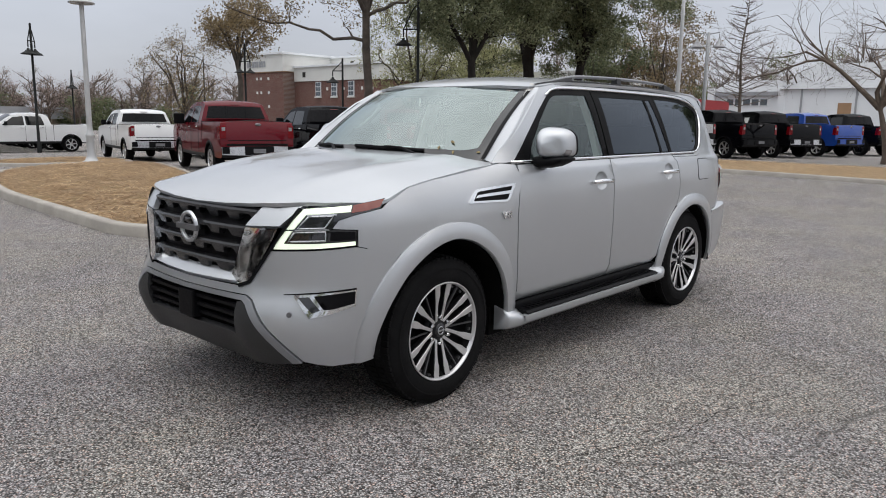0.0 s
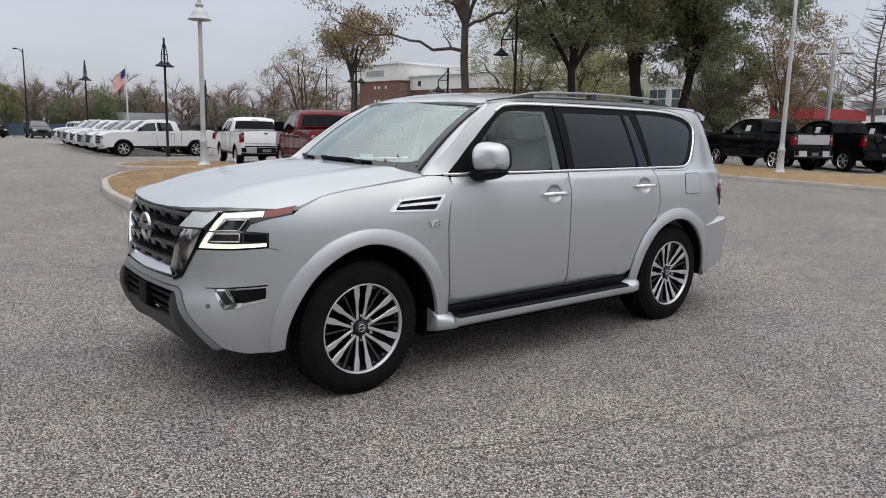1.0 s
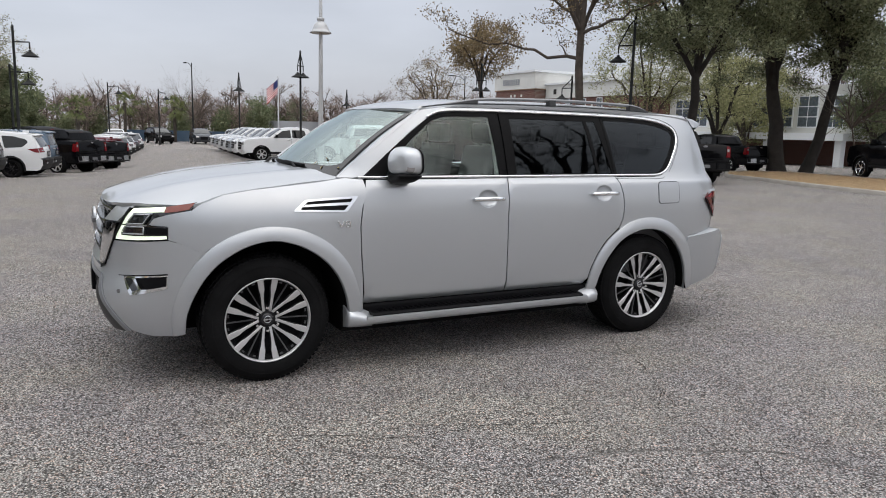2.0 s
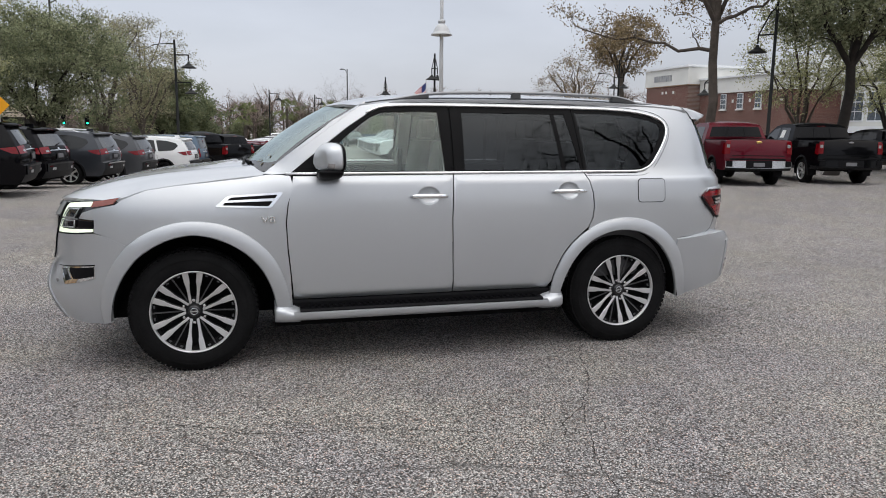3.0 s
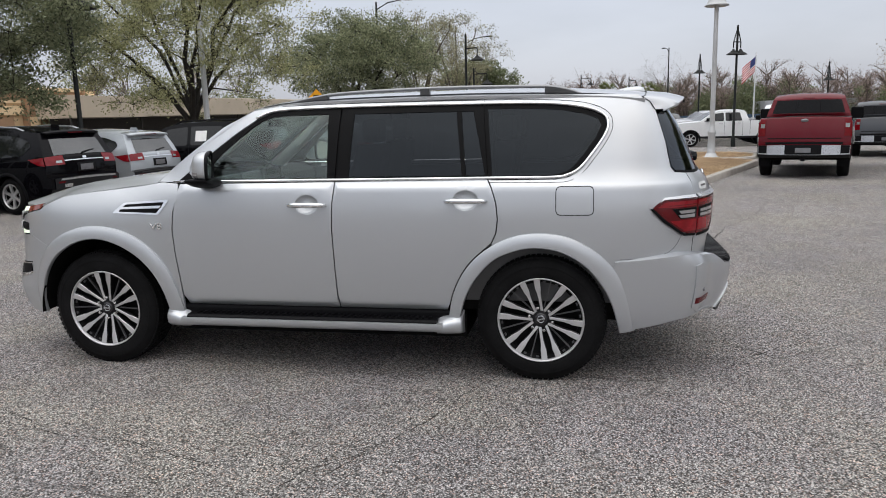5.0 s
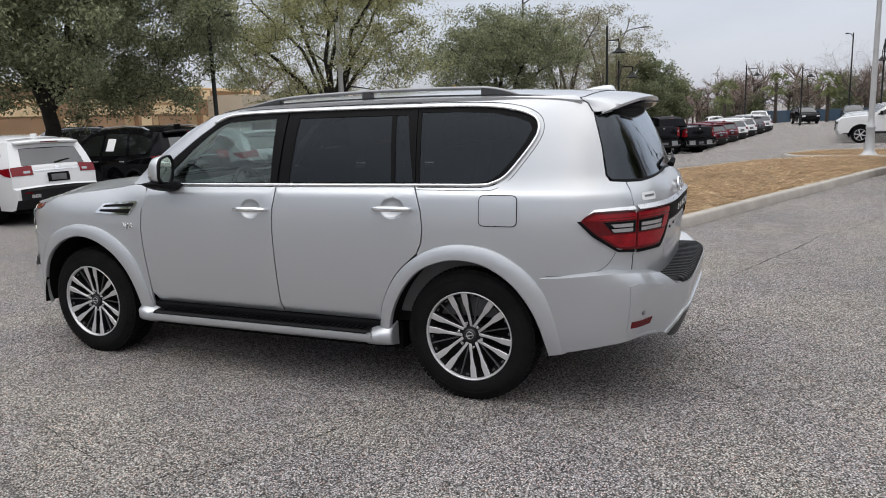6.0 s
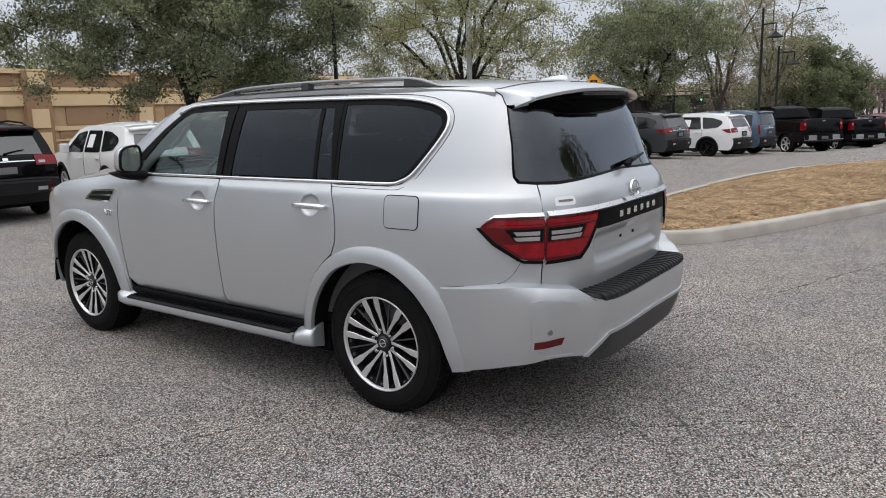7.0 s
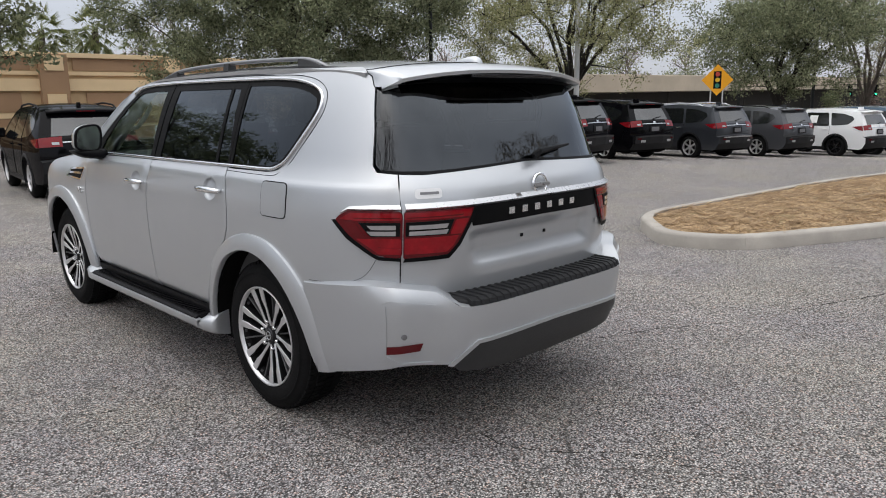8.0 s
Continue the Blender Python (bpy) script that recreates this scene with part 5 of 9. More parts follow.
for sgn in (1, -1):
    fg = [(fx(0.722), 0.696), (fx(0.80), 0.704), (fy(-2.116), 0.722), (fy(-2.116), 0.642), (fx(0.85), 0.606), (fx(0.800), 0.592)]
    fo = part("fog_lamp", skin(fg, body, sgn, step=0.03, lift=0.005, thick=0.02), "chrome", suv, "fog lamp in a bright frame")
    part("fog_recess", skin([(fx(0.798), 0.694), (fx(0.85), 0.702), (fy(-2.122), 0.714), (fy(-2.122), 0.655), (fx(0.86), 0.632), (fx(0.838), 0.630)], body, sgn, step=0.03, lift=0.009, thick=0.004), "black", fo)
    part("fog_glass", skin([(fx(0.742), 0.686), (fx(0.783), 0.690), (fx(0.828), 0.628), (fx(0.806), 0.616)], body, sgn, step=0.03, lift=0.009, thick=0.004), "lamp_black", fo)
    part("fog_line", skin([(fx(0.68), 0.700), (fx(0.80), 0.712), (fy(-2.116), 0.730), (fy(-2.116), 0.722), (fx(0.80), 0.705), (fx(0.68), 0.696)], body, sgn, step=0.03, lift=0.003, thick=0.003), "black", suv)
    x, y, z = body(fx(0.727), 0.608)
    so = part("parking_sensor", lathe(bmesh.new(), [(0.001, 0.004), (0.013, 0.003), (0.014, -0.01)], n=16), "grey_bar", suv)
    so.matrix_local = pose(x * sgn, y - 0.002, z, 90, 0, 35 * sgn)

# ---- sills and running boards ----
for sgn in (1, -1):
    part("sill", boxed(sgn * 0.90, -0.95, 0.30, sgn * 0.972, 0.97, 0.452, bevel=0.02), "black", suv)
    rows = []
    for y in np.linspace(-0.86, 0.88, 30):
        rows.append([(sgn * 0.90, y, 0.408), (sgn * 1.035, y, 0.400), (sgn * 1.052, y, 0.390), (sgn * 1.052, y, 0.378), (sgn * 0.90, y, 0.372)])
    rb = part("running_board", ringed(bmesh.new(), rows), "black", suv, "black ribbed running board")
    rows = [[(sgn * 1.030, y, 0.385), (sgn * 1.062, y, 0.380), (sgn * 1.066, y, 0.350), (sgn * 1.045, y, 0.325), (sgn * 0.96, y, 0.315)] for y in np.linspace(-0.90, 0.92, 20)]
    smooth_by_angle(part("board_edge", ringed(bmesh.new(), rows, cap=False, closed=False), "silver", rb), 50)
    for y in np.linspace(-0.80, 0.82, 40):
        part("board_rib", boxed(sgn * 0.965, y, 0.405, sgn * 1.022, y + 0.018, 0.4115), "black", rb)
    for y0, d in ((-0.86, -1), (0.88, 1)):
        rows = []
        for t, h, xo in ((0, 0.375, 1.058), (0.045, 0.395, 1.058), (0.10, 0.412, 1.052), (0.150, 0.418, 1.040), (0.165, 0.412, 1.025)):
            y = y0 + d * t
            rows.append([(sgn * 0.92, y, 0.445), (sgn * 0.985, y, h + 0.012), (sgn * (xo - 0.012), y, h - 0.012), (sgn * xo, y, h - 0.03), (sgn * (xo - 0.003), y, 0.335), (sgn * (xo - 0.03), y, 0.312), (sgn * 0.92, y, 0.295)])
        smooth_by_angle(part("board_end", ringed(bmesh.new(), rows), "silver", rb), 50)

# ---- rear ----
gate = [(RC, 0.752), (rx(0.60), 0.752), (rx(0.70), 0.77), (rx(0.782), 0.81), (rx(0.782), 0.93), (rx(0.783), 1.15), (rx(0.795), 1.305), (rx(0.70), 1.30), (RC, 1.325)]
def gate_skin(s, z):
    x, y, zz = body(s, z)
    a = abs(x)
    dip = 0.05 * min(max((0.50 - a) / 0.08, 0), 1) * min(max((1.05 - z) / 0.03, 0), 1) * min(max((z - 0.86) / 0.04, 0), 1)
    return x, y - dip, zz


tg = part("tailgate", skin(across(gate, RC), gate_skin, step=0.035), "silver", suv, "silver tailgate with a recess for the plate")
rg = [(RC, 1.335), (rx(0.66), 1.315), (rx(0.79), 1.316), (rx(0.855), 1.322), (rx(0.874), 1.350), (rx(0.883), 1.50), (rx(0.902), 1.69), (rx(0.70), 1.725), (RC, 1.735)]
part("rear_screen", skin(across(rg, RC), body, step=0.07, lift=-0.004, thick=0.006), "glass_rear", tg, "dark tinted rear screen")
part("tailgate_frame", skin(across([(RC, 1.322), (rx(0.70), 1.302), (rx(0.79), 1.308), (rx(0.862), 1.316), (rx(0.855), 1.326), (rx(0.785), 1.320), (rx(0.66), 1.317), (RC, 1.337)], RC), body, step=0.06, lift=-0.002, thick=0.01), "black", tg)
bm = bmesh.new()
tube(bm, [(-0.02, 2.565, 1.345), (-0.05, 2.575, 1.372), (-0.20, 2.555, 1.382), (-0.34, 2.535, 1.392)], [0.022, 0.016, 0.012, 0.006], 8)
part("rear_wiper", bm, "black", tg)
gap_pts = [(rx(0.7848), z) for z in (0.82, 0.93, 1.05, 1.16)] + [(rx(0.7975), 1.31)]
bead("bumper_seam", spline([(ry(2.02), 0.800), (ry(2.14), 0.806), (ry(2.28), 0.824), (ry(2.345), 0.862), (ry(2.385), 0.935)], 4), 0.0011, "black", off=0.0005)
bead("tailgate_gap", gap_pts, 0.0016, "black", off=-0.0004)
# chrome and black bands
def leaned(s, z):
    x, y, zz = body(s, z)
    return x + math.copysign(0.35, x) * (1.166 - z) * min(abs(x) / 0.7, 1), y + 0.75 * (1.166 - z), zz


part("tailgate_chrome", skin(across([(RC, 1.178), (rx(0.60), 1.175), (rx(0.772), 1.173), (rx(0.772), 1.152), (rx(0.60), 1.154), (RC, 1.158)], RC), leaned, step=0.05, lift=0.012, thick=0.02), "satin", tg, "bright strip over the lamps")
part("tailgate_band", skin(across([(RC, 1.156), (rx(0.50), 1.152), (rx(0.47), 1.062), (RC, 1.066)], RC), body, step=0.05, lift=0.007, thick=0.01), "trim_black", tg, "gloss black name band")
for i, xc in enumerate((0.24, 0.145, 0.05, -0.045, -0.14, -0.235)):
    y = body(rx(abs(xc)), 1.11)[1]
    part("name_bar", boxed(xc - 0.020, y + 0.005, 1.094, xc + 0.020, y + 0.014, 1.128, bevel=0.002), "chrome", tg)
bm = bmesh.new()
lathe(bm, [(0.042, 0.0), (0.042, 0.008), (0.048, 0.012), (0.057, 0.008), (0.058, 0.0)], n=28)
bmesh.ops.transform(bm, matrix=pose(0.0, 2.618, 1.215, -84, 0, 0), verts=bm.verts)
rb_ = part("maker_badge", bm, "chrome", tg, "round chrome badge with a bar", smooth=True)
part("badge_bar", boxed(-0.066, 2.622, 1.205, 0.066, 2.634, 1.225, bevel=0.003), "satin", rb_)
for sx in (-0.09, 0.09):
    part("plate_bolt", boxed(sx - 0.008, 2.555, 0.955, sx + 0.008, 2.5825, 0.971), "black", tg)
st = part("dealer_sticker", skin(rounded([(rx(0.735), 1.200), (rx(0.62), 1.200), (rx(0.62), 1.244), (rx(0.735), 1.244)], 0.03, 5), body, 1, step=0.04, lift=0.002, thick=0.001), "white_paint", tg, "small oval sticker with unreadable print")
part("print_bar", skin([(rx(0.715), 1.218), (rx(0.635), 1.218), (rx(0.635), 1.229), (rx(0.715), 1.229)], body, 1, step=0.04, lift=0.004, thick=0.001), "grey_bar", st)
part("trim_badge", skin([(rx(0.62), 0.955), (rx(0.50), 0.955), (rx(0.50), 0.98), (rx(0.62), 0.98)], lambda s, z: (-body(s, z)[0], body(s, z)[1], z), 1, step=0.04, lift=0.004, thick=0.002), "satin", tg)

# tail lamps: an outer piece on the quarter and an inner one on the gate
for sgn in (1, -1):
    o = [(ry(2.195), 1.105), (ry(2.255), 1.152), (rx(0.86), 1.152), (rx(0.779), 1.150), (rx(0.779), 0.934), (rx(0.85), 0.940), (ry(2.42), 0.944), (ry(2.37), 0.957), (ry(2.27), 1.030)]
    tl = part("tail_lamp", skin(rounded(o, 0.03), body, sgn, step=0.03, lift=0.010, thick=0.02), "tail_dark", suv, "red tail lamp with clear bars")
    i_ = [(rx(0.776), 1.148), (rx(0.47), 1.150), (rx(0.48), 1.115), (rx(0.548), 0.99), (rx(0.595), 0.942), (rx(0.776), 0.934)]
    tl2 = part("gate_lamp", skin(rounded(i_, 0.012), body, sgn, step=0.03, lift=0.010, thick=0.02), "tail_dark", suv, "red tail lamp with clear bars")
    K = lambda nm, pl, mt, up, lf=0.013: part(nm, skin(pl, body, sgn, step=0.03, lift=lf, thick=0.004), mt, up)
    K("lamp_frame", [(ry(2.315), 1.098), (rx(0.787), 1.100), (rx(0.787), 1.038), (ry(2.365), 1.036)], "trim_black", tl)
    K("lamp_frame", [(rx(0.769), 1.100), (rx(0.575), 1.104), (rx(0.60), 1.038), (rx(0.769), 1.038)], "trim_black", tl2)
    for z_ in (1.076, 1.050):
        K("reverse_lamp", [(ry(2.350), z_ + 0.010), (rx(0.80), z_ + 0.012), (rx(0.80), z_ - 0.008), (ry(2.366), z_ - 0.008)], "clear_lamp", tl, 0.016)
        K("reverse_lamp", [(rx(0.757), z_ + 0.010), (rx(0.60), z_ + 0.012), (rx(0.61), z_ - 0.008), (rx(0.757), z_ - 0.008)], "clear_lamp", tl2, 0.016)
    K("lamp_bar", rounded([(ry(2.225), 1.110), (ry(2.275), 1.141), (rx(0.783), 1.141), (rx(0.783), 1.110), (ry(2.30), 1.106)], 0.008), "tail_red", tl, 0.0125)
    K("lamp_bar", rounded([(ry(2.305), 1.026), (rx(0.783), 1.028), (rx(0.783), 0.956), (rx(0.85), 0.958), (ry(2.378), 0.972)], 0.010), "tail_red", tl, 0.0125)
    K("lamp_bar", rounded([(ry(2.222), 1.098), (ry(2.300), 1.098), (ry(2.345), 1.036), (ry(2.292), 1.036)], 0.008), "tail_dark", tl, 0.0125)
    K("lamp_bar", rounded([(rx(0.772), 1.141), (rx(0.485), 1.143), (rx(0.492), 1.112), (rx(0.772), 1.110)], 0.008), "tail_red", tl2, 0.0125)
    K("lamp_bar", rounded([(rx(0.772), 1.028), (rx(0.548), 1.030), (rx(0.575), 0.985), (rx(0.605), 0.957), (rx(0.772), 0.956)], 0.010), "tail_red", tl2, 0.0125)
    K("lamp_bar", rounded([(rx(0.565), 1.102), (rx(0.500), 1.104), (rx(0.537), 1.036), (rx(0.592), 1.036)], 0.008), "tail_red", tl2, 0.0125)
    K("lamp_rim", [(ry(2.185), 1.105), (ry(2.263), 1.022), (ry(2.368), 0.945), (rx(0.85), 0.930), (rx(0.785), 0.924), (rx(0.785), 0.939), (rx(0.85), 0.945), (ry(2.372), 0.960), (ry(2.276), 1.036), (ry(2.203), 1.108)], "trim_black", tl)
    K("lamp_line", [(ry(2.30), 1.120), (rx(0.788), 1.122), (rx(0.788), 1.117), (ry(2.29), 1.115)], "tail_dark", tl, 0.014)
    K("lamp_line", [(rx(0.768), 1.122), (rx(0.53), 1.125), (rx(0.533), 1.119), (rx(0.768), 1.117)], "tail_dark", tl2, 0.014)
    K("lamp_line", [(ry(2.39), 0.990), (rx(0.788), 0.985), (rx(0.788), 0.978), (ry(2.40), 0.983)], "tail_red", tl, 0.016)
    K("lamp_rim", [(rx(0.776), 0.920), (rx(0.592), 0.926), (rx(0.540), 0.984), (rx(0.470), 1.11), (rx(0.460), 1.15), (rx(0.473), 1.15), (rx(0.485), 1.115), (rx(0.553), 0.994), (rx(0.598), 0.945), (rx(0.77), 0.937)], "trim_black", tl2)
    part("lamp_chrome", skin([(ry(2.222), 1.137), (ry(2.27), 1.164), (rx(0.86), 1.170), (rx(0.787), 1.170), (rx(0.787), 1.153), (rx(0.86), 1.154), (ry(2.26), 1.152)], leaned, sgn, step=0.03, lift=0.011, thick=0.013), "satin", tl, "bright strip")

# rear bumper
rb = [(BC, 0.718), (bx(0.60), 0.718), (bx(0.64), 0.724), (bx(0.70), 0.788), (bx(0.86), 0.818), (by(2.40), 0.826), (by(2.25), 0.812), (by(2.10), 0.795), (by(1.99), 0.785)]
rb += [(by(y - 0.035), z) for y, z in FLARE_R if y > 1.99 and z < 0.775]
rb += [(by(2.10), 0.352), (by(2.16), 0.362), (by(2.35), 0.412), (bx(0.86), 0.442), (bx(0.655), 0.436), (bx(0.60), 0.50), (bx(0.55), 0.545), (BC, 0.555)]
rbo = part("rear_bumper", skin(across(rb, BC), tail_bumper, step=0.04), "silver", suv, "silver rear bumper with a black step pad")
lowr = [(BC, 0.548), (bx(0.548), 0.538), (bx(0.595), 0.494), (bx(0.645), 0.430), (bx(0.62), 0.40), (bx(0.40), 0.37), (BC, 0.36)]
part("rear_valance", skin(across(lowr, BC), tail_bumper, step=0.05, lift=0.004), "grey_plastic", suv, "dark grey rear valance")
part("valance_trim", skin(across([(BC, 0.566), (bx(0.558), 0.556), (bx(0.612), 0.505), (bx(0.668), 0.434), (bx(0.648), 0.430), (bx(0.597), 0.494), (bx(0.55), 0.538), (BC, 0.548)], BC), tail_bumper, step=0.05, lift=0.010, thick=0.02), "silver", suv)
for sgn in (1, -1):
    # raised corner panel with the reflector in its foot
    rim = [(bx(0.885), 0.765), (bx(0.72), 0.735), (bx(0.72), 0.725), (bx(0.875), 0.752), (by(2.445), 0.74), (by(2.445), 0.50), (bx(0.86), 0.462), (bx(0.72), 0.455), (bx(0.72), 0.445), (bx(0.87), 0.45), (by(2.43), 0.49), (by(2.43), 0.752)]
    part("corner_crease", skin(rim, tail_bumper, sgn, step=0.03, lift=0.006, thick=0.008), "silver", rbo)


def lip(x):
    return tail_bumper(bx(min(abs(x), 0.97)), 0.735)[1]


rows = []
for x in np.linspace(-0.635, 0.635, 37):
    a_ = min(max((0.635 - abs(x)) / 0.05, 0), 1)
    y0, y1 = 2.585 - 0.06 * (abs(x) / 0.66) ** 2.5, lip(x) - 0.010 - 0.06 * (1 - a_)
    rows.append([(x, 2.48, 0.752), (x, 2.50, 0.745), (x, y0, 0.751), (x, y1 - 0.026, 0.749), (x, y1 - 0.004, 0.739), (x, y1 + 0.004, 0.720), (x, y1 - 0.008, 0.701), (x, 2.47, 0.701)])
pad = smooth_by_angle(part("step_pad", ringed(bmesh.new(), rows), "clad", suv, "black ribbed step pad"), 40)
for x in np.linspace(-0.58, 0.58, 26):
    y0, y1 = 2.585 - 0.06 * (abs(x) / 0.66) ** 2.5, lip(x) - 0.010
    rib = [[(x + d, y0 + 0.012, 0.748), (x + d, y1 - 0.028, 0.748), (x + d, y1 - 0.004, 0.737), (x + d, y1 + 0.003, 0.720), (x + d * 0.7, y1 + 0.009, 0.720), (x + d * 0.7, y1 + 0.001, 0.743), (x + d * 0.7, y1 - 0.026, 0.756), (x + d * 0.7, y0 + 0.016, 0.756)] for d in (-0.012, 0.012)]
    part("pad_rib", ringed(bmesh.new(), rib), "clad", pad)
for sgn in (1, -1):
    tb = tail_bumper
    part("reflector", skin([(bx(0.905), 0.545), (bx(0.765), 0.552), (bx(0.775), 0.515), (bx(0.905), 0.508)], tb, sgn, step=0.03, lift=0.004, thick=0.004), "tail_dark", rbo, "dark red reflector")
    x, y, z = tb(bx(0.845), 0.592)
    so = part("parking_sensor", lathe(bmesh.new(), [(0.001, 0.004), (0.013, 0.003), (0.014, -0.01)], n=16), "grey_bar", rbo)
    so.matrix_local = pose(x * sgn, y + 0.002, z, -90, 0, -15 * sgn)
    # shelf between bumper and body
    top = []
    for f in np.linspace(0, 1, 26):
        s_ = by(1.99) + (bx(0.60) - by(1.99)) * f
        zz = float(np.interp(s_, [by(1.99), by(2.10), by(2.25), by(2.40), bx(0.86), bx(0.70), bx(0.64), bx(0.60)], [0.785, 0.795, 0.812, 0.826, 0.818, 0.788, 0.724, 0.718]))
        p = tail_bumper(s_, zz)
        top.append([(p[0] * sgn, p[1], zz), (p[0] * 0.985 * sgn, p[1] - 0.012, zz + 0.006), (p[0] * 0.90 * sgn, p[1] - 0.10, zz + 0.012), (p[0] * 0.86 * sgn, p[1] - 0.18, zz + 0.012)])
    ob = part("bumper_shelf", ringed(bmesh.new(), top, cap=False, closed=False), "silver", rbo, smooth=True)

# ---- mirrors ----
for sgn, door in zip((1, -1), doors_f):
    sq = lambda v, e: math.copysign(abs(v) ** e, v)

    def ring(y, k, lift_=0.0, n=32):
        out = []
        for a in np.linspace(0, 2 * math.pi, n, endpoint=False):
            c_, s_ = sq(math.cos(a), 0.62), sq(math.sin(a), 0.62)
            hz = 0.108 if s_ > 0 else 0.082
            out.append((sgn * (1.062 + 0.106 * k * c_ - 0.008 * s_), y + 0.03 * c_, 1.395 + lift_ + hz * k * s_ * (1 - 0.10 * c_)))
        return out

    mr = part("door_mirror", ringed(bmesh.new(), [ring(y, k, z) for y, k, z in ((-0.605, 0.96, 0), (-0.616, 0.985, 0), (-0.645, 0.97, 0), (-0.674, 0.915, 0), (-0.700, 0.79, -0.006), (-0.717, 0.60, -0.012), (-0.726, 0.30, -0.016))]), "silver", door, "silver door mirror with a black base", smooth=True)
    part("mirror_frame", ringed(bmesh.new(), [ring(-0.606, 0.985), ring(-0.592, 0.985), ring(-0.588, 0.95), ring(-0.588, 0.86), ring(-0.598, 0.84)], cap=False), "black", mr)
    bm = bmesh.new()
    bm.faces.new([bm.verts.new((x, y + 0.010, z)) for x, y, z in ring(-0.604, 0.86)])
    part("mirror_glass", bm, "mirror", mr, "mirror glass")
    rows = [[(sgn * x, -0.652 + 0.080 * math.cos(a), zc + hh * sq(math.sin(a), 0.7)) for a in np.linspace(0, 2 * math.pi, 16, endpoint=False)] for x, zc, hh in ((0.945, 1.290, 0.036), (0.99, 1.290, 0.036), (1.05, 1.294, 0.034), (1.10, 1.301, 0.030), (1.140, 1.310, 0.020), (1.160, 1.317, 0.007))]
    part("mirror_base", ringed(bmesh.new(), rows), "black", mr, smooth=True)
    lamp = [[(x * 1.0 + sgn * 0.002, y - 0.003, z) for x, y, z in (ring(yy, k)[j] for j in js)] for yy, k, js in ((-0.655, 0.955, (27, 28, 29, 30, 31)), (-0.674, 0.92, (27, 28, 29, 30, 31)), (-0.688, 0.86, (27, 28, 29, 30, 31)), (-0.700, 0.795, (27, 28, 29, 30, 31)))]
    part("mirror_lamp", ringed(bmesh.new(), lamp, cap=False, closed=False), "clear_lamp", mr, smooth=True)

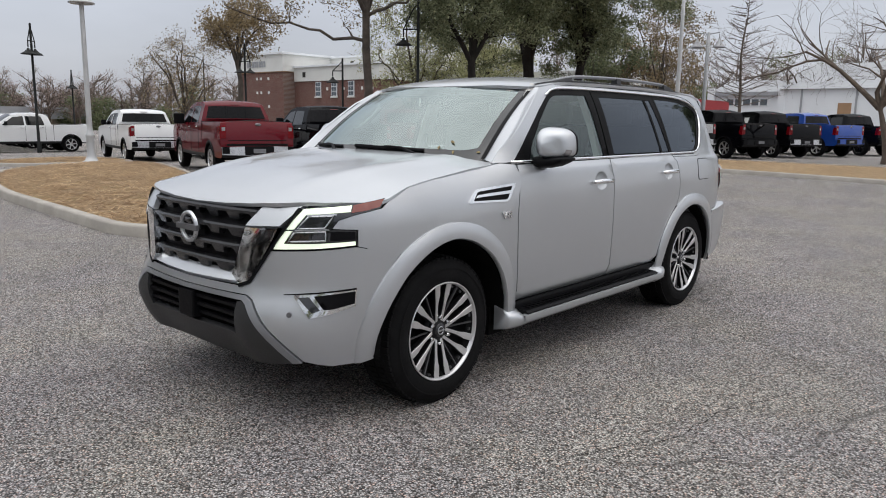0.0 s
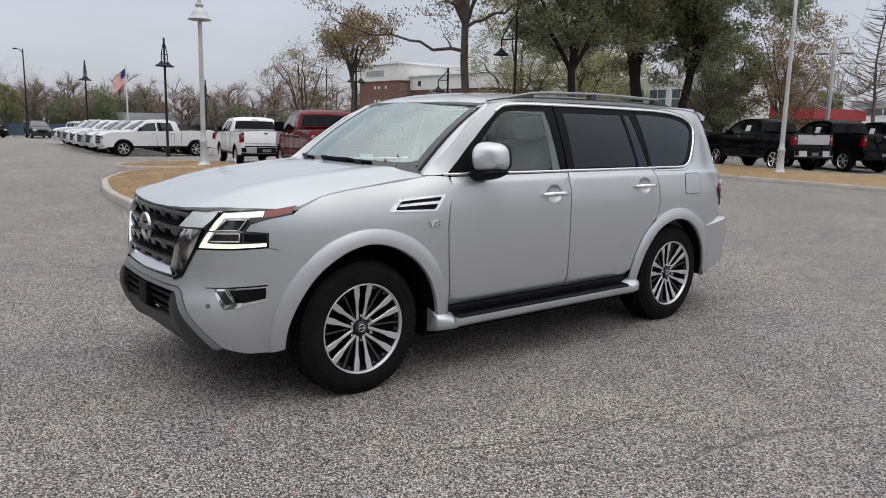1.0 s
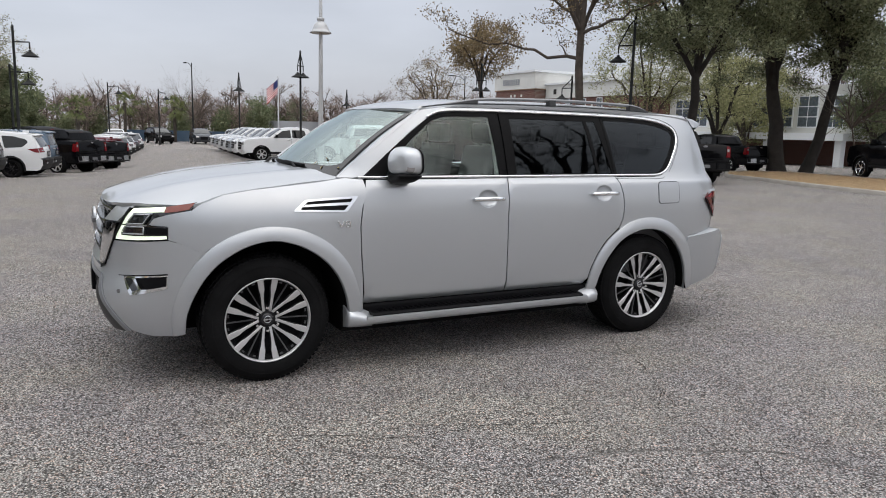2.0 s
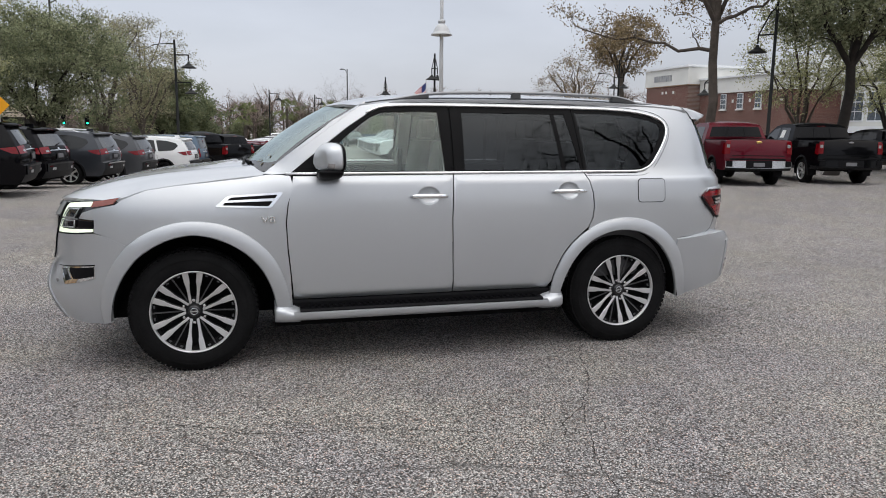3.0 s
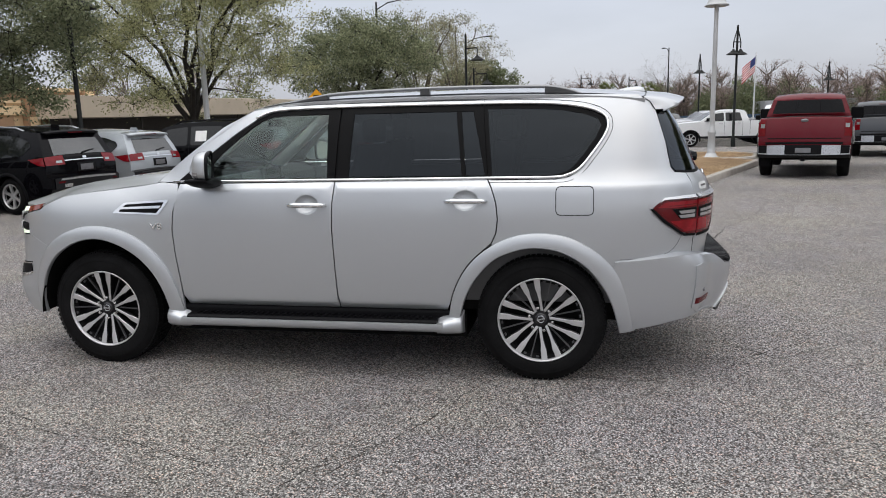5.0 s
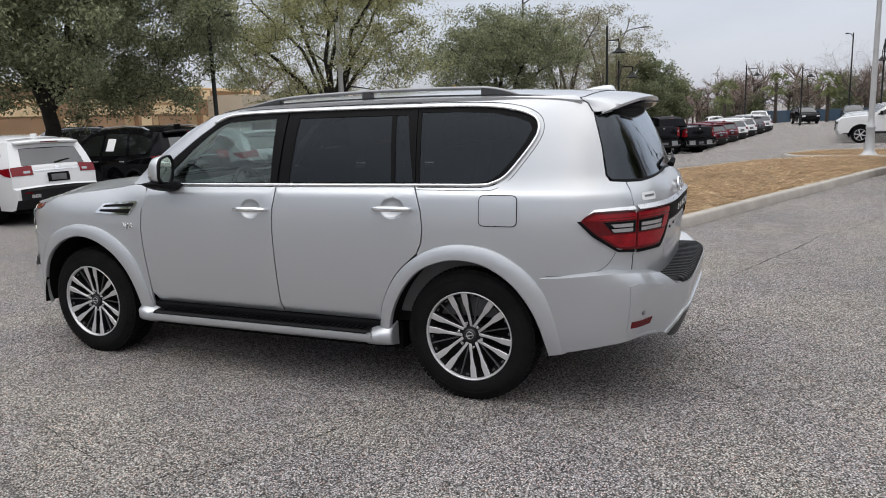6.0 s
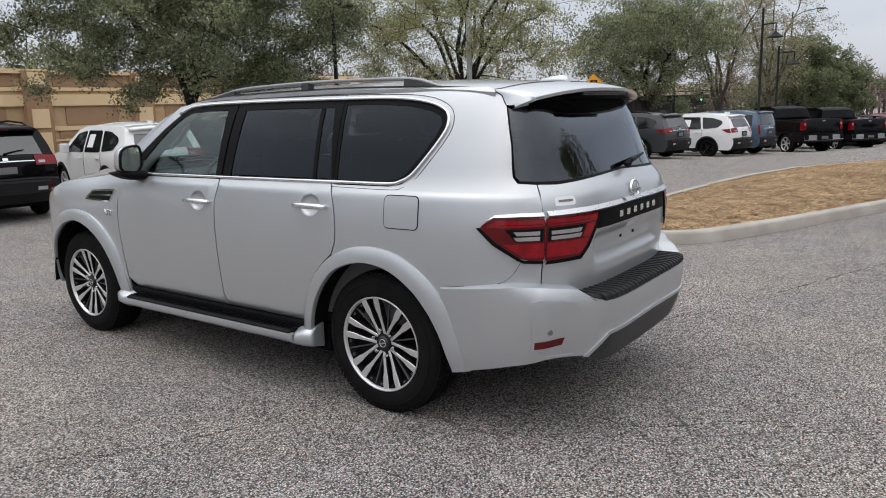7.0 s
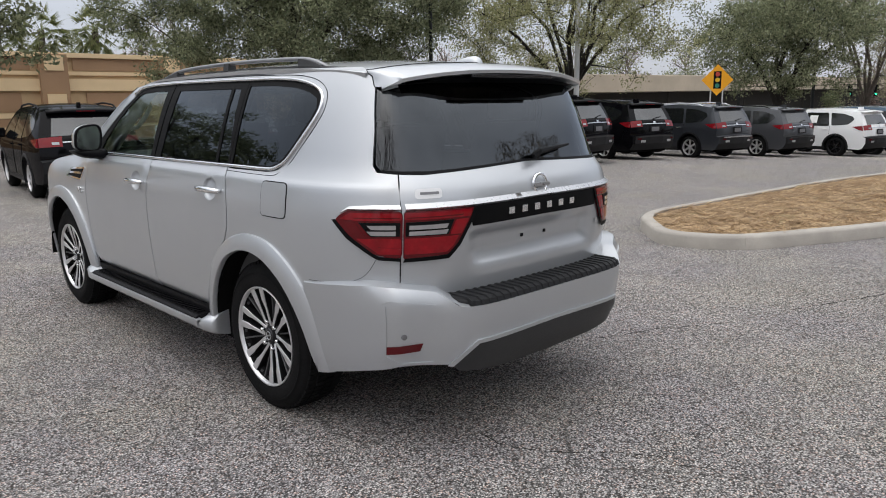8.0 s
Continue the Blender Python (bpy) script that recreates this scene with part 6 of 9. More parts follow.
# ---- wheels ----
def wheel(name, radius=0.405, width=0.275, rim=0.268, parent=None, fancy=True):
    w = new(name)
    if parent is not None:
        w.parent = parent
    h = width / 2
    r = radius
    prof = [(rim - 0.03, -h + 0.05), (rim, -h + 0.012), (rim + 0.02, -h + 0.002), (rim + 0.06, -h), (r - 0.05, -h + 0.006), (r - 0.02, -h + 0.022), (r - 0.004, -h + 0.045), (r, -h + 0.07), (r, h - 0.07), (r - 0.004, h - 0.045), (r - 0.02, h - 0.022), (r - 0.05, h - 0.006), (rim + 0.06, h), (rim + 0.02, h - 0.002), (rim, h - 0.012), (rim - 0.03, h - 0.05)]
    bm = lathe(bmesh.new(), prof, "x", 64)
    ty = part("tyre", bm, "rubber", w, "black tyre with block tread", smooth=True)
    if fancy:
        bm = bmesh.new()
        for k in range(72):
            a = 2 * math.pi * k / 72
            for x0, off in ((-h + 0.028, 0), (-0.055, 0.5), (0.005, 0.25), (h - 0.085, 0.75)):
                aa = a + off * 2 * math.pi / 72
                m = Matrix.Rotation(aa, 4, "X") @ Matrix.Translation((x0 + 0.028, 0, r + 0.0015 - (0.008 if abs(x0 + 0.028) > 0.07 else 0))) @ Matrix.Diagonal((0.05, 0.026, 0.012, 1))
                bmesh.ops.create_cube(bm, size=1, matrix=m)
        part("tread", bm, "rubber", ty)
        for sgn_ in (1,):
            bm = lathe(bmesh.new(), [(rim + 0.075, h + 0.0005), (rim + 0.079, h + 0.002), (rim + 0.083, h + 0.0005)], "x", 64)
            part("tyre_bead", bm, "rubber", ty, smooth=True)
    bm = lathe(bmesh.new(), [(rim - 0.035, -h + 0.03), (rim - 0.022, h - 0.05), (rim - 0.008, h - 0.030), (rim + 0.004, h - 0.012), (rim + 0.006, h - 0.004), (rim + 0.002, h - 0.001), (rim - 0.004, h - 0.006), (rim - 0.010, h - 0.03)], "x", 64)
    ri = part("rim", bm, "alloy", w, "alloy wheel with six pairs of spokes", smooth=True)
    part("barrel", lathe(bmesh.new(), [(0.02, h - 0.12), (rim - 0.035, h - 0.12), (rim - 0.028, h - 0.05)], "x", 48), "dark_alloy", ri, smooth=True)

    def spoke(name, turns, stations, mat, deep):
        """A spoke through (radius, half width, depth) stations, turning from one angle to another."""
        rows = []
        for r_, wd, x, t in stations:
            a = turns[0] + (turns[1] - turns[0]) * t
            cy, cz, ty_, tz_ = r_ * math.cos(a), r_ * math.sin(a), -math.sin(a), math.cos(a)
            ch = min(0.0022, wd * 0.3)
            rows.append([(x, cy + ty_ * (wd - ch), cz + tz_ * (wd - ch)), (x, cy - ty_ * (wd - ch), cz - tz_ * (wd - ch)), (x - 0.0025, cy - ty_ * wd, cz - tz_ * wd),
                         (x - deep, cy - ty_ * wd * 0.8, cz - tz_ * wd * 0.8), (x - deep, cy + ty_ * wd * 0.8, cz + tz_ * wd * 0.8), (x - 0.0025, cy + ty_ * wd, cz + tz_ * wd)])
        return part(name, ringed(bmesh.new(), rows), mat, ri)

    for k in range(6):
        a = math.pi / 2 + k * math.pi / 3
        for d in (1, -1):
            turns = (a + d * 0.40, a + d * 0.178)
            spoke("spoke", turns, ((0.046, 0.0095, h - 0.046, 0.0), (0.080, 0.0090, h - 0.040, 0.45), (0.140, 0.0095, h - 0.032, 0.80), (0.175, 0.0125, h - 0.026, 0.92), (0.200, 0.0180, h - 0.021, 0.97), (rim - 0.006, 0.0200, h - 0.013, 1.0)), "alloy", 0.007)
            spoke("spoke_back", turns, ((0.046, 0.0115, h - 0.052, 0.0), (0.080, 0.0110, h - 0.046, 0.45), (0.140, 0.0118, h - 0.038, 0.80), (0.200, 0.0200, h - 0.027, 0.97), (rim - 0.008, 0.0220, h - 0.019, 1.0)), "dark_alloy", 0.035)
        q = a + math.pi / 6
        spoke("thin_spoke", (q, q), ((0.060, 0.0042, h - 0.056, 0), (0.160, 0.0040, h - 0.042, 0.5), (rim - 0.010, 0.0048, h - 0.026, 1)), "spoke_grey", 0.014)
        for d in (1, -1):
            m = Matrix.Rotation(q + d * 0.165, 4, "X") @ Matrix.Translation((h - 0.034, rim - 0.020, 0))
            box(bm := bmesh.new(), -0.006, -0.006, -0.009, 0.004, 0.006, 0.009, bevel=0.002)
            bmesh.ops.transform(bm, matrix=m, verts=bm.verts)
            part("rim_notch", bm, "spoke_grey", ri)
    part("hub", lathe(bmesh.new(), [(0.001, h - 0.036), (0.040, h - 0.036), (0.044, h - 0.040), (0.052, h - 0.044), (0.088, h - 0.056), (0.092, h - 0.08)], "x", 32), "dark_alloy", ri, smooth=True)
    part("hub_cap", lathe(bmesh.new(), [(0.001, h - 0.030), (0.034, h - 0.031), (0.039, h - 0.036)], "x", 32), "bar_black", ri, smooth=True)
    part("hub_ring", lathe(bmesh.new(), [(0.019, h - 0.031), (0.021, h - 0.028), (0.024, h - 0.031)], "x", 24), "satin", ri, smooth=True)
    part("hub_bar", boxed(h - 0.031, -0.026, -0.004, h - 0.027, 0.026, 0.004), "satin", ri)
    for k in range(6):
        a = math.pi / 2 + k * math.pi / 3
        part("wheel_nut", lathe(bmesh.new(), [(0.001, h - 0.026), (0.008, h - 0.027), (0.0105, h - 0.032), (0.0105, h - 0.06)], "x", 12, at=(0, 0.074 * math.cos(a), 0.074 * math.sin(a))), "chrome", ri)
    return w


def copy_part(ob, parent, m):
    """A copy of a part with its sub-parts under another thing."""
    made = {}
    for o in (ob, *ob.children_recursive):
        c = o.copy()
        scene.collection.objects.link(c)
        c.parent = made.get(o.parent, parent)
        made[o] = c
    made[ob].matrix_local = m
    return made[ob]


w0 = wheel("wheel", parent=suv)
w0.matrix_local = pose(0.845, -1.5375, 0.402, 0)
copy_part(w0, suv, pose(0.845, 1.5375, 0.402, 15.5))
copy_part(w0, suv, pose(-0.845, -1.5375, 0.402, 15, 0, 180))
copy_part(w0, suv, pose(-0.845, 1.5375, 0.402, 40, 0, 180))

# wheel wells, underbody and exhaust
for yc, arch in ((-1.5375, ARCH_F), (1.5375, ARCH_R)):
    for sgn in (1, -1):
        rows = [[(sgn * 0.52, y, z + 0.02), (sgn * 0.988, y, z + 0.008)] for y, z in arch]
        part("wheel_well", ringed(bmesh.new(), rows, cap=False, closed=False), "well", suv)
        part("well_wall", boxed(sgn * 0.50, arch[0][0], 0.33, sgn * 0.53, arch[-1][0], 0.95), "well", suv)
part("underbody", boxed(-0.88, -1.02, 0.25, 0.88, 1.05, 0.42), "well", suv)
part("undertray", boxed(-0.66, -2.26, 0.37, 0.66, -2.04, 0.40), "well", suv)
part("undertray", boxed(-0.74, 2.03, 0.46, 0.74, 2.50, 0.49), "well", suv)
part("underbody", boxed(-0.52, -2.25, 0.28, 0.52, -1.0, 0.60), "well", suv)
part("underbody", boxed(-0.52, 1.0, 0.29, 0.52, 2.12, 0.70), "well", suv)
part("floor_pan", boxed(-0.88, -1.0, 0.44, 0.88, 2.3, 0.50), "well", suv)
bm = bmesh.new()
tube(bm, [(0, -1.5375, 0.40), (0.7, -1.5375, 0.40)], 0.045, 10), tube(bm, [(-0.7, -1.5375, 0.40), (0, -1.5375, 0.40)], 0.045, 10)
tube(bm, [(-0.7, 1.5375, 0.40), (0.7, 1.5375, 0.40)], 0.055, 10)
part("axles", bm, "well", suv)

# ---- interior ----
def seat(x, y, wide=0.50, head=True):
    s = part("seat", boxed(x - wide / 2, y - 0.26, 0.72, x + wide / 2, y + 0.26, 0.92, bevel=0.06), "seat", suv, "dark leather seat")
    bm = bmesh.new()
    rows = []
    for t in np.linspace(0, 1, 6):
        z = 0.88 + 0.62 * t
        yy = y + 0.22 + 0.13 * t
        ww = wide / 2 * (1 - 0.12 * t)
        rows.append([(x - ww, yy - 0.05, z), (x - ww * 0.7, yy - 0.085, z), (x + ww * 0.7, yy - 0.085, z), (x + ww, yy - 0.05, z), (x + ww * 0.9, yy + 0.07, z), (x - ww * 0.9, yy + 0.07, z)])
    part("backrest", ringed(bm, rows), "seat", s, smooth=True)
    if head:
        part("headrest", boxed(x - 0.13, y + 0.30, 1.515, x + 0.13, y + 0.42, 1.68, bevel=0.045), "seat", s)


for x in (0.40, -0.40):
    seat(x, -0.02), seat(x, 0.92), seat(x, 1.70)
seat(0, 0.92, 0.3)
rows = [[(x, -0.98, 1.27), (x, -0.70, 1.30), (x, -0.60, 1.25), (x, -0.58, 1.0), (x, -0.98, 0.9)] for x in (-0.84, 0.84)]
part("dashboard", ringed(bmesh.new(), rows), "dash", suv)
bm = bmesh.new()
tube(bm, [(0.38 + 0.185 * math.cos(a), -0.42 - 0.07 * math.sin(a), 1.19 + 0.172 * math.sin(a)) for a in np.linspace(0, 2 * math.pi, 25)], 0.016, 8)
tube(bm, [(0.38, -0.62, 1.10), (0.38, -0.42, 1.19)], 0.05, 8)
box(bm, 0.20, -0.43, 1.17, 0.56, -0.40, 1.21)
part("steering_wheel", bm, "dash", suv)
for sgn in (1, -1):
    part("pillar_trim", tube(bmesh.new(), [(sgn * 0.80, -0.96, 1.28), (sgn * 0.76, -0.72, 1.47), (sgn * 0.70, -0.48, 1.66), (sgn * 0.66, -0.34, 1.75)], [0.05, 0.05, 0.045, 0.04], 8), "liner", suv, smooth=True)
    part("grab_handle", tube(bmesh.new(), [(sgn * 0.735, -0.70, 1.46), (sgn * 0.685, -0.66, 1.47), (sgn * 0.650, -0.56, 1.555), (sgn * 0.640, -0.50, 1.62), (sgn * 0.680, -0.48, 1.655)], 0.016, 8), "liner", suv, smooth=True)
    rows = [[(sgn * x, y0_, z), (sgn * (x - 0.05), y0_ + 0.01, z), (sgn * (x - 0.05), y0_ + 0.11, z), (sgn * x, y0_ + 0.12, z)] for z, x, y0_ in ((0.8, 0.90, 0.16), (1.28, 0.90, 0.16), (1.50, 0.83, 0.165), (1.72, 0.73, 0.17))]
    part("pillar_trim", ringed(bmesh.new(), rows), "liner", suv)
    part("seat_belt", tube(bmesh.new(), [(sgn * 0.80, 0.20, 1.42), (sgn * 0.79, 0.19, 1.15), (sgn * 0.80, 0.20, 0.72)], 0.02, 4, 0.2), "dash", suv)
    part("sun_visor", boxed(sgn * 0.16, -0.50, 1.71, sgn * 0.60, -0.34, 1.735, bevel=0.01), "liner", suv)
part("centre_screen", boxed(-0.17, -0.66, 1.16, 0.17, -0.63, 1.33, bevel=0.01), "gloss_black", suv)
part("console", boxed(-0.12, -0.62, 0.6, 0.12, 0.25, 1.0, bevel=0.03), "dash", suv)
part("headliner", skin([(-0.66, -0.38), (0.66, -0.38), (0.66, 2.1), (-0.66, 2.1)], lambda x, y: (x, y, roof(x, y)[2] - 0.05), step=0.2), "liner", suv)
for sgn in (1, -1):
    part("door_card", boxed(sgn * 0.84, -0.86, 0.5, sgn * 0.88, 2.0, 1.27, bevel=0.01), "seat", suv)
bm = boxed(-0.11, -0.60, 1.64, 0.11, -0.57, 1.70, bevel=0.01)
part("rear_view_mirror", bm, "black", suv)

# ---- parked cars and pickups ----
def plain_wheel(radius, width, rim_mat="alloy", spokes=6):
    """Meshes of one wheel, shared by all wheels of a kind."""
    h, r, ri = width / 2, radius, radius * 0.66
    bm = lathe(bmesh.new(), [(ri - 0.02, -h + 0.05), (ri, -h + 0.01), (ri + 0.05, -h), (r - 0.03, -h + 0.02), (r, -h + 0.06), (r, h - 0.06), (r - 0.03, h - 0.02), (ri + 0.05, h), (ri, h - 0.01), (ri - 0.02, h - 0.05)], "x", 28)
    for f in bm.faces:
        f.smooth = True
    ty = bpy.data.meshes.new("tyre")
    bm.to_mesh(ty), bm.free()
    ty.materials.append(M["rubber"])
    bm = lathe(bmesh.new(), [(ri - 0.02, h - 0.07), (ri - 0.012, h - 0.02), (ri + 0.006, h - 0.006), (ri - 0.006, h - 0.004), (ri - 0.014, h - 0.02)], "x", 28)
    lathe(bm, [(0.001, h - 0.03), (0.05, h - 0.035), (0.06, h - 0.06)], "x", 12)
    for k in range(spokes):
        a = 2 * math.pi * k / spokes
        rows = []
        for rr_, wd, x in ((0.03, 0.030, h - 0.045), (ri * 0.55, 0.022, h - 0.030), (ri - 0.01, 0.034, h - 0.022)):
            c, s = math.cos(a), math.sin(a)
            rows.append([(x, rr_ * c - s * wd, rr_ * s + c * wd), (x, rr_ * c + s * wd, rr_ * s - c * wd), (x - 0.03, rr_ * c + s * wd, rr_ * s - c * wd), (x - 0.03, rr_ * c - s * wd, rr_ * s + c * wd)])
        ringed(bm, rows)
    rm = bpy.data.meshes.new("rim")
    bm.to_mesh(rm), bm.free()
    rm.materials.append(M[rim_mat])
    bm = lathe(bmesh.new(), [(0.001, h - 0.09), (ri - 0.02, h - 0.09)], "x", 24)
    dk = bpy.data.meshes.new("brake_disc")
    bm.to_mesh(dk), bm.free()
    dk.materials.append(M["dark_alloy"])
    return ty, rm, dk


WHEELS = {"car": plain_wheel(0.36, 0.235), "carblack": plain_wheel(0.36, 0.235, "gloss_black"), "truck": plain_wheel(0.405, 0.27), "chrome": plain_wheel(0.405, 0.27, "chrome"), "truckblack": plain_wheel(0.415, 0.28, "gloss_black")}


def put_wheel(kind, parent, m):
    w = new("wheel")
    w.parent, w.matrix_local = parent, m
    for nm, me in zip(("tyre", "rim", "brake_disc"), WHEELS[kind]):
        o = new(nm, me)
        o.parent = w


SUV_SHAPE = dict(
    sil=[(-2.20, 0.30, "front"), (-2.31, 0.50, "front"), (-2.29, 0.78, "front"), (-2.15, 0.93, "hood"), (-1.80, 1.01, "hood"), (-1.22, 1.07, "shield"), (-0.85, 1.33, "shield"), (-0.48, 1.54, "roof"), (-0.1, 1.62, "roof"), (0.7, 1.65, "roof"), (1.5, 1.61, "roof"), (1.98, 1.55, "roof"), (2.0, 1.51, "glass"), (2.12, 1.30, "glass"), (2.22, 1.06, "gate"), (2.27, 0.92, "gate"), (2.26, 0.72, "bumper"), (2.34, 0.69, "bumper"), (2.34, 0.50, "lower"), (2.24, 0.32, "end")],
    half=0.93, belt=1.02, axles=(-1.38, 1.34), r=0.36, wheel="car", bottom=0.26,
    panes=[[(-0.98, 1.06), (-0.42, 1.47), (0.08, 1.53), (0.10, 1.07)], [(0.18, 1.07), (0.16, 1.535), (0.95, 1.53), (1.08, 1.08)], [(1.16, 1.09), (1.04, 1.525), (1.45, 1.50), (1.82, 1.40), (1.90, 1.30), (1.72, 1.13)]])
BOXY = dict(SUV_SHAPE, sil=[(-2.35, 0.34, "front"), (-2.45, 0.55, "front"), (-2.43, 0.98, "front"), (-2.35, 1.10, "hood"), (-1.9, 1.16, "hood"), (-1.25, 1.20, "shield"), (-0.95, 1.52, "shield"), (-0.72, 1.76, "roof"), (-0.3, 1.83, "roof"), (0.7, 1.85, "roof"), (1.8, 1.82, "roof"), (2.25, 1.78, "roof"), (2.27, 1.73, "glass"), (2.33, 1.48, "glass"), (2.38, 1.20, "gate"), (2.42, 1.0, "gate"), (2.41, 0.78, "bumper"), (2.50, 0.75, "bumper"), (2.50, 0.55, "lower"), (2.40, 0.38, "end")],
            half=0.99, belt=1.17, axles=(-1.48, 1.45), r=0.40, wheel="truckblack", bottom=0.30,
            panes=[[(-1.0, 1.20), (-0.66, 1.66), (0.08, 1.72), (0.10, 1.21)], [(0.18, 1.21), (0.16, 1.72), (1.02, 1.72), (1.08, 1.21)], [(1.16, 1.21), (1.10, 1.72), (2.08, 1.69), (2.14, 1.24)]])
TRUCK = dict(
    sil=[(-2.82, 0.44, "front"), (-2.93, 0.66, "front"), (-2.90, 1.05, "front"), (-2.78, 1.20, "hood"), (-2.3, 1.27, "hood"), (-1.52, 1.31, "shield"), (-1.12, 1.60, "shield"), (-0.78, 1.82, "roof"), (-0.4, 1.89, "roof"), (0.35, 1.90, "roof"), (0.72, 1.84, "roof"), (0.78, 1.79, "glass"), (0.90, 1.44, "paint"), (0.92, 1.38, "bed"), (0.94, 1.36, "bed"), (2.74, 1.38, "rail"), (2.80, 1.37, "gate"), (2.83, 1.34, "gate"), (2.84, 0.77, "bumper"), (2.94, 0.76, "bumper"), (2.95, 0.58, "lower"), (2.86, 0.50, "end")],
    half=1.0, belt=1.30, axles=(-1.95, 1.79), r=0.405, wheel="truck", bottom=0.46,
    panes=[[(-1.30, 1.33), (-0.78, 1.72), (-0.32, 1.78), (-0.30, 1.34)], [(-0.22, 1.34), (-0.24, 1.78), (0.48, 1.77), (0.60, 1.35)]])


def car(name, label, paint_, at, turn, shape, lamps="wide", glassmat="car_glass", screen=None, scale=(1, 1, 1), rails=False, sticker=False, chrome=False, group="", cat="car", cladding=False, wheel_kind=None, mirrors=1.0, lampmat="tail_car"):
    S = dict(shape)
    z0 = gz(*at)
    t = thing(name, label, cat, group, at=(at[0], at[1], z0), turn=turn)
    kx, ky, kz = scale
    sil = [(y * ky, z * kz, s) for y, z, s in S["sil"]]
    half, belt = S["half"] * kx, S["belt"] * kz
    ymin, ymax = min(p[0] for p in sil), max(p[0] for p in sil)
    L2 = (ymax - ymin) / 2
    yc = (ymax + ymin) / 2
    top = max(p[1] for p in sil)
    truck = shape is TRUCK

    def hw(y, z):
        """Half width: tucked in at the ends, at the sill and above the belt."""
        e = abs((y - yc) / L2)
        k = 1 - (0.13 if not truck else 0.04) * e**6
        if z > belt:
            k *= 1 - (0.21 if truck else 0.27) * ((z - belt) / (top - belt)) ** 1.15
        k *= 1 - 0.035 * max(0, (0.62 * kz - z) / (0.35 * kz)) ** 1.5
        k *= 1 - 0.012 * max(0, (z - 0.85 * kz) / (belt - 0.85 * kz)) ** 2 if z <= belt else 1 - 0.012
        return half * k

    # side sheets with the wheel openings cut out
    R = S["r"] * kz + 0.055
    low_ = S["bottom"] * kz
    line = [(y, z) for y, z, _ in sil]
    under = []
    for ya in sorted((a * ky for a in S["axles"]), reverse=True):
        zc = S["r"] * kz
        d = math.asin(max(-1, min(1, (low_ + 0.04 - zc) / R)))
        arc = [(ya + R * math.cos(a), zc + R * math.sin(a)) for a in np.linspace(d, math.pi - d, 13)]
        under += arc
    outline = line + [(line[-1][0] - 0.1, low_ + 0.03)] + under + [(line[0][0] + 0.12, low_ + 0.03)]
    surf = lambda y, z: (hw(y, z), y, z)
    body_ = None
    for sgn in (1, -1):
        ob = part("body_side", skin(outline, surf, sgn, step=0.16, thick=0.01, heart=(0, 0, 0.8)), paint_, t)
        body_ = body_ or ob
    # the sheet that runs over nose, roof and tail, cut into its parts
    us = [-1, -0.97, -0.9, -0.75, -0.5, -0.2, 0.2, 0.5, 0.75, 0.9, 0.97, 1]
    bows = {"front": 0.14, "hood": 0.05, "shield": 0.07, "roof": 0.05, "glass": 0.05, "gate": 0.05 if truck else 0.10, "bumper": 0.05 if truck else 0.12, "lower": 0.06, "end": 0.02, "paint": 0.03, "bed": -0.03, "rail": 0.0}

    def cross(i, u, out=0.0, f=0.0):
        a, b = sil[max(i - 1, 0)], sil[min(i + 1, len(sil) - 1)]
        d = Vector((b[0] - a[0], b[1] - a[1])).normalized()
        n = Vector((-d.y, d.x))
        y, z, s = sil[i]
        w = hw(y, z)
        k = bows[s] * (1 - abs(u) ** 2.6) + out
        return u * w, y + n.x * k, z + n.y * k

    def over(v, u, out=0.0):
        """A place on that sheet, v a fraction between its rows."""
        i = min(int(v), len(sil) - 2)
        p, q = Vector(cross(i, u, out)), Vector(cross(i + 1, u, out))
        return p.lerp(q, v - i)

    mats = {"front": paint_, "hood": paint_, "shield": glassmat, "roof": paint_, "glass": glassmat, "gate": paint_, "bumper": ("satin" if chrome else paint_) if truck else (paint_ if not cladding else "clad"), "lower": "clad", "paint": paint_, "bed": "black", "rail": paint_}
    names = {"front": "front_end", "hood": "bonnet", "shield": "windscreen", "roof": "roof", "glass": "rear_screen", "gate": "tailgate", "bumper": "rear_bumper", "lower": "rear_valance", "paint": "cab_back", "bed": "load_bed", "rail": "bed_rail"}
    i = 0
    made = {}
    while i < len(sil) - 1:
        j = i
        while j < len(sil) - 1 and sil[j][2] == sil[i][2]:
            j += 1
        s = sil[i][2]
        rows = [[cross(k, u) for u in us] for k in range(i, j + 1)]
        if s in ("glass", "shield"):
            bm = ringed(bmesh.new(), rows, cap=False, closed=False)
            made[s] = part(names[s], bm, paint_, t, smooth=True)
            rows = [[over(i + (j - i) * f, u, 0.006) for u in np.linspace(-1, 1, 9) * (0.88 if truck or s == "shield" else 0.76)] for f in np.linspace((0.08 if truck else 0.20) if s == "glass" else 0.04, (0.93 if truck else 0.90) if s == "glass" else 0.98, 5)]
            part("pane", ringed(bmesh.new(), rows, cap=False, closed=False), ("truck_glass" if s == "glass" else glassmat) if truck else "sky_glass", made[s], "dark glass" if truck else "window glass", smooth=True)
        else:
            ob = part(names[s], ringed(bmesh.new(), rows, cap=False, closed=False), mats[s], t)
            smooth_by_angle(ob, 45)
            made[s] = ob
        i = j
    idx = {s: [k for k, p in enumerate(sil) if p[2] == s] for s in names}
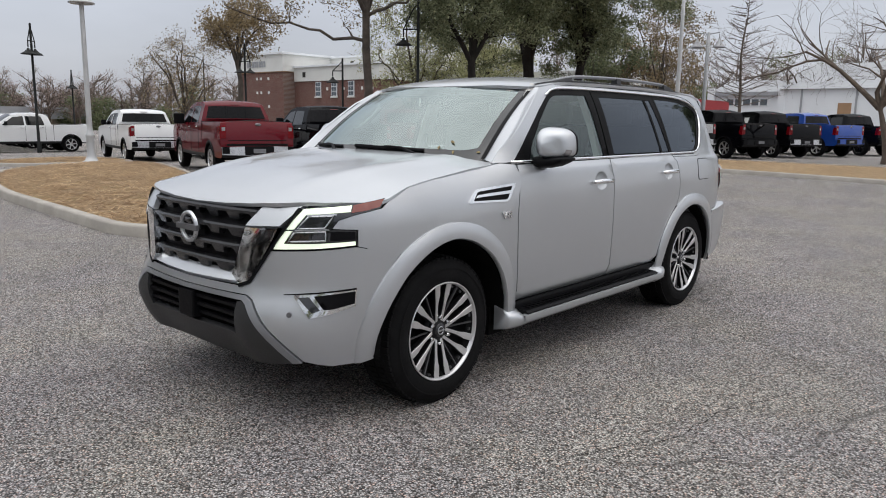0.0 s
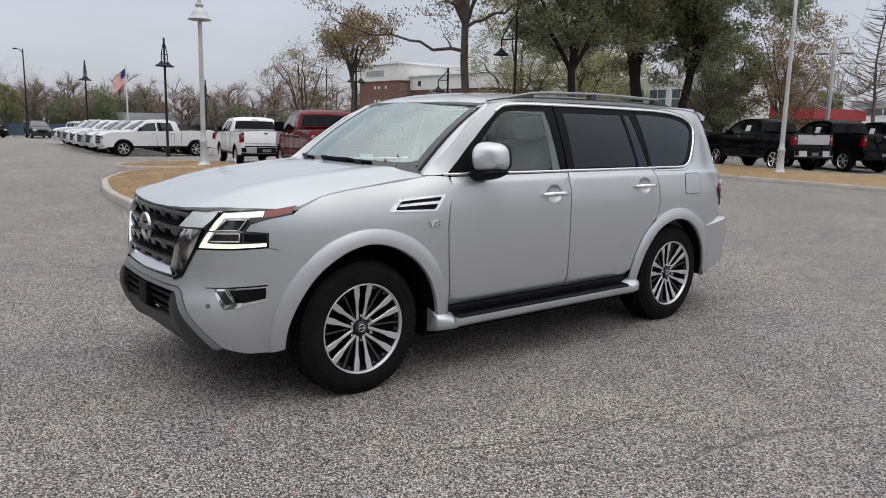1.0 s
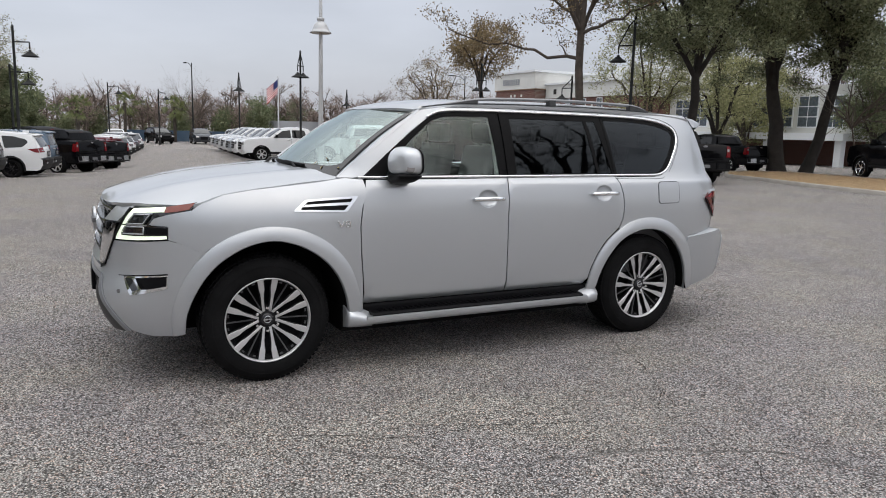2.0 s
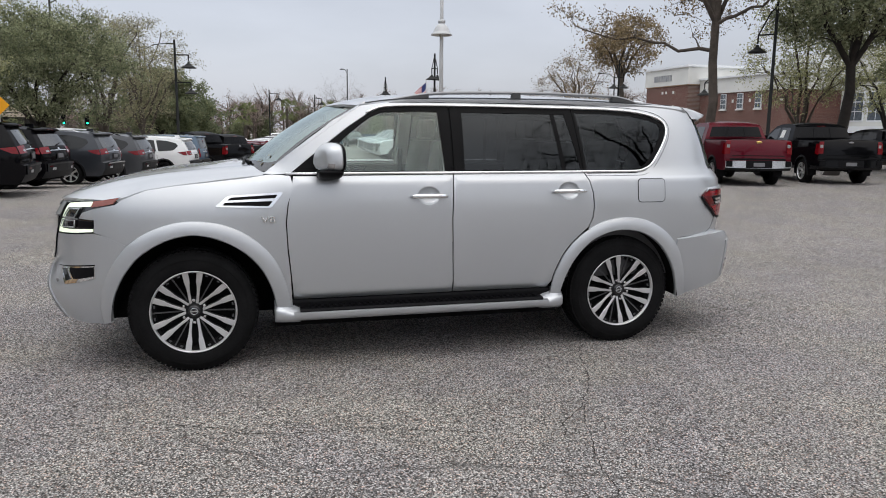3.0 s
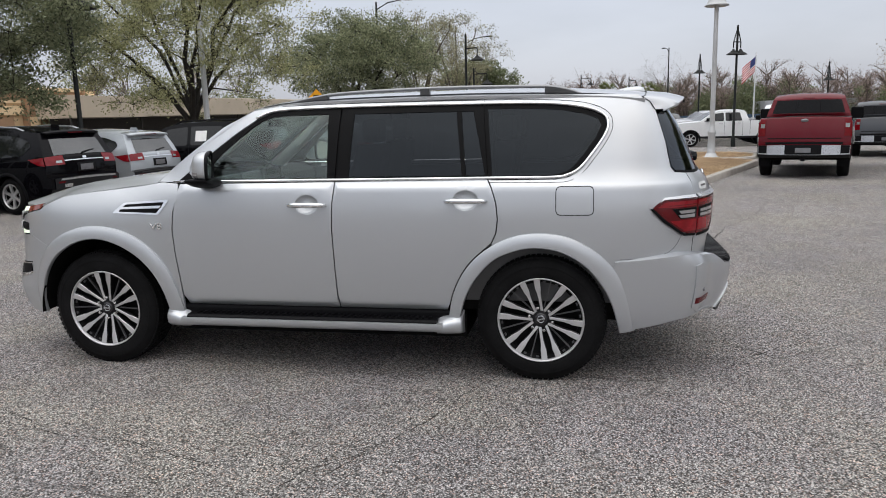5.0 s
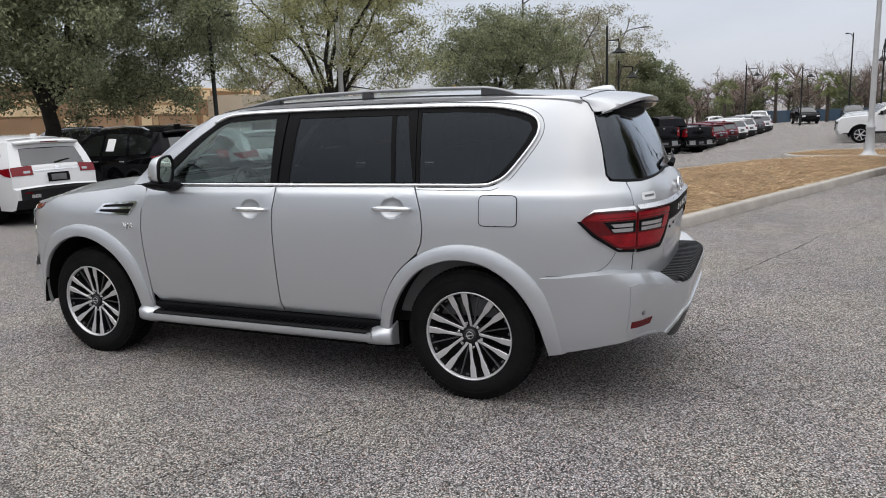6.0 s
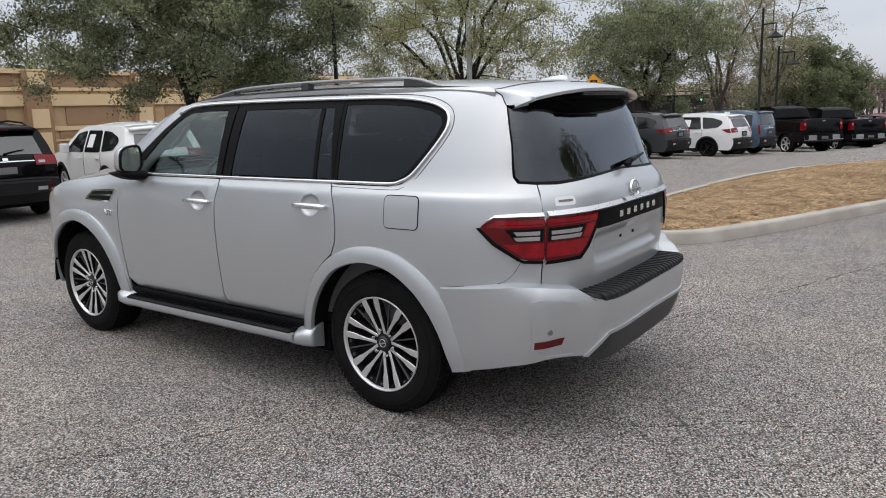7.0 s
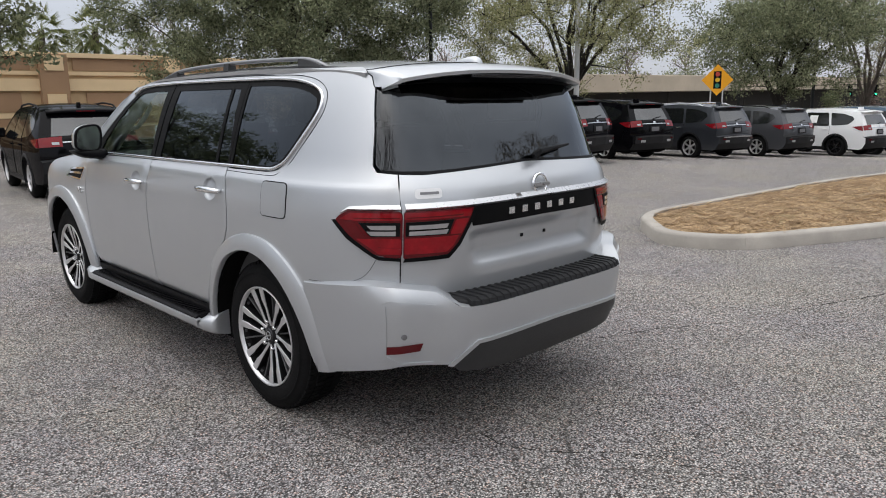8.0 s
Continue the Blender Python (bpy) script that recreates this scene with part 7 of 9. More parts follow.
    # windows
    for pl in S["panes"]:
        poly = rounded([(y * ky, z * kz) for y, z in pl], 0.05, 3)
        for sgn in (1, -1):
            part("side_window", skin(poly, surf, sgn, step=0.2, lift=0.005, thick=0.004, heart=(0, 0, 0.8)), glassmat, t)
    if sticker:
        (ya, za), (yb, zb) = S["panes"][1][0], S["panes"][1][2]
        y_, z_ = ya * ky + 0.12, za * kz + 0.10
        part("window_sticker", skin([(y_, z_), (y_ + 0.30, z_), (y_ + 0.30, z_ + 0.26), (y_, z_ + 0.26)], surf, 1, step=0.2, lift=0.012, thick=0.001, heart=(0, 0, 0.8)), "paper", t, "white paper sheet on the window")
    # door gaps and handles
    for sgn in (1, -1):
        for pl in S["panes"][:2]:
            y_ = pl[3][0] * ky + 0.03
            z_ = pl[3][1] * kz
            bm = bmesh.new()
            tube(bm, [(sgn * (hw(y_, z) + 0.001), y_, z) for z in np.linspace(z_, low_ + 0.12, 6)], 0.006, 4)
            part("door_gap", bm, "black", t)
            part("door_handle", boxed(sgn * (hw(y_, z_ - 0.12) - 0.01), y_ - 0.26, z_ - 0.135, sgn * (hw(y_, z_ - 0.12) + 0.03), y_ - 0.08, z_ - 0.105, bevel=0.01), "chrome" if chrome else paint_, t)
        # dark sill
        a, b = sorted(x * ky for x in S["axles"])
        rows = [[(sgn * hw(y, low_ + 0.1) * 1.004, y, low_ + 0.10), (sgn * hw(y, low_) * 1.01, y, low_ + 0.02), (sgn * hw(y, low_) * 0.9, y, low_ - 0.02)] for y in np.linspace(a + R, b - R, 6)]
        part("sill", ringed(bmesh.new(), rows, cap=False, closed=False), "clad", t)
        for ya in (a, b):
            zc = S["r"] * kz
            rows = []
            for k in np.linspace(-0.25, math.pi + 0.25, 17):
                y1, z1 = ya + (R + 0.05) * math.cos(k), zc + (R + 0.05) * math.sin(k)
                y2, z2 = ya + (R - 0.012) * math.cos(k), zc + (R - 0.012) * math.sin(k)
                rows.append([(sgn * (hw(y1, z1) + 0.002), y1, z1), (sgn * (hw(y2, z2) + 0.016), (y1 + y2) / 2, (z1 + z2) / 2), (sgn * (hw(y2, z2) + 0.014), y2, z2), (sgn * (hw(y2, z2) - 0.25), y2, z2)])
            part("wheel_arch", ringed(bmesh.new(), rows, cap=False, closed=False), "clad" if cladding else "black", t)
        # mirror
        y_ = S["panes"][0][0][0] * ky + 0.18
        z_ = belt + 0.10
        x_ = hw(y_, z_)
        part("door_mirror", boxed(sgn * (x_ + 0.02), y_ - 0.06, z_ - 0.07 * mirrors, sgn * (x_ + 0.20 * mirrors), y_ + 0.05, z_ + 0.12 * mirrors, bevel=0.03), "black" if truck else paint_, t)
    # wheels and belly
    for ya in S["axles"]:
        for sgn in (1, -1):
            put_wheel(wheel_kind or S["wheel"], t, pose(sgn * (half - 0.15), ya * ky, S["r"] * kz, random.uniform(0, 60), 0, 0 if sgn > 0 else 180) @ Matrix.Diagonal((1, kz, kz, 1)))
    part("underbody", boxed(-half * 0.8, ymin + 0.25, low_ - 0.02, half * 0.8, ymax - 0.25, low_ + 0.28), "well", t)
    # tail lamps
    gi = idx["gate"]
    g0, g1 = gi[0], gi[-1] + 1
    for sgn in (1, -1):
        if truck:
            rows = [[over(g0 + (g1 - g0) * f, sgn * u, 0.012) for u in (0.86, 0.93, 1.0)] for f in np.linspace(0.42, 0.82, 4)]
            tl = part("tail_lamp", ringed(bmesh.new(), rows, cap=False, closed=False), lampmat, t, "red tail lamp")
            part("tail_lamp_side", skin([(2.66 * ky, 0.98 * kz), (2.845 * ky, 0.96 * kz), (2.84 * ky, 1.29 * kz), (2.70 * ky, 1.29 * kz)], surf, sgn, step=0.1, lift=0.012, thick=0.02, heart=(0, 0, 0.8)), lampmat, tl)
            rows = [[over(g0 + (g1 - g0) * f, sgn * u, 0.016) for u in (0.88, 0.93, 0.97)] for f in np.linspace(0.58, 0.66, 2)]
            part("reverse_lamp", ringed(bmesh.new(), rows, cap=False, closed=False), "clear_lamp", tl)
        elif lamps == "wide":
            rows = [[over(g0 + v, sgn * u, 0.012) for u in (0.56, 0.7, 0.85, 0.93, 1.0)] for v in np.linspace(-0.15, 0.85, 4)]
            tl = part("tail_lamp", ringed(bmesh.new(), rows, cap=False, closed=False), lampmat, t, "red tail lamp", smooth=True)
            gy, gzz = sil[g0][0], sil[g0][1]
            part("tail_lamp_side", skin([(gy - 0.34, gzz + 0.0), (gy - 0.02, gzz + 0.035), (gy + 0.03, gzz - 0.125), (gy - 0.10, gzz - 0.11)], surf, sgn, step=0.1, lift=0.012, thick=0.02, heart=(0, 0, 0.8)), lampmat, tl)
            rows = [[over(g0 + v, sgn * u, 0.016) for u in (0.62, 0.76)] for v in (0.35, 0.62)]
            part("reverse_lamp", ringed(bmesh.new(), rows, cap=False, closed=False), "clear_lamp", tl)
        else:
            rows = [[over(v, sgn * u, 0.012) for u in (0.86, 0.93, 1.0)] for v in np.linspace(g0 - 0.3, g0 + 1.5, 4)]
            tl = part("tail_lamp", ringed(bmesh.new(), rows, cap=False, closed=False), lampmat, t, "red tail lamp")
    # plate, name bars, reflectors
    def patch(nm, v0, v1, u0, u1, mat, up, out=0.014, lb=""):
        rows = [[over(v, u, out) for u in np.linspace(u0, u1, 4)] for v in np.linspace(v0, v1, 3)]
        return part(nm, ringed(bmesh.new(), rows, cap=False, closed=False), mat, up, lb)

    bi = idx["bumper"][0]
    if truck:
        patch("plate", bi + 1.30, bi + 1.75, -0.17, 0.17, "grey_bar", made["bumper"])
        patch("bumper_step", bi + 0.95, bi + 1.95, -0.40, 0.40, "black", made["bumper"], 0.01)
        patch("tailgate_shadow", g0 + (g1 - g0) * 0.94, g0 + (g1 - g0) * 0.985, -0.84, 0.84, "black", made["gate"], 0.008)
        gl = idx["glass"][0]
        gn = len(idx["glass"])
        for u in (-0.30, 0.30):
            patch("window_bar", gl + gn * 0.12, gl + gn * 0.90, u - 0.012, u + 0.012, "black", made["glass"], 0.012)
        patch("window_seal", gl + gn * 0.90, gl + gn * 0.96, -0.88, 0.88, "black", made["glass"], 0.010)
        ri = idx["roof"][-1]
        patch("brake_lamp", ri + 0.62, ri + 0.86, -0.16, 0.16, "tail_dark", made["roof"], 0.010)
        # black strips paint the shade of the tailgate's two creases
        for q in (0.30, 0.86):
            patch("tailgate_crease", g0 + (g1 - g0) * q, g0 + (g1 - g0) * (q + 0.018), -0.80, 0.80, "black", made["gate"], 0.006)
        patch("tailgate_lip", g0 + (g1 - g0) * 0.02, g0 + (g1 - g0) * 0.10, -0.84, 0.84, "clad", made["gate"], 0.014)
        badge = lathe(bmesh.new(), [(0.001, 0.010), (0.030, 0.010), (0.036, 0.0)], "z", 20)
        bmesh.ops.transform(badge, matrix=Matrix.Translation(over(g0 + (g1 - g0) * 0.52, 0, 0.006)) @ pose(0, 0, 0, -90) @ Matrix.Diagonal((2.3, 1, 1, 1)), verts=badge.verts)
        part("maker_badge", badge, "badge_gold" if paint_ == "maroon_paint" else "grey_bar", made["gate"], "plain oval badge", smooth=True)
        for sgn in (1, -1):
            patch("bumper_end", bi + 0.15, bi + 1.85, sgn * 0.80, sgn * 0.99, "black", made["bumper"], 0.012)
        part("hitch", boxed(-0.05, ymax - 0.25, 0.42 * kz, 0.05, ymax - 0.02, 0.50 * kz), "black", t)
        for sgn in (1, -1):
            part("bed_gap", boxed(sgn * (half * 0.985), 0.985 * ky, 0.62, sgn * (half * 1.002), 1.0 * ky, 1.36 * kz), "black", t)
            part("mud_flap", boxed(sgn * (half - 0.28), (1.79 + 0.47) * ky, 0.28, sgn * (half - 0.02), (1.79 + 0.49) * ky, 0.62), "black", t)
    else:
        ri = idx["roof"][-1]
        y_r, z_r = sil[ri][0], sil[ri][1]
        rows = []
        for u in np.linspace(-0.90, 0.90, 11):
            w_, k_ = hw(y_r, z_r) * u, 1 - abs(u) ** 2.6
            rows.append([(w_, y_r - 0.16 + 0.05 * k_, z_r + 0.045 + 0.035 * k_), (w_, y_r + 0.10 + 0.06 * k_, z_r + 0.005 + 0.035 * k_), (w_, y_r + 0.13 + 0.06 * k_, z_r - 0.03 + 0.03 * k_), (w_, y_r + 0.02 + 0.06 * k_, z_r - 0.055 + 0.02 * k_)])
        lip_ = part("roof_spoiler", ringed(bmesh.new(), rows), paint_, t, smooth=True)
        part("brake_lamp", boxed(-0.16, y_r + 0.165, z_r - 0.005, 0.16, y_r + 0.192, z_r + 0.012), "tail_dark", lip_)
        patch("bumper_foot", bi + 1.02, bi + 1.98, -0.93, 0.93, "clad", made["bumper"], 0.024, "dark lower bumper")
        for u in (-0.62, 0.62):
            patch("exhaust_trim", bi + 1.55, bi + 1.80, u - 0.10, u + 0.10, "satin", made["bumper"], 0.034)
        patch("plate_recess", g0 + 0.75, g0 + 1.75, -0.26, 0.26, "black", made["gate"])
        patch("plate", g0 + 0.95, g0 + 1.6, -0.18, 0.18, "grey_bar", made["gate"], 0.018)
        patch("gate_trim", g0 + 0.35, g0 + 0.45, -0.55, 0.55, "chrome", made["gate"], 0.016)
        patch("maker_badge", g0 + 0.05, g0 + 0.3, -0.05, 0.05, "chrome", made["gate"], 0.018)
        patch("bumper_trim", bi + 1.10, bi + 1.24, -0.80, 0.80, "satin" if chrome else "grey_plastic", made["bumper"], 0.034)
        bm = bmesh.new()
        gl = idx["glass"][0]
        tube(bm, [over(gl + 1.75, 0.0, 0.02), over(gl + 1.55, -0.28, 0.02), over(gl + 1.5, -0.42, 0.02)], [0.016, 0.010, 0.006], 6)
        part("rear_wiper", bm, "black", t)
        for sgn in (1, -1):
            patch("reflector", bi + 1.32, bi + 1.46, sgn * 0.70, sgn * 0.86, "tail_dark", made["bumper"], 0.036)
    if rails:
        for sgn in (1, -1):
            bm = bmesh.new()
            zt = lambda y: float(np.interp(y, [p[0] for p in sil[7:12]], [p[1] for p in sil[7:12]]))
            pts = [(sgn * half * 0.70, y, zt(y) + d) for y, d in ((-0.3 * ky, 0.0), (-0.1 * ky, 0.045), (0.7 * ky, 0.05), (1.4 * ky, 0.045), (1.6 * ky, 0.0))]
            tube(bm, pts, 0.018, 6)
            part("roof_rail", bm, "satin" if chrome else "black", t)
    part("antenna_fin", boxed(-0.02, 1.55 * ky if not truck else 0.2, top - 0.03, 0.02, 1.75 * ky if not truck else 0.35, top + 0.06, bevel=0.015), paint_, t)
    # headlamps and grille, seen where a nose faces the camera
    fi = idx["front"][-1]
    wide_ = 0.70 if truck else 0.45
    patch("grille", fi - 0.95, fi - 0.05, -wide_, wide_, "black", made["front"])
    if truck:
        patch("front_bumper", fi - 1.7, fi - 1.1, -0.96, 0.96, "satin" if chrome else "clad", made["front"], 0.02)
        for q in (0.34, 0.66):
            patch("grille_bar", fi - q - 0.04, fi - q + 0.04, -0.68, 0.68, "satin" if chrome else "clad", made["front"], 0.022)
    for sgn in (1, -1):
        patch("headlamp", fi - 0.35, fi + 0.25, sgn * (wide_ + 0.03 if truck else 0.62), sgn * 0.98, "clear_lamp", made["front"])
    if name == "pickup" and wheel_kind == "chrome":
        patch("tailgate_panel", g0 + (g1 - g0) * 0.46, g0 + (g1 - g0) * 0.80, -0.82, 0.82, "satin", made["gate"], 0.016, "brushed silver tailgate panel")
    return t


ROW = -11.5
row = "cars parked in a row"
car("crossover", "black compact crossover seen from behind", "black_paint", (-1.95, -11.2), -6, SUV_SHAPE, rails=True, group=row, cladding=True)
car("crossover", "dark grey crossover parked beyond the oak", "char_paint", (-17.2, -23.9), 68, SUV_SHAPE, rails=True, scale=(1, 1, 1.1), group=row)
car("hatchback", "white electric hatchback with black roof trim", "white_paint", (-5.0, -10.9), -9, SUV_SHAPE, scale=(0.95, 0.92, 0.95), group=row, sticker=True)
car("crossover", "dark luxury crossover with chrome trim", "black_paint", (-7.9, -10.2), ROW, SUV_SHAPE, scale=(1, 1.02, 1), rails=True, chrome=True, group=row, sticker=True)
car("crossover", "light silver small crossover with red lamps", "lightsilver", (-10.15, -9.85), ROW, SUV_SHAPE, scale=(0.93, 0.94, 0.93), group=row, cladding=True)
car("crossover", "black crossover with paper on a window", "black_paint", (-12.75, -8.35), 4, SUV_SHAPE, scale=(1.03, 1.05, 1.02), rails=True, group=row, sticker=True, wheel_kind="carblack")
car("crossover", "black crossover with boomerang tail lamps", "black_paint", (-16.2, -8.3), ROW, SUV_SHAPE, scale=(1.02, 1.03, 1.0), rails=True, group=row)
car("crossover", "dark grey crossover with chrome rear trim", "char_paint", (-19.5, -7.4), ROW, SUV_SHAPE, rails=True, chrome=True, group=row)
car("crossover", "grey crossover with bright red lamps", "grey_paint", (-22.8, -6.75), ROW, SUV_SHAPE, rails=True, group=row, cladding=True)
car("crossover", "white sporty crossover with black wheels", "white_paint", (-26.1, -5.4), ROW, SUV_SHAPE, group=row, cladding=True, sticker=True, wheel_kind="carblack")
car("suv", "slate blue square off-road vehicle", "slate_paint", (-29.1, -5.1), ROW, BOXY, lamps="tall", scale=(0.95, 0.92, 0.97), group=row, cat="suv", cladding=True)
car("pickup", "black pickup truck with chrome bumper", "black_paint", (-34.1, -3.6), -41, TRUCK, scale=(1.04, 1.02, 1.10), chrome=True, group=row, cat="pickup")
car("pickup", "black pickup truck with chrome bumper", "black_paint", (-38.5, -2.3), -41, TRUCK, scale=(1.04, 1.02, 1.10), chrome=True, group=row, cat="pickup")
for k, (mt, lb) in enumerate((("char_paint", "dark"), ("black_paint", "black"), ("maroon_paint", "maroon"), ("red_paint", "red"), ("white_paint", "white"), ("white_paint", "white"), ("grey_paint", "grey"), ("white_paint", "white"))):
    car("crossover", lb + " crossover far along the row", mt, (-42.0 - 3.0 * k, -2.6 + 0.55 * k), -34, SUV_SHAPE, group=row)

pick = "pickups parked behind the island"
car("pickup", "red heavy-duty pickup truck with chrome bumper", "red_paint", (-15.7, 7.6), -107, TRUCK, chrome=True, scale=(1.0, 1.0, 1.04), group=pick, cat="pickup", mirrors=1.6)
car("pickup", "black pickup truck with chrome bumper", "black_paint", (-15.4, 10.95), -107, TRUCK, chrome=True, group=pick, cat="pickup", mirrors=1.3)
car("pickup", "maroon pickup truck with chrome bumper", "maroon_paint", (-15.5, 14.3), -107, TRUCK, chrome=True, group=pick, cat="pickup")
car("pickup", "black pickup truck with paper on a window", "black_paint", (-15.6, 17.7), -107, TRUCK, group=pick, cat="pickup", sticker=True)
car("pickup", "white pickup truck with black rear window", "white_paint", (-24.8, 9.35), -103, TRUCK, chrome=True, group=pick, cat="pickup")
car("pickup", "grey pickup truck facing away", "grey_paint", (-24.9, 12.6), -105, TRUCK, chrome=True, group=pick, cat="pickup")
line = "white pickups in a line"
for k in range(7):
    car("pickup", "white pickup truck in a long line", "lightsilver" if k % 3 == 2 else "white_paint", (-36.7 - 3.6 * k, 9.3 + 0.35 * k), -4, TRUCK, chrome=True, group=line, cat="pickup")
right = "pickups past the road island"
car("pickup", "black pickup truck with a brushed tailgate panel", "black_paint", (-12.55, 28.5), -112, TRUCK, chrome=True, group=right, cat="pickup", sticker=True, wheel_kind="chrome", scale=(1.03, 1.02, 1.15))
car("pickup", "black pickup truck with paper on a window", "black_paint", (-10.75, 31.4), -117, TRUCK, group=right, cat="pickup", sticker=True, scale=(1.03, 1.02, 1.15))
car("pickup", "plain black pickup truck with chrome bumper", "black_paint", (-9.75, 34.7), -117, TRUCK, group=right, cat="pickup", chrome=True, sticker=True, scale=(1.03, 1.02, 1.15))
car("pickup", "bright blue pickup truck with dark trim", "blue_paint", (-8.75, 38.3), -115, TRUCK, group=right, cat="pickup", scale=(1.03, 1.02, 1.15))
car("pickup", "black pickup truck with dark wheels", "black_paint", (-7.5, 42.0), -118, TRUCK, group=right, cat="pickup", wheel_kind="truckblack", scale=(1.03, 1.02, 1.15))
car("pickup", "black pickup truck behind the oaks", "black_paint", (-22.8, 28.2), -90, TRUCK, group=right, cat="pickup", chrome=True)
for k, (mt, lb) in enumerate((("black_paint", "black"), ("white_paint", "white"), ("white_paint", "white"), ("black_paint", "black"), ("char_paint", "dark"), ("white_paint", "white"))):
    car("crossover", lb + " crossover at the far side of the lot", mt, (-78.0, -6.0 + 4.2 * k), 90 + 12 * (k % 2), SUV_SHAPE, group="cars at the far side")

# ---- trees ----
class Limbs:
    """Collects tapered limbs as one mesh."""

    def __init__(self):
        self.v, self.f = [], []

    def add(self, pts, radii, sides=6):
        i0 = len(self.v)
        for k, (p, r) in enumerate(zip(pts, radii)):
            d = (pts[min(k + 1, len(pts) - 1)] - pts[max(k - 1, 0)]).normalized()
            u = d.cross(Vector((0, 0, 1)) if abs(d.z) < 0.9 else Vector((1, 0, 0))).normalized()
            w = d.cross(u)
            for j in range(sides):
                a = 2 * math.pi * j / sides
                self.v.append(p + (u * math.cos(a) + w * math.sin(a)) * r)
        for k in range(len(pts) - 1):
            for j in range(sides):
                a, b = i0 + k * sides + j, i0 + k * sides + (j + 1) % sides
                self.f.append((a, b, b + sides, a + sides))

    def mesh(self, name):
        me = bpy.data.meshes.new(name)
        me.from_pydata([tuple(p) for p in self.v], [], self.f)
        me.polygons.foreach_set("use_smooth", [True] * len(me.polygons))
        return me


def grow(limbs, tips, rng, start, way, length, radius, level, levels, spread, droop, kids, bend=0.22):
    """A limb that wanders, thins and forks."""
    n = 6 if level == 0 else (5 if level < 3 else 3)
    pts, rad = [start], [radius]
    d = way.normalized()
    p = start
    for k in range(n):
        d = (d + Vector((rng.gauss(0, 1), rng.gauss(0, 1), rng.gauss(0, 0.7))) * bend * (0.45 if level == 0 else 1) + Vector((0, 0, -droop * level + (0.10 if level == 0 else 0.05)))).normalized()
        p = p + d * (length / n)
        pts.append(p)
        rad.append(max(radius * (1 - 0.62 * (k + 1) / n), 0.004))
    if level == 0:
        rad[0] *= 1.35
    limbs.add(pts, rad, 8 if level == 0 else (6 if level < 2 else (4 if level < 3 else 3)))
    if level >= levels:
        tips += pts[1:]
        return
    if level >= levels - 1:
        tips += pts[2:]
    for c in range(kids[min(level, len(kids) - 1)]):
        k = rng.randint(max(1, n // 2 - (1 if level else 0)), n)
        a = rng.uniform(0, 2 * math.pi)
        u = d.cross(Vector((0.3, 0.2, 1))).normalized()
        w = d.cross(u)
        out_ = (d * rng.uniform(0.5, 1.0) + (u * math.cos(a) + w * math.sin(a)) * spread * rng.uniform(0.6, 1.2)).normalized()
        grow(limbs, tips, rng, pts[k], out_, length * rng.uniform(0.55, 0.85), max(rad[k] * rng.uniform(0.55, 0.8), 0.005), level + 1, levels, spread, droop, kids, bend)


def leaf_cloud(name, centres, per, size, loose, mat, parent, seed):
    """Many small leaves round the twigs."""
    rs = np.random.RandomState(seed)
    c = np.repeat(np.array([tuple(p) for p in centres]), per, axis=0)
    n = len(c)
    c = c + rs.normal(0, loose, (n, 3)) * (1, 1, 0.7)
    a, b = rs.normal(size=(n, 3)), rs.normal(size=(n, 3))
    a /= np.linalg.norm(a, axis=1, keepdims=True)
    b -= a * (a * b).sum(1, keepdims=True)
    b /= np.linalg.norm(b, axis=1, keepdims=True)
    s = size * rs.uniform(0.6, 1.3, (n, 1))
    v = np.stack([c - a * s, c + b * s * 0.45, c + a * s, c - b * s * 0.45], 1).reshape(-1, 3)
    me = bpy.data.meshes.new(name)
    me.vertices.add(len(v)), me.loops.add(len(v)), me.polygons.add(n)
    me.vertices.foreach_set("co", v.ravel())
    me.loops.foreach_set("vertex_index", np.arange(len(v)))
    me.polygons.foreach_set("loop_start", np.arange(n) * 4)
    me.update(calc_edges=True)
    return link_mesh(name, me, mat, parent)


def tree(name, label, at, height, trunk, seed, leaf=None, per=10, size=0.06, loose=0.18, levels=4, spread=0.9, droop=0.02, kids=(5, 4, 4, 3), bark="bark", bole=0.35, lean=(0, 0), forks=(), cat="tree", group=""):
    rng = random.Random(seed)
    z = gz(*at)
    t = thing(name, label, cat, group, at=(at[0], at[1], z))
    limbs, tips = Limbs(), []
    grow(limbs, tips, rng, Vector((0, 0, -0.1)), Vector((lean[0], lean[1], 1)), height * bole, trunk, 0, 0, spread, droop, kids, 0.10)
    tips.clear()
    foot = limbs.v[-8:]
    topp = sum((Vector(p) for p in foot), Vector()) / 8
    for k in range(kids[0]):
        a = 2 * math.pi * (k + rng.uniform(-0.3, 0.3)) / kids[0]
        d = Vector((math.cos(a) * spread, math.sin(a) * spread, rng.uniform(0.45, 1.1)))
        grow(limbs, tips, rng, topp + Vector((0, 0, -0.12 * k * trunk)), d, height * (1 - bole) * rng.uniform(0.45, 0.62), trunk * rng.uniform(0.5, 0.7), 1, levels, spread, droop, kids)
    for f, d, ln in forks:
        grow(limbs, tips, rng, Vector((0, 0, -0.1)).lerp(topp, f), Vector(d), ln, trunk * 0.55, 1, levels, spread * 0.8, droop, kids)
    link_mesh("trunk", limbs.mesh("trunk"), bark, t, "")
    if leaf:
        leaf_cloud("crown", tips, per, size, loose, leaf, t, seed)
    return t


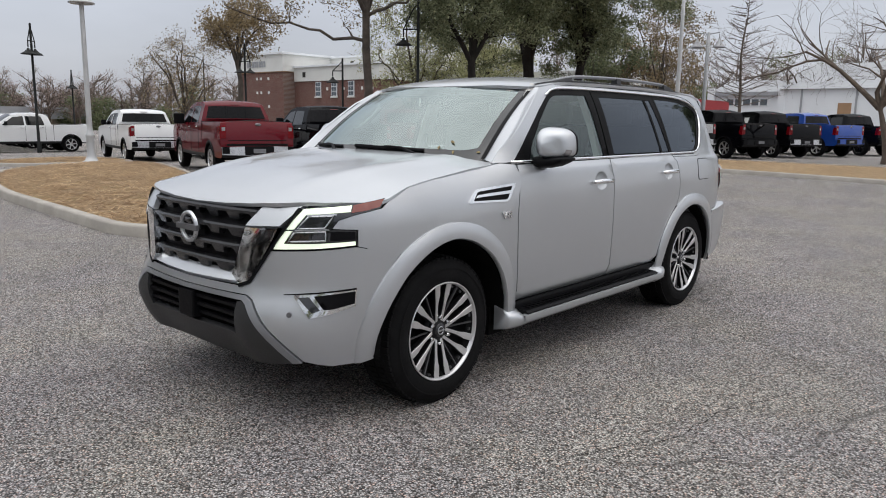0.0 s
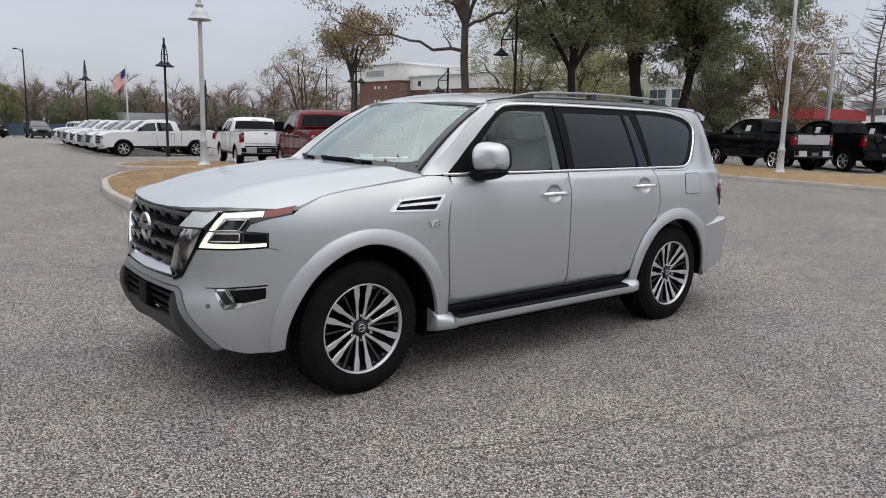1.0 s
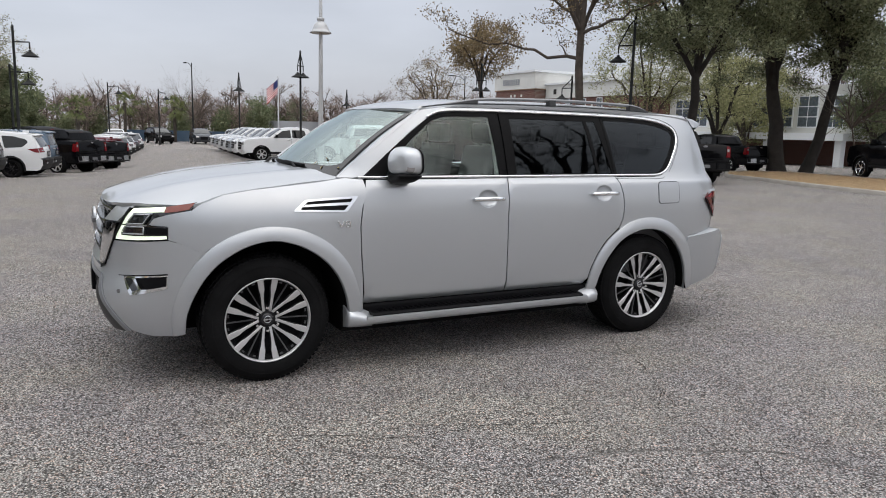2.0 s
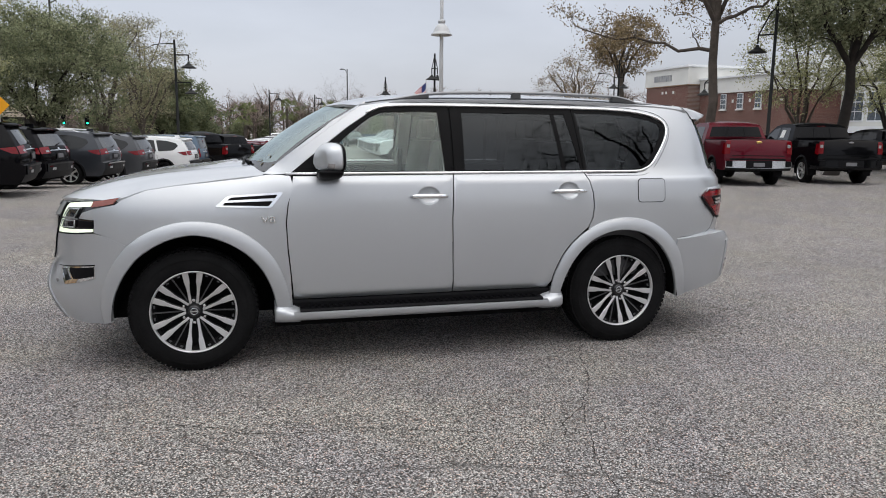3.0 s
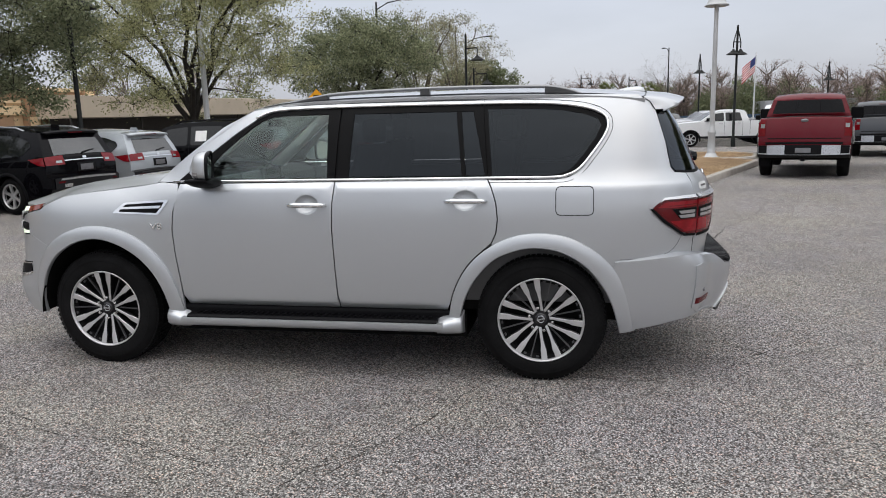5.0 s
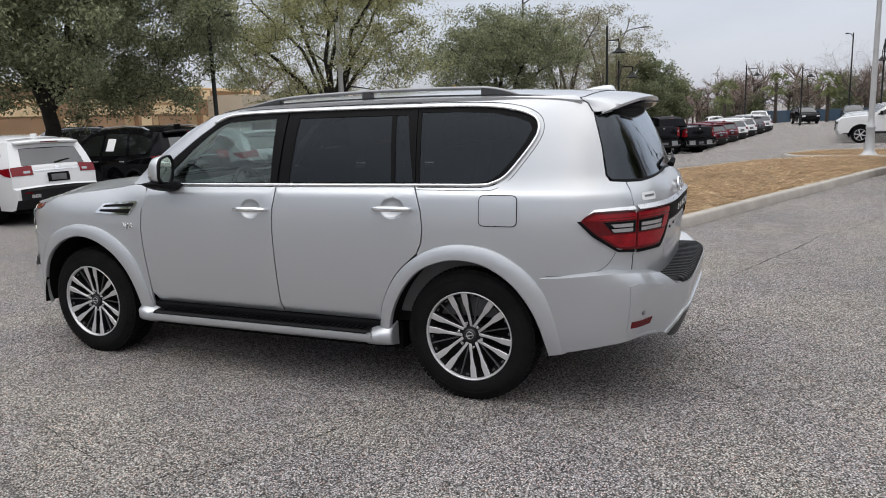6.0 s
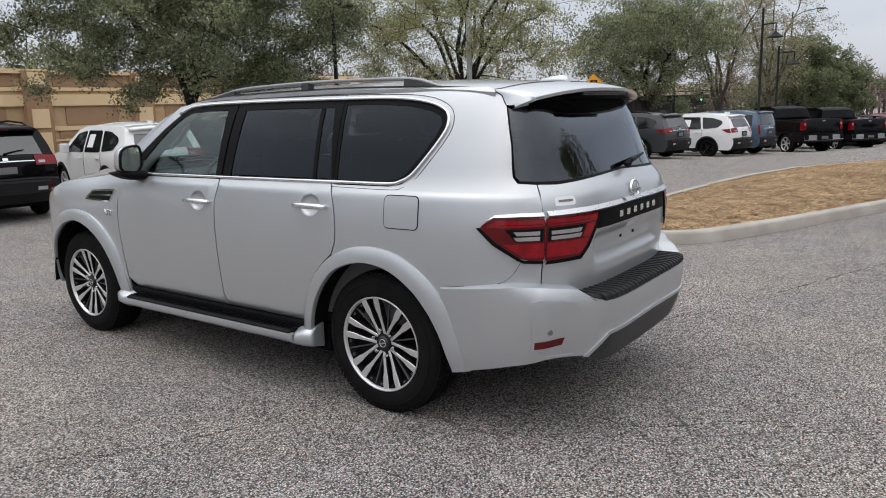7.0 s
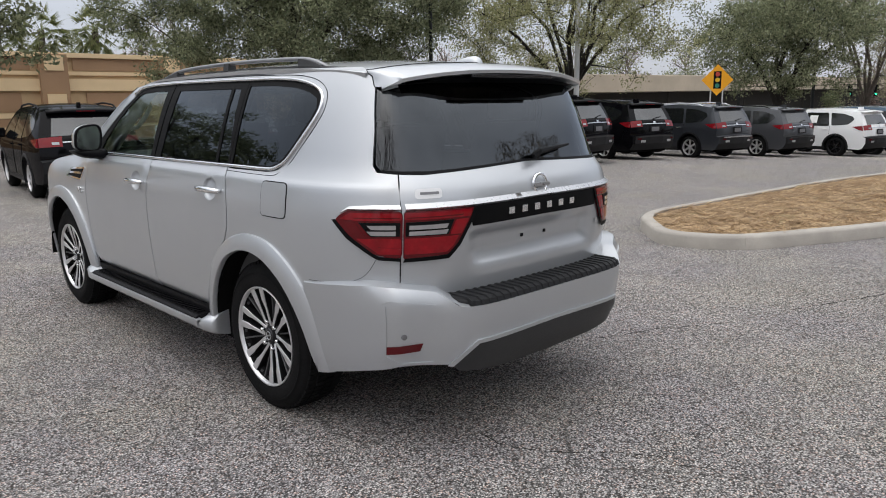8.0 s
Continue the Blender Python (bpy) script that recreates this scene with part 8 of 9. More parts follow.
def crowned(name, label, at, bole, trunk, crown, seed, leaf, clumps=120, per=200, size=0.055, puff=0.5, bark="bark", lean=(0, 0), forks=(), boughs=5, spring=(5, 6, 6), gap=0.35, low=0.5, group=""):
    """A tree with a given crown: crown is (height of the middle, reach sideways, reach up)."""
    rng = random.Random(seed)
    t = thing(name, label, "tree", group, at=(at[0], at[1], gz(*at)))
    limbs = Limbs()
    zc, rx_, rz_ = crown
    head = Vector((lean[0] * bole, lean[1] * bole, bole))
    path = [Vector((0, 0, -0.15)).lerp(head, k / 6) + Vector((rng.gauss(0, 0.05), rng.gauss(0, 0.05), 0)) * (k > 0) for k in range(7)]
    limbs.add(path, [trunk * (1.3 if k == 0 else 1.0 - 0.06 * k) for k in range(7)], 10)
    pool = []                                   # places where a limb may spring, with their thickness

    def bough(start, end, r0, r1, n=7, sag=0.10):
        ln = (end - start).length
        pts, prev = [], start
        for k in range(n + 1):
            f = k / n
            p = start.lerp(end, f) + Vector((0, 0, sag * ln * math.sin(math.pi * f))) + Vector((rng.gauss(0, 1), rng.gauss(0, 1), rng.gauss(0, 1))) * ln * 0.017 * (0 < k < n)
            pts.append(p)
        rad = [r0 + (r1 - r0) * (k / n) ** 0.8 for k in range(n + 1)]
        limbs.add(pts, rad, 7 if r0 > 0.06 else (5 if r0 > 0.03 else 3))
        return list(zip(pts[1:], rad[1:]))

    for k in range(boughs):
        q = 2 * math.pi * (k + rng.uniform(-0.3, 0.3)) / boughs
        up = rng.uniform(-0.15, 0.75)
        end = Vector((head.x + math.cos(q) * rx_ * 0.62, head.y + math.sin(q) * rx_ * 0.62, zc + up * rz_)) if k else Vector((head.x * 1.2, head.y * 1.2, zc + 0.7 * rz_))
        pool += bough(path[rng.choice(spring)], end, trunk * rng.uniform(0.5, 0.7), trunk * 0.14)
    spots = []
    for start, way, ln in forks:
        got = bough(path[0].lerp(path[-1], start), path[0].lerp(path[-1], start) + Vector(way).normalized() * ln, trunk * 0.42, 0.02, 9, -0.02)
        pool += got
        for p, r in got[4:]:
            spots += [p + Vector((rng.gauss(0, 0.5), rng.gauss(0, 0.5), rng.uniform(0.0, 0.8))) for _ in range(2)]
    seeds = [Vector((rng.gauss(0, 1), rng.gauss(0, 1), rng.gauss(0, 1))).normalized() for _ in range(7)]
    while len(spots) < clumps:
        v = Vector((rng.gauss(0, 1), rng.gauss(0, 1), rng.gauss(0, 1))).normalized()
        if v.z < 0 and rng.random() > low:
            continue
        bulge = 0.86 + 0.22 * max(v.dot(s) for s in seeds) ** 6 + rng.uniform(-0.07, 0.07)
        if max(v.dot(s) for s in seeds[:4]) > 1 - gap * 0.12:
            continue
        r = rng.random() ** 0.42 * bulge
        spots.append(Vector((head.x + v.x * r * rx_, head.y + v.y * r * rx_, zc + v.z * r * rz_)))
    mid = Vector((head.x, head.y, bole))
    spots.sort(key=lambda p: (p - mid).length)
    tips = []
    for p in spots:
        q, r = min(pool, key=lambda e: (e[0] - p).length + (0.6 if e[0].z > p.z + 0.2 else 0))
        r0 = max(min(r * 0.7, 0.05), 0.012)
        got = bough(q, p, r0, 0.008, 4, 0.08)
        pool += [(a_, b_) for a_, b_ in got[1:]]
        for _ in range(5):
            w = Vector((rng.gauss(0, 1), rng.gauss(0, 1), rng.gauss(0.3, 0.8))).normalized()
            limbs.add([p, p + w * puff * 0.5 + Vector((0, 0, 0.03)), p + w * puff], [0.010, 0.007, 0.003], 3)
            tips.append(p + w * puff * rng.uniform(0.3, 0.9))
    link_mesh("trunk", limbs.mesh("trunk"), bark, t, "")
    if leaf:
        leaf_cloud("crown", tips, max(per // 5, 1), size, puff * 0.36, leaf, t, seed)
    return t


oak = "live oaks by the lot"
crowned("oak_tree", "dense dark green live oak with a thick trunk", (-11.3, -17.0), 2.6, 0.30, (5.7, 6.9, 4.4), 3, "oak_leaf", 480, 520, 0.054, 0.60, "bark_dark", boughs=7, low=0.75, group=oak)
crowned("elm_tree", "spreading tree with thin new green leaves", (-23.0, -14.3), 2.3, 0.20, (6.1, 6.0, 4.4), 8, "pale_leaf", 350, 240, 0.054, 0.60, "bark_dark", boughs=9, low=0.72, group=oak)
crowned("oak_tree", "round dull green live oak", (-38.9, -11.9), 2.3, 0.26, (5.5, 5.2, 3.6), 12, "oak_leaf", 360, 190, 0.072, 0.6, "bark_dark", boughs=7, low=0.55, group=oak)
crowned("elm_tree", "tall half-bare tree with pale leaves", (-47.0, -10.0), 2.2, 0.20, (6.6, 3.9, 4.0), 15, "dull_leaf", 190, 80, 0.062, 0.62, "bark", boughs=7, low=0.7, group=oak)
crowned("elm_tree", "tall half-bare tree with pale leaves", (-54.5, -8.5), 2.2, 0.22, (6.6, 4.0, 4.6), 16, "dull_leaf", 190, 80, 0.066, 0.65, "bark", boughs=7, low=0.7, group=oak)
crowned("oak_tree", "round dull green live oak", (-62.0, -8.0), 1.6, 0.22, (4.6, 3.6, 3.4), 17, "far_leaf", 150, 170, 0.12, 0.65, "bark_dark", low=0.9, group=oak)
crowned("elm_tree", "low green tree at the edge of the lot", (-70.0, -6.0), 1.2, 0.18, (3.6, 3.2, 2.6), 18, "far_leaf", 110, 150, 0.13, 0.65, "bark_dark", low=0.9, group=oak)
crowned("oak_tree", "dense dark green live oak with a thick trunk", (-2.0, -25.0), 2.6, 0.30, (6.0, 4.4, 4.0), 19, "oak_leaf", 180, 170, 0.10, 0.65, "bark_dark", boughs=6, low=0.6, group=oak)
# trees by the brick building
crowned("oak_tree", "tall brown tree with a long level limb", (-18.9, 16.0), 8.6, 0.19, (9.2, 5.4, 4.0), 21, "brown_leaf", 250, 75, 0.060, 0.6, "bark", forks=((0.55, (-0.67, -0.74, 0.22), 5.6), (0.66, (0.6, 0.66, 0.42), 3.8), (0.72, (-0.5, -0.6, 0.5), 4.0)), boughs=7, spring=(3, 4, 4, 5, 6), low=0.35, group=oak)
crowned("oak_tree", "brown half-bare tree with dark clumps", (-38.2, 22.7), 5.0, 0.22, (7.4, 2.7, 1.9), 22, "brown_leaf", 80, 110, 0.085, 0.6, "bark", boughs=5, low=0.8, group=oak)
crowned("elm_tree", "grey bare tree with a leaning limb", (-47.5, 24.0), 1.8, 0.2, (5.0, 3.8, 3.2), 23, "brown_leaf", 130, 40, 0.07, 0.7, "bark", boughs=7, low=0.8, group=oak)
crowned("oak_tree", "dark green live oak with heavy trunks", (-18.3, 21.2), 5.0, 0.24, (8.8, 5.2, 4.6), 24, "oak_leaf", 240, 300, 0.075, 0.66, "bark_dark", lean=(0.10, 0.05), boughs=6, low=0.75, group=oak)
crowned("oak_tree", "dark green live oak with heavy trunks", (-19.6, 29.1), 5.0, 0.42, (9.2, 6.0, 5.2), 25, "oak_leaf", 250, 290, 0.08, 0.70, "bark_dark", lean=(-0.12, -0.06), boughs=6, low=0.7, group=oak)
crowned("oak_tree", "dark green live oak with heavy trunks", (-18.9, 30.2), 5.6, 0.30, (9.2, 6.0, 5.2), 26, "oak_leaf", 250, 290, 0.08, 0.70, "bark_dark", lean=(0.22, 0.10), boughs=6, low=0.7, group=oak)
crowned("elm_tree", "tree with sparse yellow-green leaves", (-27.0, 27.0), 1.8, 0.16, (5.8, 3.4, 3.8), 27, "pale_leaf", 140, 80, 0.068, 0.6, "bark", boughs=7, low=0.8, group=oak)
crowned("elm_tree", "tree with sparse yellow-green leaves", (-29.0, 35.0), 1.8, 0.18, (6.2, 4.0, 4.2), 28, "pale_leaf", 140, 85, 0.074, 0.65, "bark_dark", boughs=7, low=0.8, group=oak)
crowned("oak_tree", "tall brown-green brushy tree behind the pickups", (-21.7, 48.0), 1.2, 0.2, (6.0, 3.6, 5.0), 41, "brown_leaf", 130, 95, 0.09, 0.7, "bark", boughs=8, low=0.9, group=oak)
crowned("elm_tree", "tall brushy tree with green leaves", (-25.8, 46.5), 1.2, 0.2, (5.6, 3.2, 4.6), 42, "far_leaf", 160, 150, 0.10, 0.65, "bark", boughs=7, low=0.9, group=oak)
crowned("elm_tree", "tall brushy tree with green leaves", (-35.0, 44.5), 1.2, 0.2, (5.0, 3.6, 4.2), 43, "pale_leaf", 160, 120, 0.10, 0.65, "bark", boughs=7, low=0.9, group=oak)
crowned("oak_tree", "dark pointed evergreen tree", (4.5, 22.0), 1.6, 0.25, (5.2, 2.8, 5.0), 40, "oak_leaf", 130, 180, 0.11, 0.6, "bark_dark", low=0.9, group=oak)
# two unseen oaks, added outside the camera's sweep
crowned("oak_tree", "dark live oak added out of view", (9.5, -21.0), 2.4, 0.3, (5.4, 4.6, 4.0), 51, "oak_leaf", 150, 170, 0.10, 0.65, "bark_dark", low=0.8, group=oak)
crowned("oak_tree", "dark live oak added out of view", (17.0, -20.0), 2.4, 0.3, (5.0, 4.4, 3.8), 52, "oak_leaf", 130, 150, 0.10, 0.65, "bark_dark", low=0.8, group=oak)
bare = "bare winter trees"
tree("bare_tree", "slender bare young tree", (-17.3, 31.8), 7.0, 0.07, 33, None, levels=3, spread=0.7, kids=(9, 4, 3), bark="twig", bole=0.35, group=bare)
tree("bare_tree", "bare spreading tree with fine twigs", (-3.2, 31.0), 9.0, 0.20, 35, None, levels=5, spread=0.75, kids=(6, 4, 3, 3, 3), bark="twig", bole=0.28, group=bare)
tree("bare_tree", "bare tree behind the white building", (-21.0, 80.0), 13.0, 0.2, 36, None, levels=4, spread=0.9, kids=(7, 4, 4, 4), bark="twig", bole=0.28, group=bare)
tree("bare_tree", "grey bare tree at the lot's edge", (-88.0, 12.0), 8.5, 0.14, 37, None, levels=4, spread=0.8, kids=(7, 5, 4, 4), bark="twig", bole=0.3, group=bare)
# bare trees that stand on the open side of the lot and mirror in the windows
crowned("bare_tree", "tall bare spreading tree with fine twigs", (15.0, 12.4), 7.0, 0.30, (13.2, 6.0, 4.6), 38, None, 420, 0, 0.05, 0.9, "bark_dark", boughs=9, spring=(4, 5, 6, 6), low=0.7, group=bare)
tree("bare_tree", "bare spreading tree with fine twigs", (19.0, -9.0), 9.5, 0.2, 39, None, levels=5, spread=1.1, kids=(6, 4, 3, 3, 3), bark="bark_dark", bole=0.25, group=bare)


def spire(at, h, seed):
    """A bare tree with one straight trunk and short level branches."""
    rng = random.Random(seed)
    t = thing("bare_tree", "tall slender bare tree with level branches", "tree", bare, at=(at[0], at[1], gz(*at)))
    limbs = Limbs()
    limbs.add([Vector((0.12 * math.sin(k), 0.1 * math.cos(1.7 * k), -0.2 + (h + 0.2) * k / 9)) for k in range(10)], [0.15 * (1 - 0.93 * k / 9) for k in range(10)], 8)
    for k in range(84):
        f = 0.24 + 0.74 * (k + rng.random()) / 84
        a = rng.uniform(0, 2 * math.pi)
        ln = h * (0.30 * (1 - f) + 0.03) * rng.uniform(0.6, 1.2)
        p = Vector((0, 0, h * f))
        d = Vector((math.cos(a), math.sin(a), rng.uniform(0.0, 0.45)))
        pts = [p + d * ln * q + Vector((rng.gauss(0, 0.05), rng.gauss(0, 0.05), 0.12 * ln * q * q)) * (q > 0) for q in (0, 0.35, 0.7, 1.0)]
        limbs.add(pts, [0.034, 0.024, 0.016, 0.007], 4)
        for _ in range(9):
            s0 = pts[1].lerp(pts[3], rng.random())
            w = (d * 0.8 + Vector((rng.gauss(0, 0.8), rng.gauss(0, 0.8), rng.uniform(-0.2, 0.8)))).normalized()
            limbs.add([s0, s0 + w * ln * rng.uniform(0.15, 0.4)], [0.011, 0.005], 3)
    link_mesh("trunk", limbs.mesh("trunk"), "twig", t)


spire((-16.55, 50.0), 11.6, 34)


def palm(at, h, seed):
    rng = random.Random(seed)
    t = thing("palm_tree", "fan palm with a shaggy head", "palm", "fan palms", at=(at[0], at[1], gz(*at)))
    part("trunk", tube(bmesh.new(), [(0, 0, -0.1), (0.05, 0, h * 0.5), (0, 0, h)], [0.20, 0.17, 0.18], 8), "bark", t, smooth=True)
    v, f = [], []
    for k in range(52):
        a, e = rng.uniform(0, 6.28), rng.uniform(-0.95, 1.3)
        d = Vector((math.cos(a) * math.cos(e), math.sin(a) * math.cos(e), math.sin(e)))
        top = Vector((0, 0, h - 0.1))
        c = top + d * rng.uniform(0.75, 1.25)
        side = d.cross(Vector((0, 0, 1))).normalized()
        i = len(v)
        v += [tuple(top - side * 0.03), tuple(top + side * 0.03), tuple(c)]
        f.append((i, i + 1, i + 2))
        for j in range(-8, 9):
            q = j / 8 * 1.15
            ln = rng.uniform(0.65, 0.95) * (1.0 - 0.25 * abs(q))
            tip = c + (d * math.cos(q) + side * math.sin(q)) * ln + Vector((0, 0, -0.40 * abs(q) * ln - 0.22 * ln))
            w = side * 0.035 * math.cos(q) - d * 0.035 * math.sin(q) + side.cross(d) * 0.012
            i = len(v)
            v += [tuple(c - w), tuple(c + w), tuple(tip)]
            f.append((i, i + 1, i + 2))
    me = bpy.data.meshes.new("fronds")
    me.from_pydata(v, [], f)
    link_mesh("fronds", me, "palm_leaf", t)


for k, (p, h) in enumerate((((-7.9, -40.0), 5.4), ((-10.2, -40.5), 5.8), ((-12.9, -40.0), 5.9), ((-15.6, -40.5), 5.0), ((-84, 9.0), 4.0), ((-87, 4.0), 4.4), ((-80, -1.0), 4.2))):
    palm(p, h, 50 + k)


# ---- far woods ----
def woods(name, label, a, b, count, height, mats, seed, bare_share=0.6, depth=14):
    """A belt of far trees from a to b, bare ones and green ones."""
    rng = random.Random(seed)
    limbs, tips, green = Limbs(), [], []
    for k in range(count):
        f = (k + rng.random()) / count
        x, y = a[0] + (b[0] - a[0]) * f + rng.uniform(-depth, depth) / 2, a[1] + (b[1] - a[1]) * f + rng.uniform(-depth, depth) / 2
        h = height * rng.uniform(0.55, 1.15)
        z = gz(x, y) - 0.2
        if rng.random() < bare_share:
            base = Vector((x, y, z))
            limbs.add([base, base + Vector((rng.uniform(-0.3, 0.3), 0, h * 0.5)), base + Vector((rng.uniform(-0.6, 0.6), rng.uniform(-0.5, 0.5), h * 0.9))], [0.16, 0.10, 0.03], 4)
            for j in range(16):
                s = base + Vector((0, 0, h * rng.uniform(0.25, 0.8)))
                d = Vector((rng.gauss(0, 1), rng.gauss(0, 1), rng.uniform(0.4, 1.6))).normalized()
                e = s + d * h * rng.uniform(0.18, 0.36)
                limbs.add([s, s.lerp(e, 0.5) + Vector((0, 0, 0.1)), e], [0.07, 0.045, 0.02], 3)
                for q in range(6):
                    u = s.lerp(e, rng.uniform(0.3, 1))
                    g_ = (d + Vector((rng.gauss(0, 0.7), rng.gauss(0, 0.7), rng.uniform(0, 0.7)))).normalized()
                    limbs.add([u, u + g_ * h * rng.uniform(0.06, 0.14)], [0.028, 0.012], 3)
                    tips.append(u + g_ * h * 0.07)
        else:
            hh = h * rng.uniform(0.5, 0.9)
            for j in range(60):
                r = hh * 0.30 * rng.random() ** 0.5
                zz = hh * rng.uniform(0.05, 1.0)
                r *= 1.1 - 0.6 * zz / hh
                q = rng.uniform(0, 6.28)
                green.append(Vector((x + r * math.cos(q), y + r * math.sin(q), z + zz)))
    ob = link_mesh(name, limbs.mesh(name), "twig")
    tagged(ob, label, "woods", kind="stuff")
    if green:
        tagged(leaf_cloud(name, green, 26, 0.15, 0.45, mats, None, seed), "far green bushes and trees", "woods", kind="stuff")
    # leaf-shaped flecks, added to stand in for the haze of fine twigs
    if tips:
        tagged(leaf_cloud(name, tips, 11, 0.075, 0.32, "twig_haze", None, seed + 1), "flecks that stand in for fine twigs on far trees", "woods", kind="stuff")


woods("far_woods", "belt of bare reddish winter trees", (-95, -24), (-112, 30), 150, 6.7, "far_leaf", 61, 0.75)
woods("far_woods", "belt of bare winter trees and evergreens", (-110, 22), (-85, 64), 95, 7.4, "far_leaf", 62, 0.55)
woods("far_woods", "belt of bare winter trees and evergreens", (-72, 62), (-30, 92), 60, 11.0, "far_leaf", 63, 0.55)
woods("far_woods", "belt of bare winter trees and evergreens", (-34, 90), (12, 104), 50, 11.0, "far_leaf", 64, 0.65)
woods("far_woods", "belt of evergreens behind the wall", (-92, -40), (4, -52), 70, 9.0, "oak_leaf", 65, 0.3)
# out of view behind the camera: added so panes and paint mirror dark trees
woods("far_woods", "unseen belt of dark trees added for reflections", (48, -45), (52, 50), 34, 9.0, "oak_leaf", 66, 0.4)

# ---- lamp posts ----
def bell(bm, x, y, z, r, m=None):
    """A bell-shaped lamp shade."""
    prof = [(0.02, 0.42 * r * 2), (0.16 * r, 0.40 * r * 2), (0.18 * r, 0.30 * r * 2), (0.34 * r, 0.28 * r * 2), (0.42 * r, 0.20 * r * 2), (0.80 * r, 0.09 * r * 2), (1.0 * r, 0.02 * r), (1.02 * r, -0.03 * r), (0.9 * r, 0.0), (0.4 * r, 0.30 * r), (0.02, 0.4 * r)]
    lathe(bm, prof, "z", 20, at=(x, y, z))


def white_post(at, h, shade=True):
    z = gz(*at)
    t = thing("street_lamp", "tall pale grey tapered lamp post", "street lamp", "tall lamp posts", at=(*at, z))
    part("base", lathe(bmesh.new(), [(0.28, -0.1), (0.28, 0.12), (0.20, 0.16), (0.135, 0.3), (0.12, 0.9), (0.14, 0.95), (0.14, 1.0), (0.10, 1.05), (0.088, 1.25)], "z", 16), "pole_white", t, smooth=True)
    part("pole", lathe(bmesh.new(), [(0.088, 1.2), (0.068, h * 0.6), (0.05, h), (0.001, h)], "z", 16), "pole_white", t, smooth=True)
    if shade:
        bm = lathe(bmesh.new(), [(0.085, 0.56), (0.135, 0.54), (0.14, 0.46), (0.115, 0.44), (0.115, 0.40), (0.17, 0.37), (0.245, 0.28), (0.29, 0.16), (0.315, 0.08), (0.385, 0.04), (0.40, 0.0), (0.36, -0.015), (0.30, 0.01), (0.10, 0.05)], "z", 24, at=(0, 0, 5.18))
        part("shade", bm, "pole_white", t, "pale bell-shaped shade", smooth=True)
    return t


white_post((-21.6, 6.1), 9.0)
white_post((-9.15, 23.4), 8.6, False)
t = thing("street_lamp", "tall bare grey steel pole", "street lamp", "tall lamp posts", at=(-21.4, -12.75, gz(-21.4, -12.75)))
part("pole", lathe(bmesh.new(), [(0.12, -0.1), (0.10, 4), (0.08, 9.5), (0.001, 9.5)], "z", 12), "pole_white", t, smooth=True)


def black_post(at, h, arms, turn=0.0, shade=0.36, drop=0.95, reach=0.8, fancy=True):
    """A black post with bell lamps on bracket arms."""
    z = gz(*at)
    t = thing("street_lamp", "black lamp post with a bell-shaped shade", "street lamp", "black lamp posts", at=(*at, z), turn=turn)
    part("pole", lathe(bmesh.new(), [(0.11, -0.1), (0.11, 0.5), (0.07, 0.55), (0.052, h - 0.05), (0.035, h), (0.001, h)], "z", 12), "pole_black", t, smooth=True)
    for a in arms:
        d = Vector((math.cos(radians(a)), math.sin(radians(a)), 0))
        bm = bmesh.new()
        e = d * reach
        zt = h - drop + 0.62
        if fancy:
            tube(bm, [(0, 0, h - 0.15), d * reach * 0.35 + Vector((0, 0, h - 0.35)), e + Vector((0, 0, zt))], 0.025, 6)
        tube(bm, [Vector((0, 0, zt)), e + Vector((0, 0, zt))], 0.03, 6)
        tube(bm, [e + Vector((0, 0, zt)), e + Vector((0, 0, zt - 0.3))], 0.03, 6)
        ar = part("arm", bm, "pole_black", t)
        bm = bmesh.new()
        bell(bm, e.x, e.y, zt - 0.62, shade)
        part("shade", bm, "pole_black", ar, "black bell-shaped shade", smooth=True)
    return t


black_post((-35.1, 9.3), 6.1, (0, 180), turn=-60, shade=0.34, reach=0.22, drop=1.45)
black_post((-33.0, -4.3), 6.5, (0,), turn=68, reach=0.68, drop=1.35, fancy=False)
black_post((-39.0, -4.8), 5.4, (0,), turn=68, reach=0.9, drop=1.0)
black_post((-68.0, 1.3), 6.0, (0,), turn=80, reach=0.9, drop=1.0, fancy=False)
black_post((-12.8, -11.9), 5.6, (0,), turn=60, reach=0.75, drop=0.9, fancy=False, shade=0.40)
black_post((-17.6, 17.6), 6.3, (0,), turn=215, reach=0.6, drop=1.75, shade=0.34)
black_post((-33.1, 19.7), 5.9, (0, 180), turn=55, reach=0.28, drop=1.6, shade=0.30)
black_post((-57.6, 10.7), 6.4, (0, 180), turn=-60, reach=0.16, drop=1.5)
black_post((-60.0, 21.0), 5.6, (0, 180), turn=-60, reach=0.16, drop=1.5)
black_post((-28.0, 22.5), 5.0, (0,), turn=215, reach=0.55, drop=1.3)
black_post((-72.0, 6.0), 5.4, (0,), turn=80, reach=0.7, drop=1.0)
t = thing("street_lamp", "grey double-armed lamp post", "street lamp", "tall lamp posts", at=(-15.0, 40.0, 0))
part("pole", lathe(bmesh.new(), [(0.14, -0.1), (0.09, 6.95), (0.001, 6.98)], "z", 12), "rail_grey", t, smooth=True)
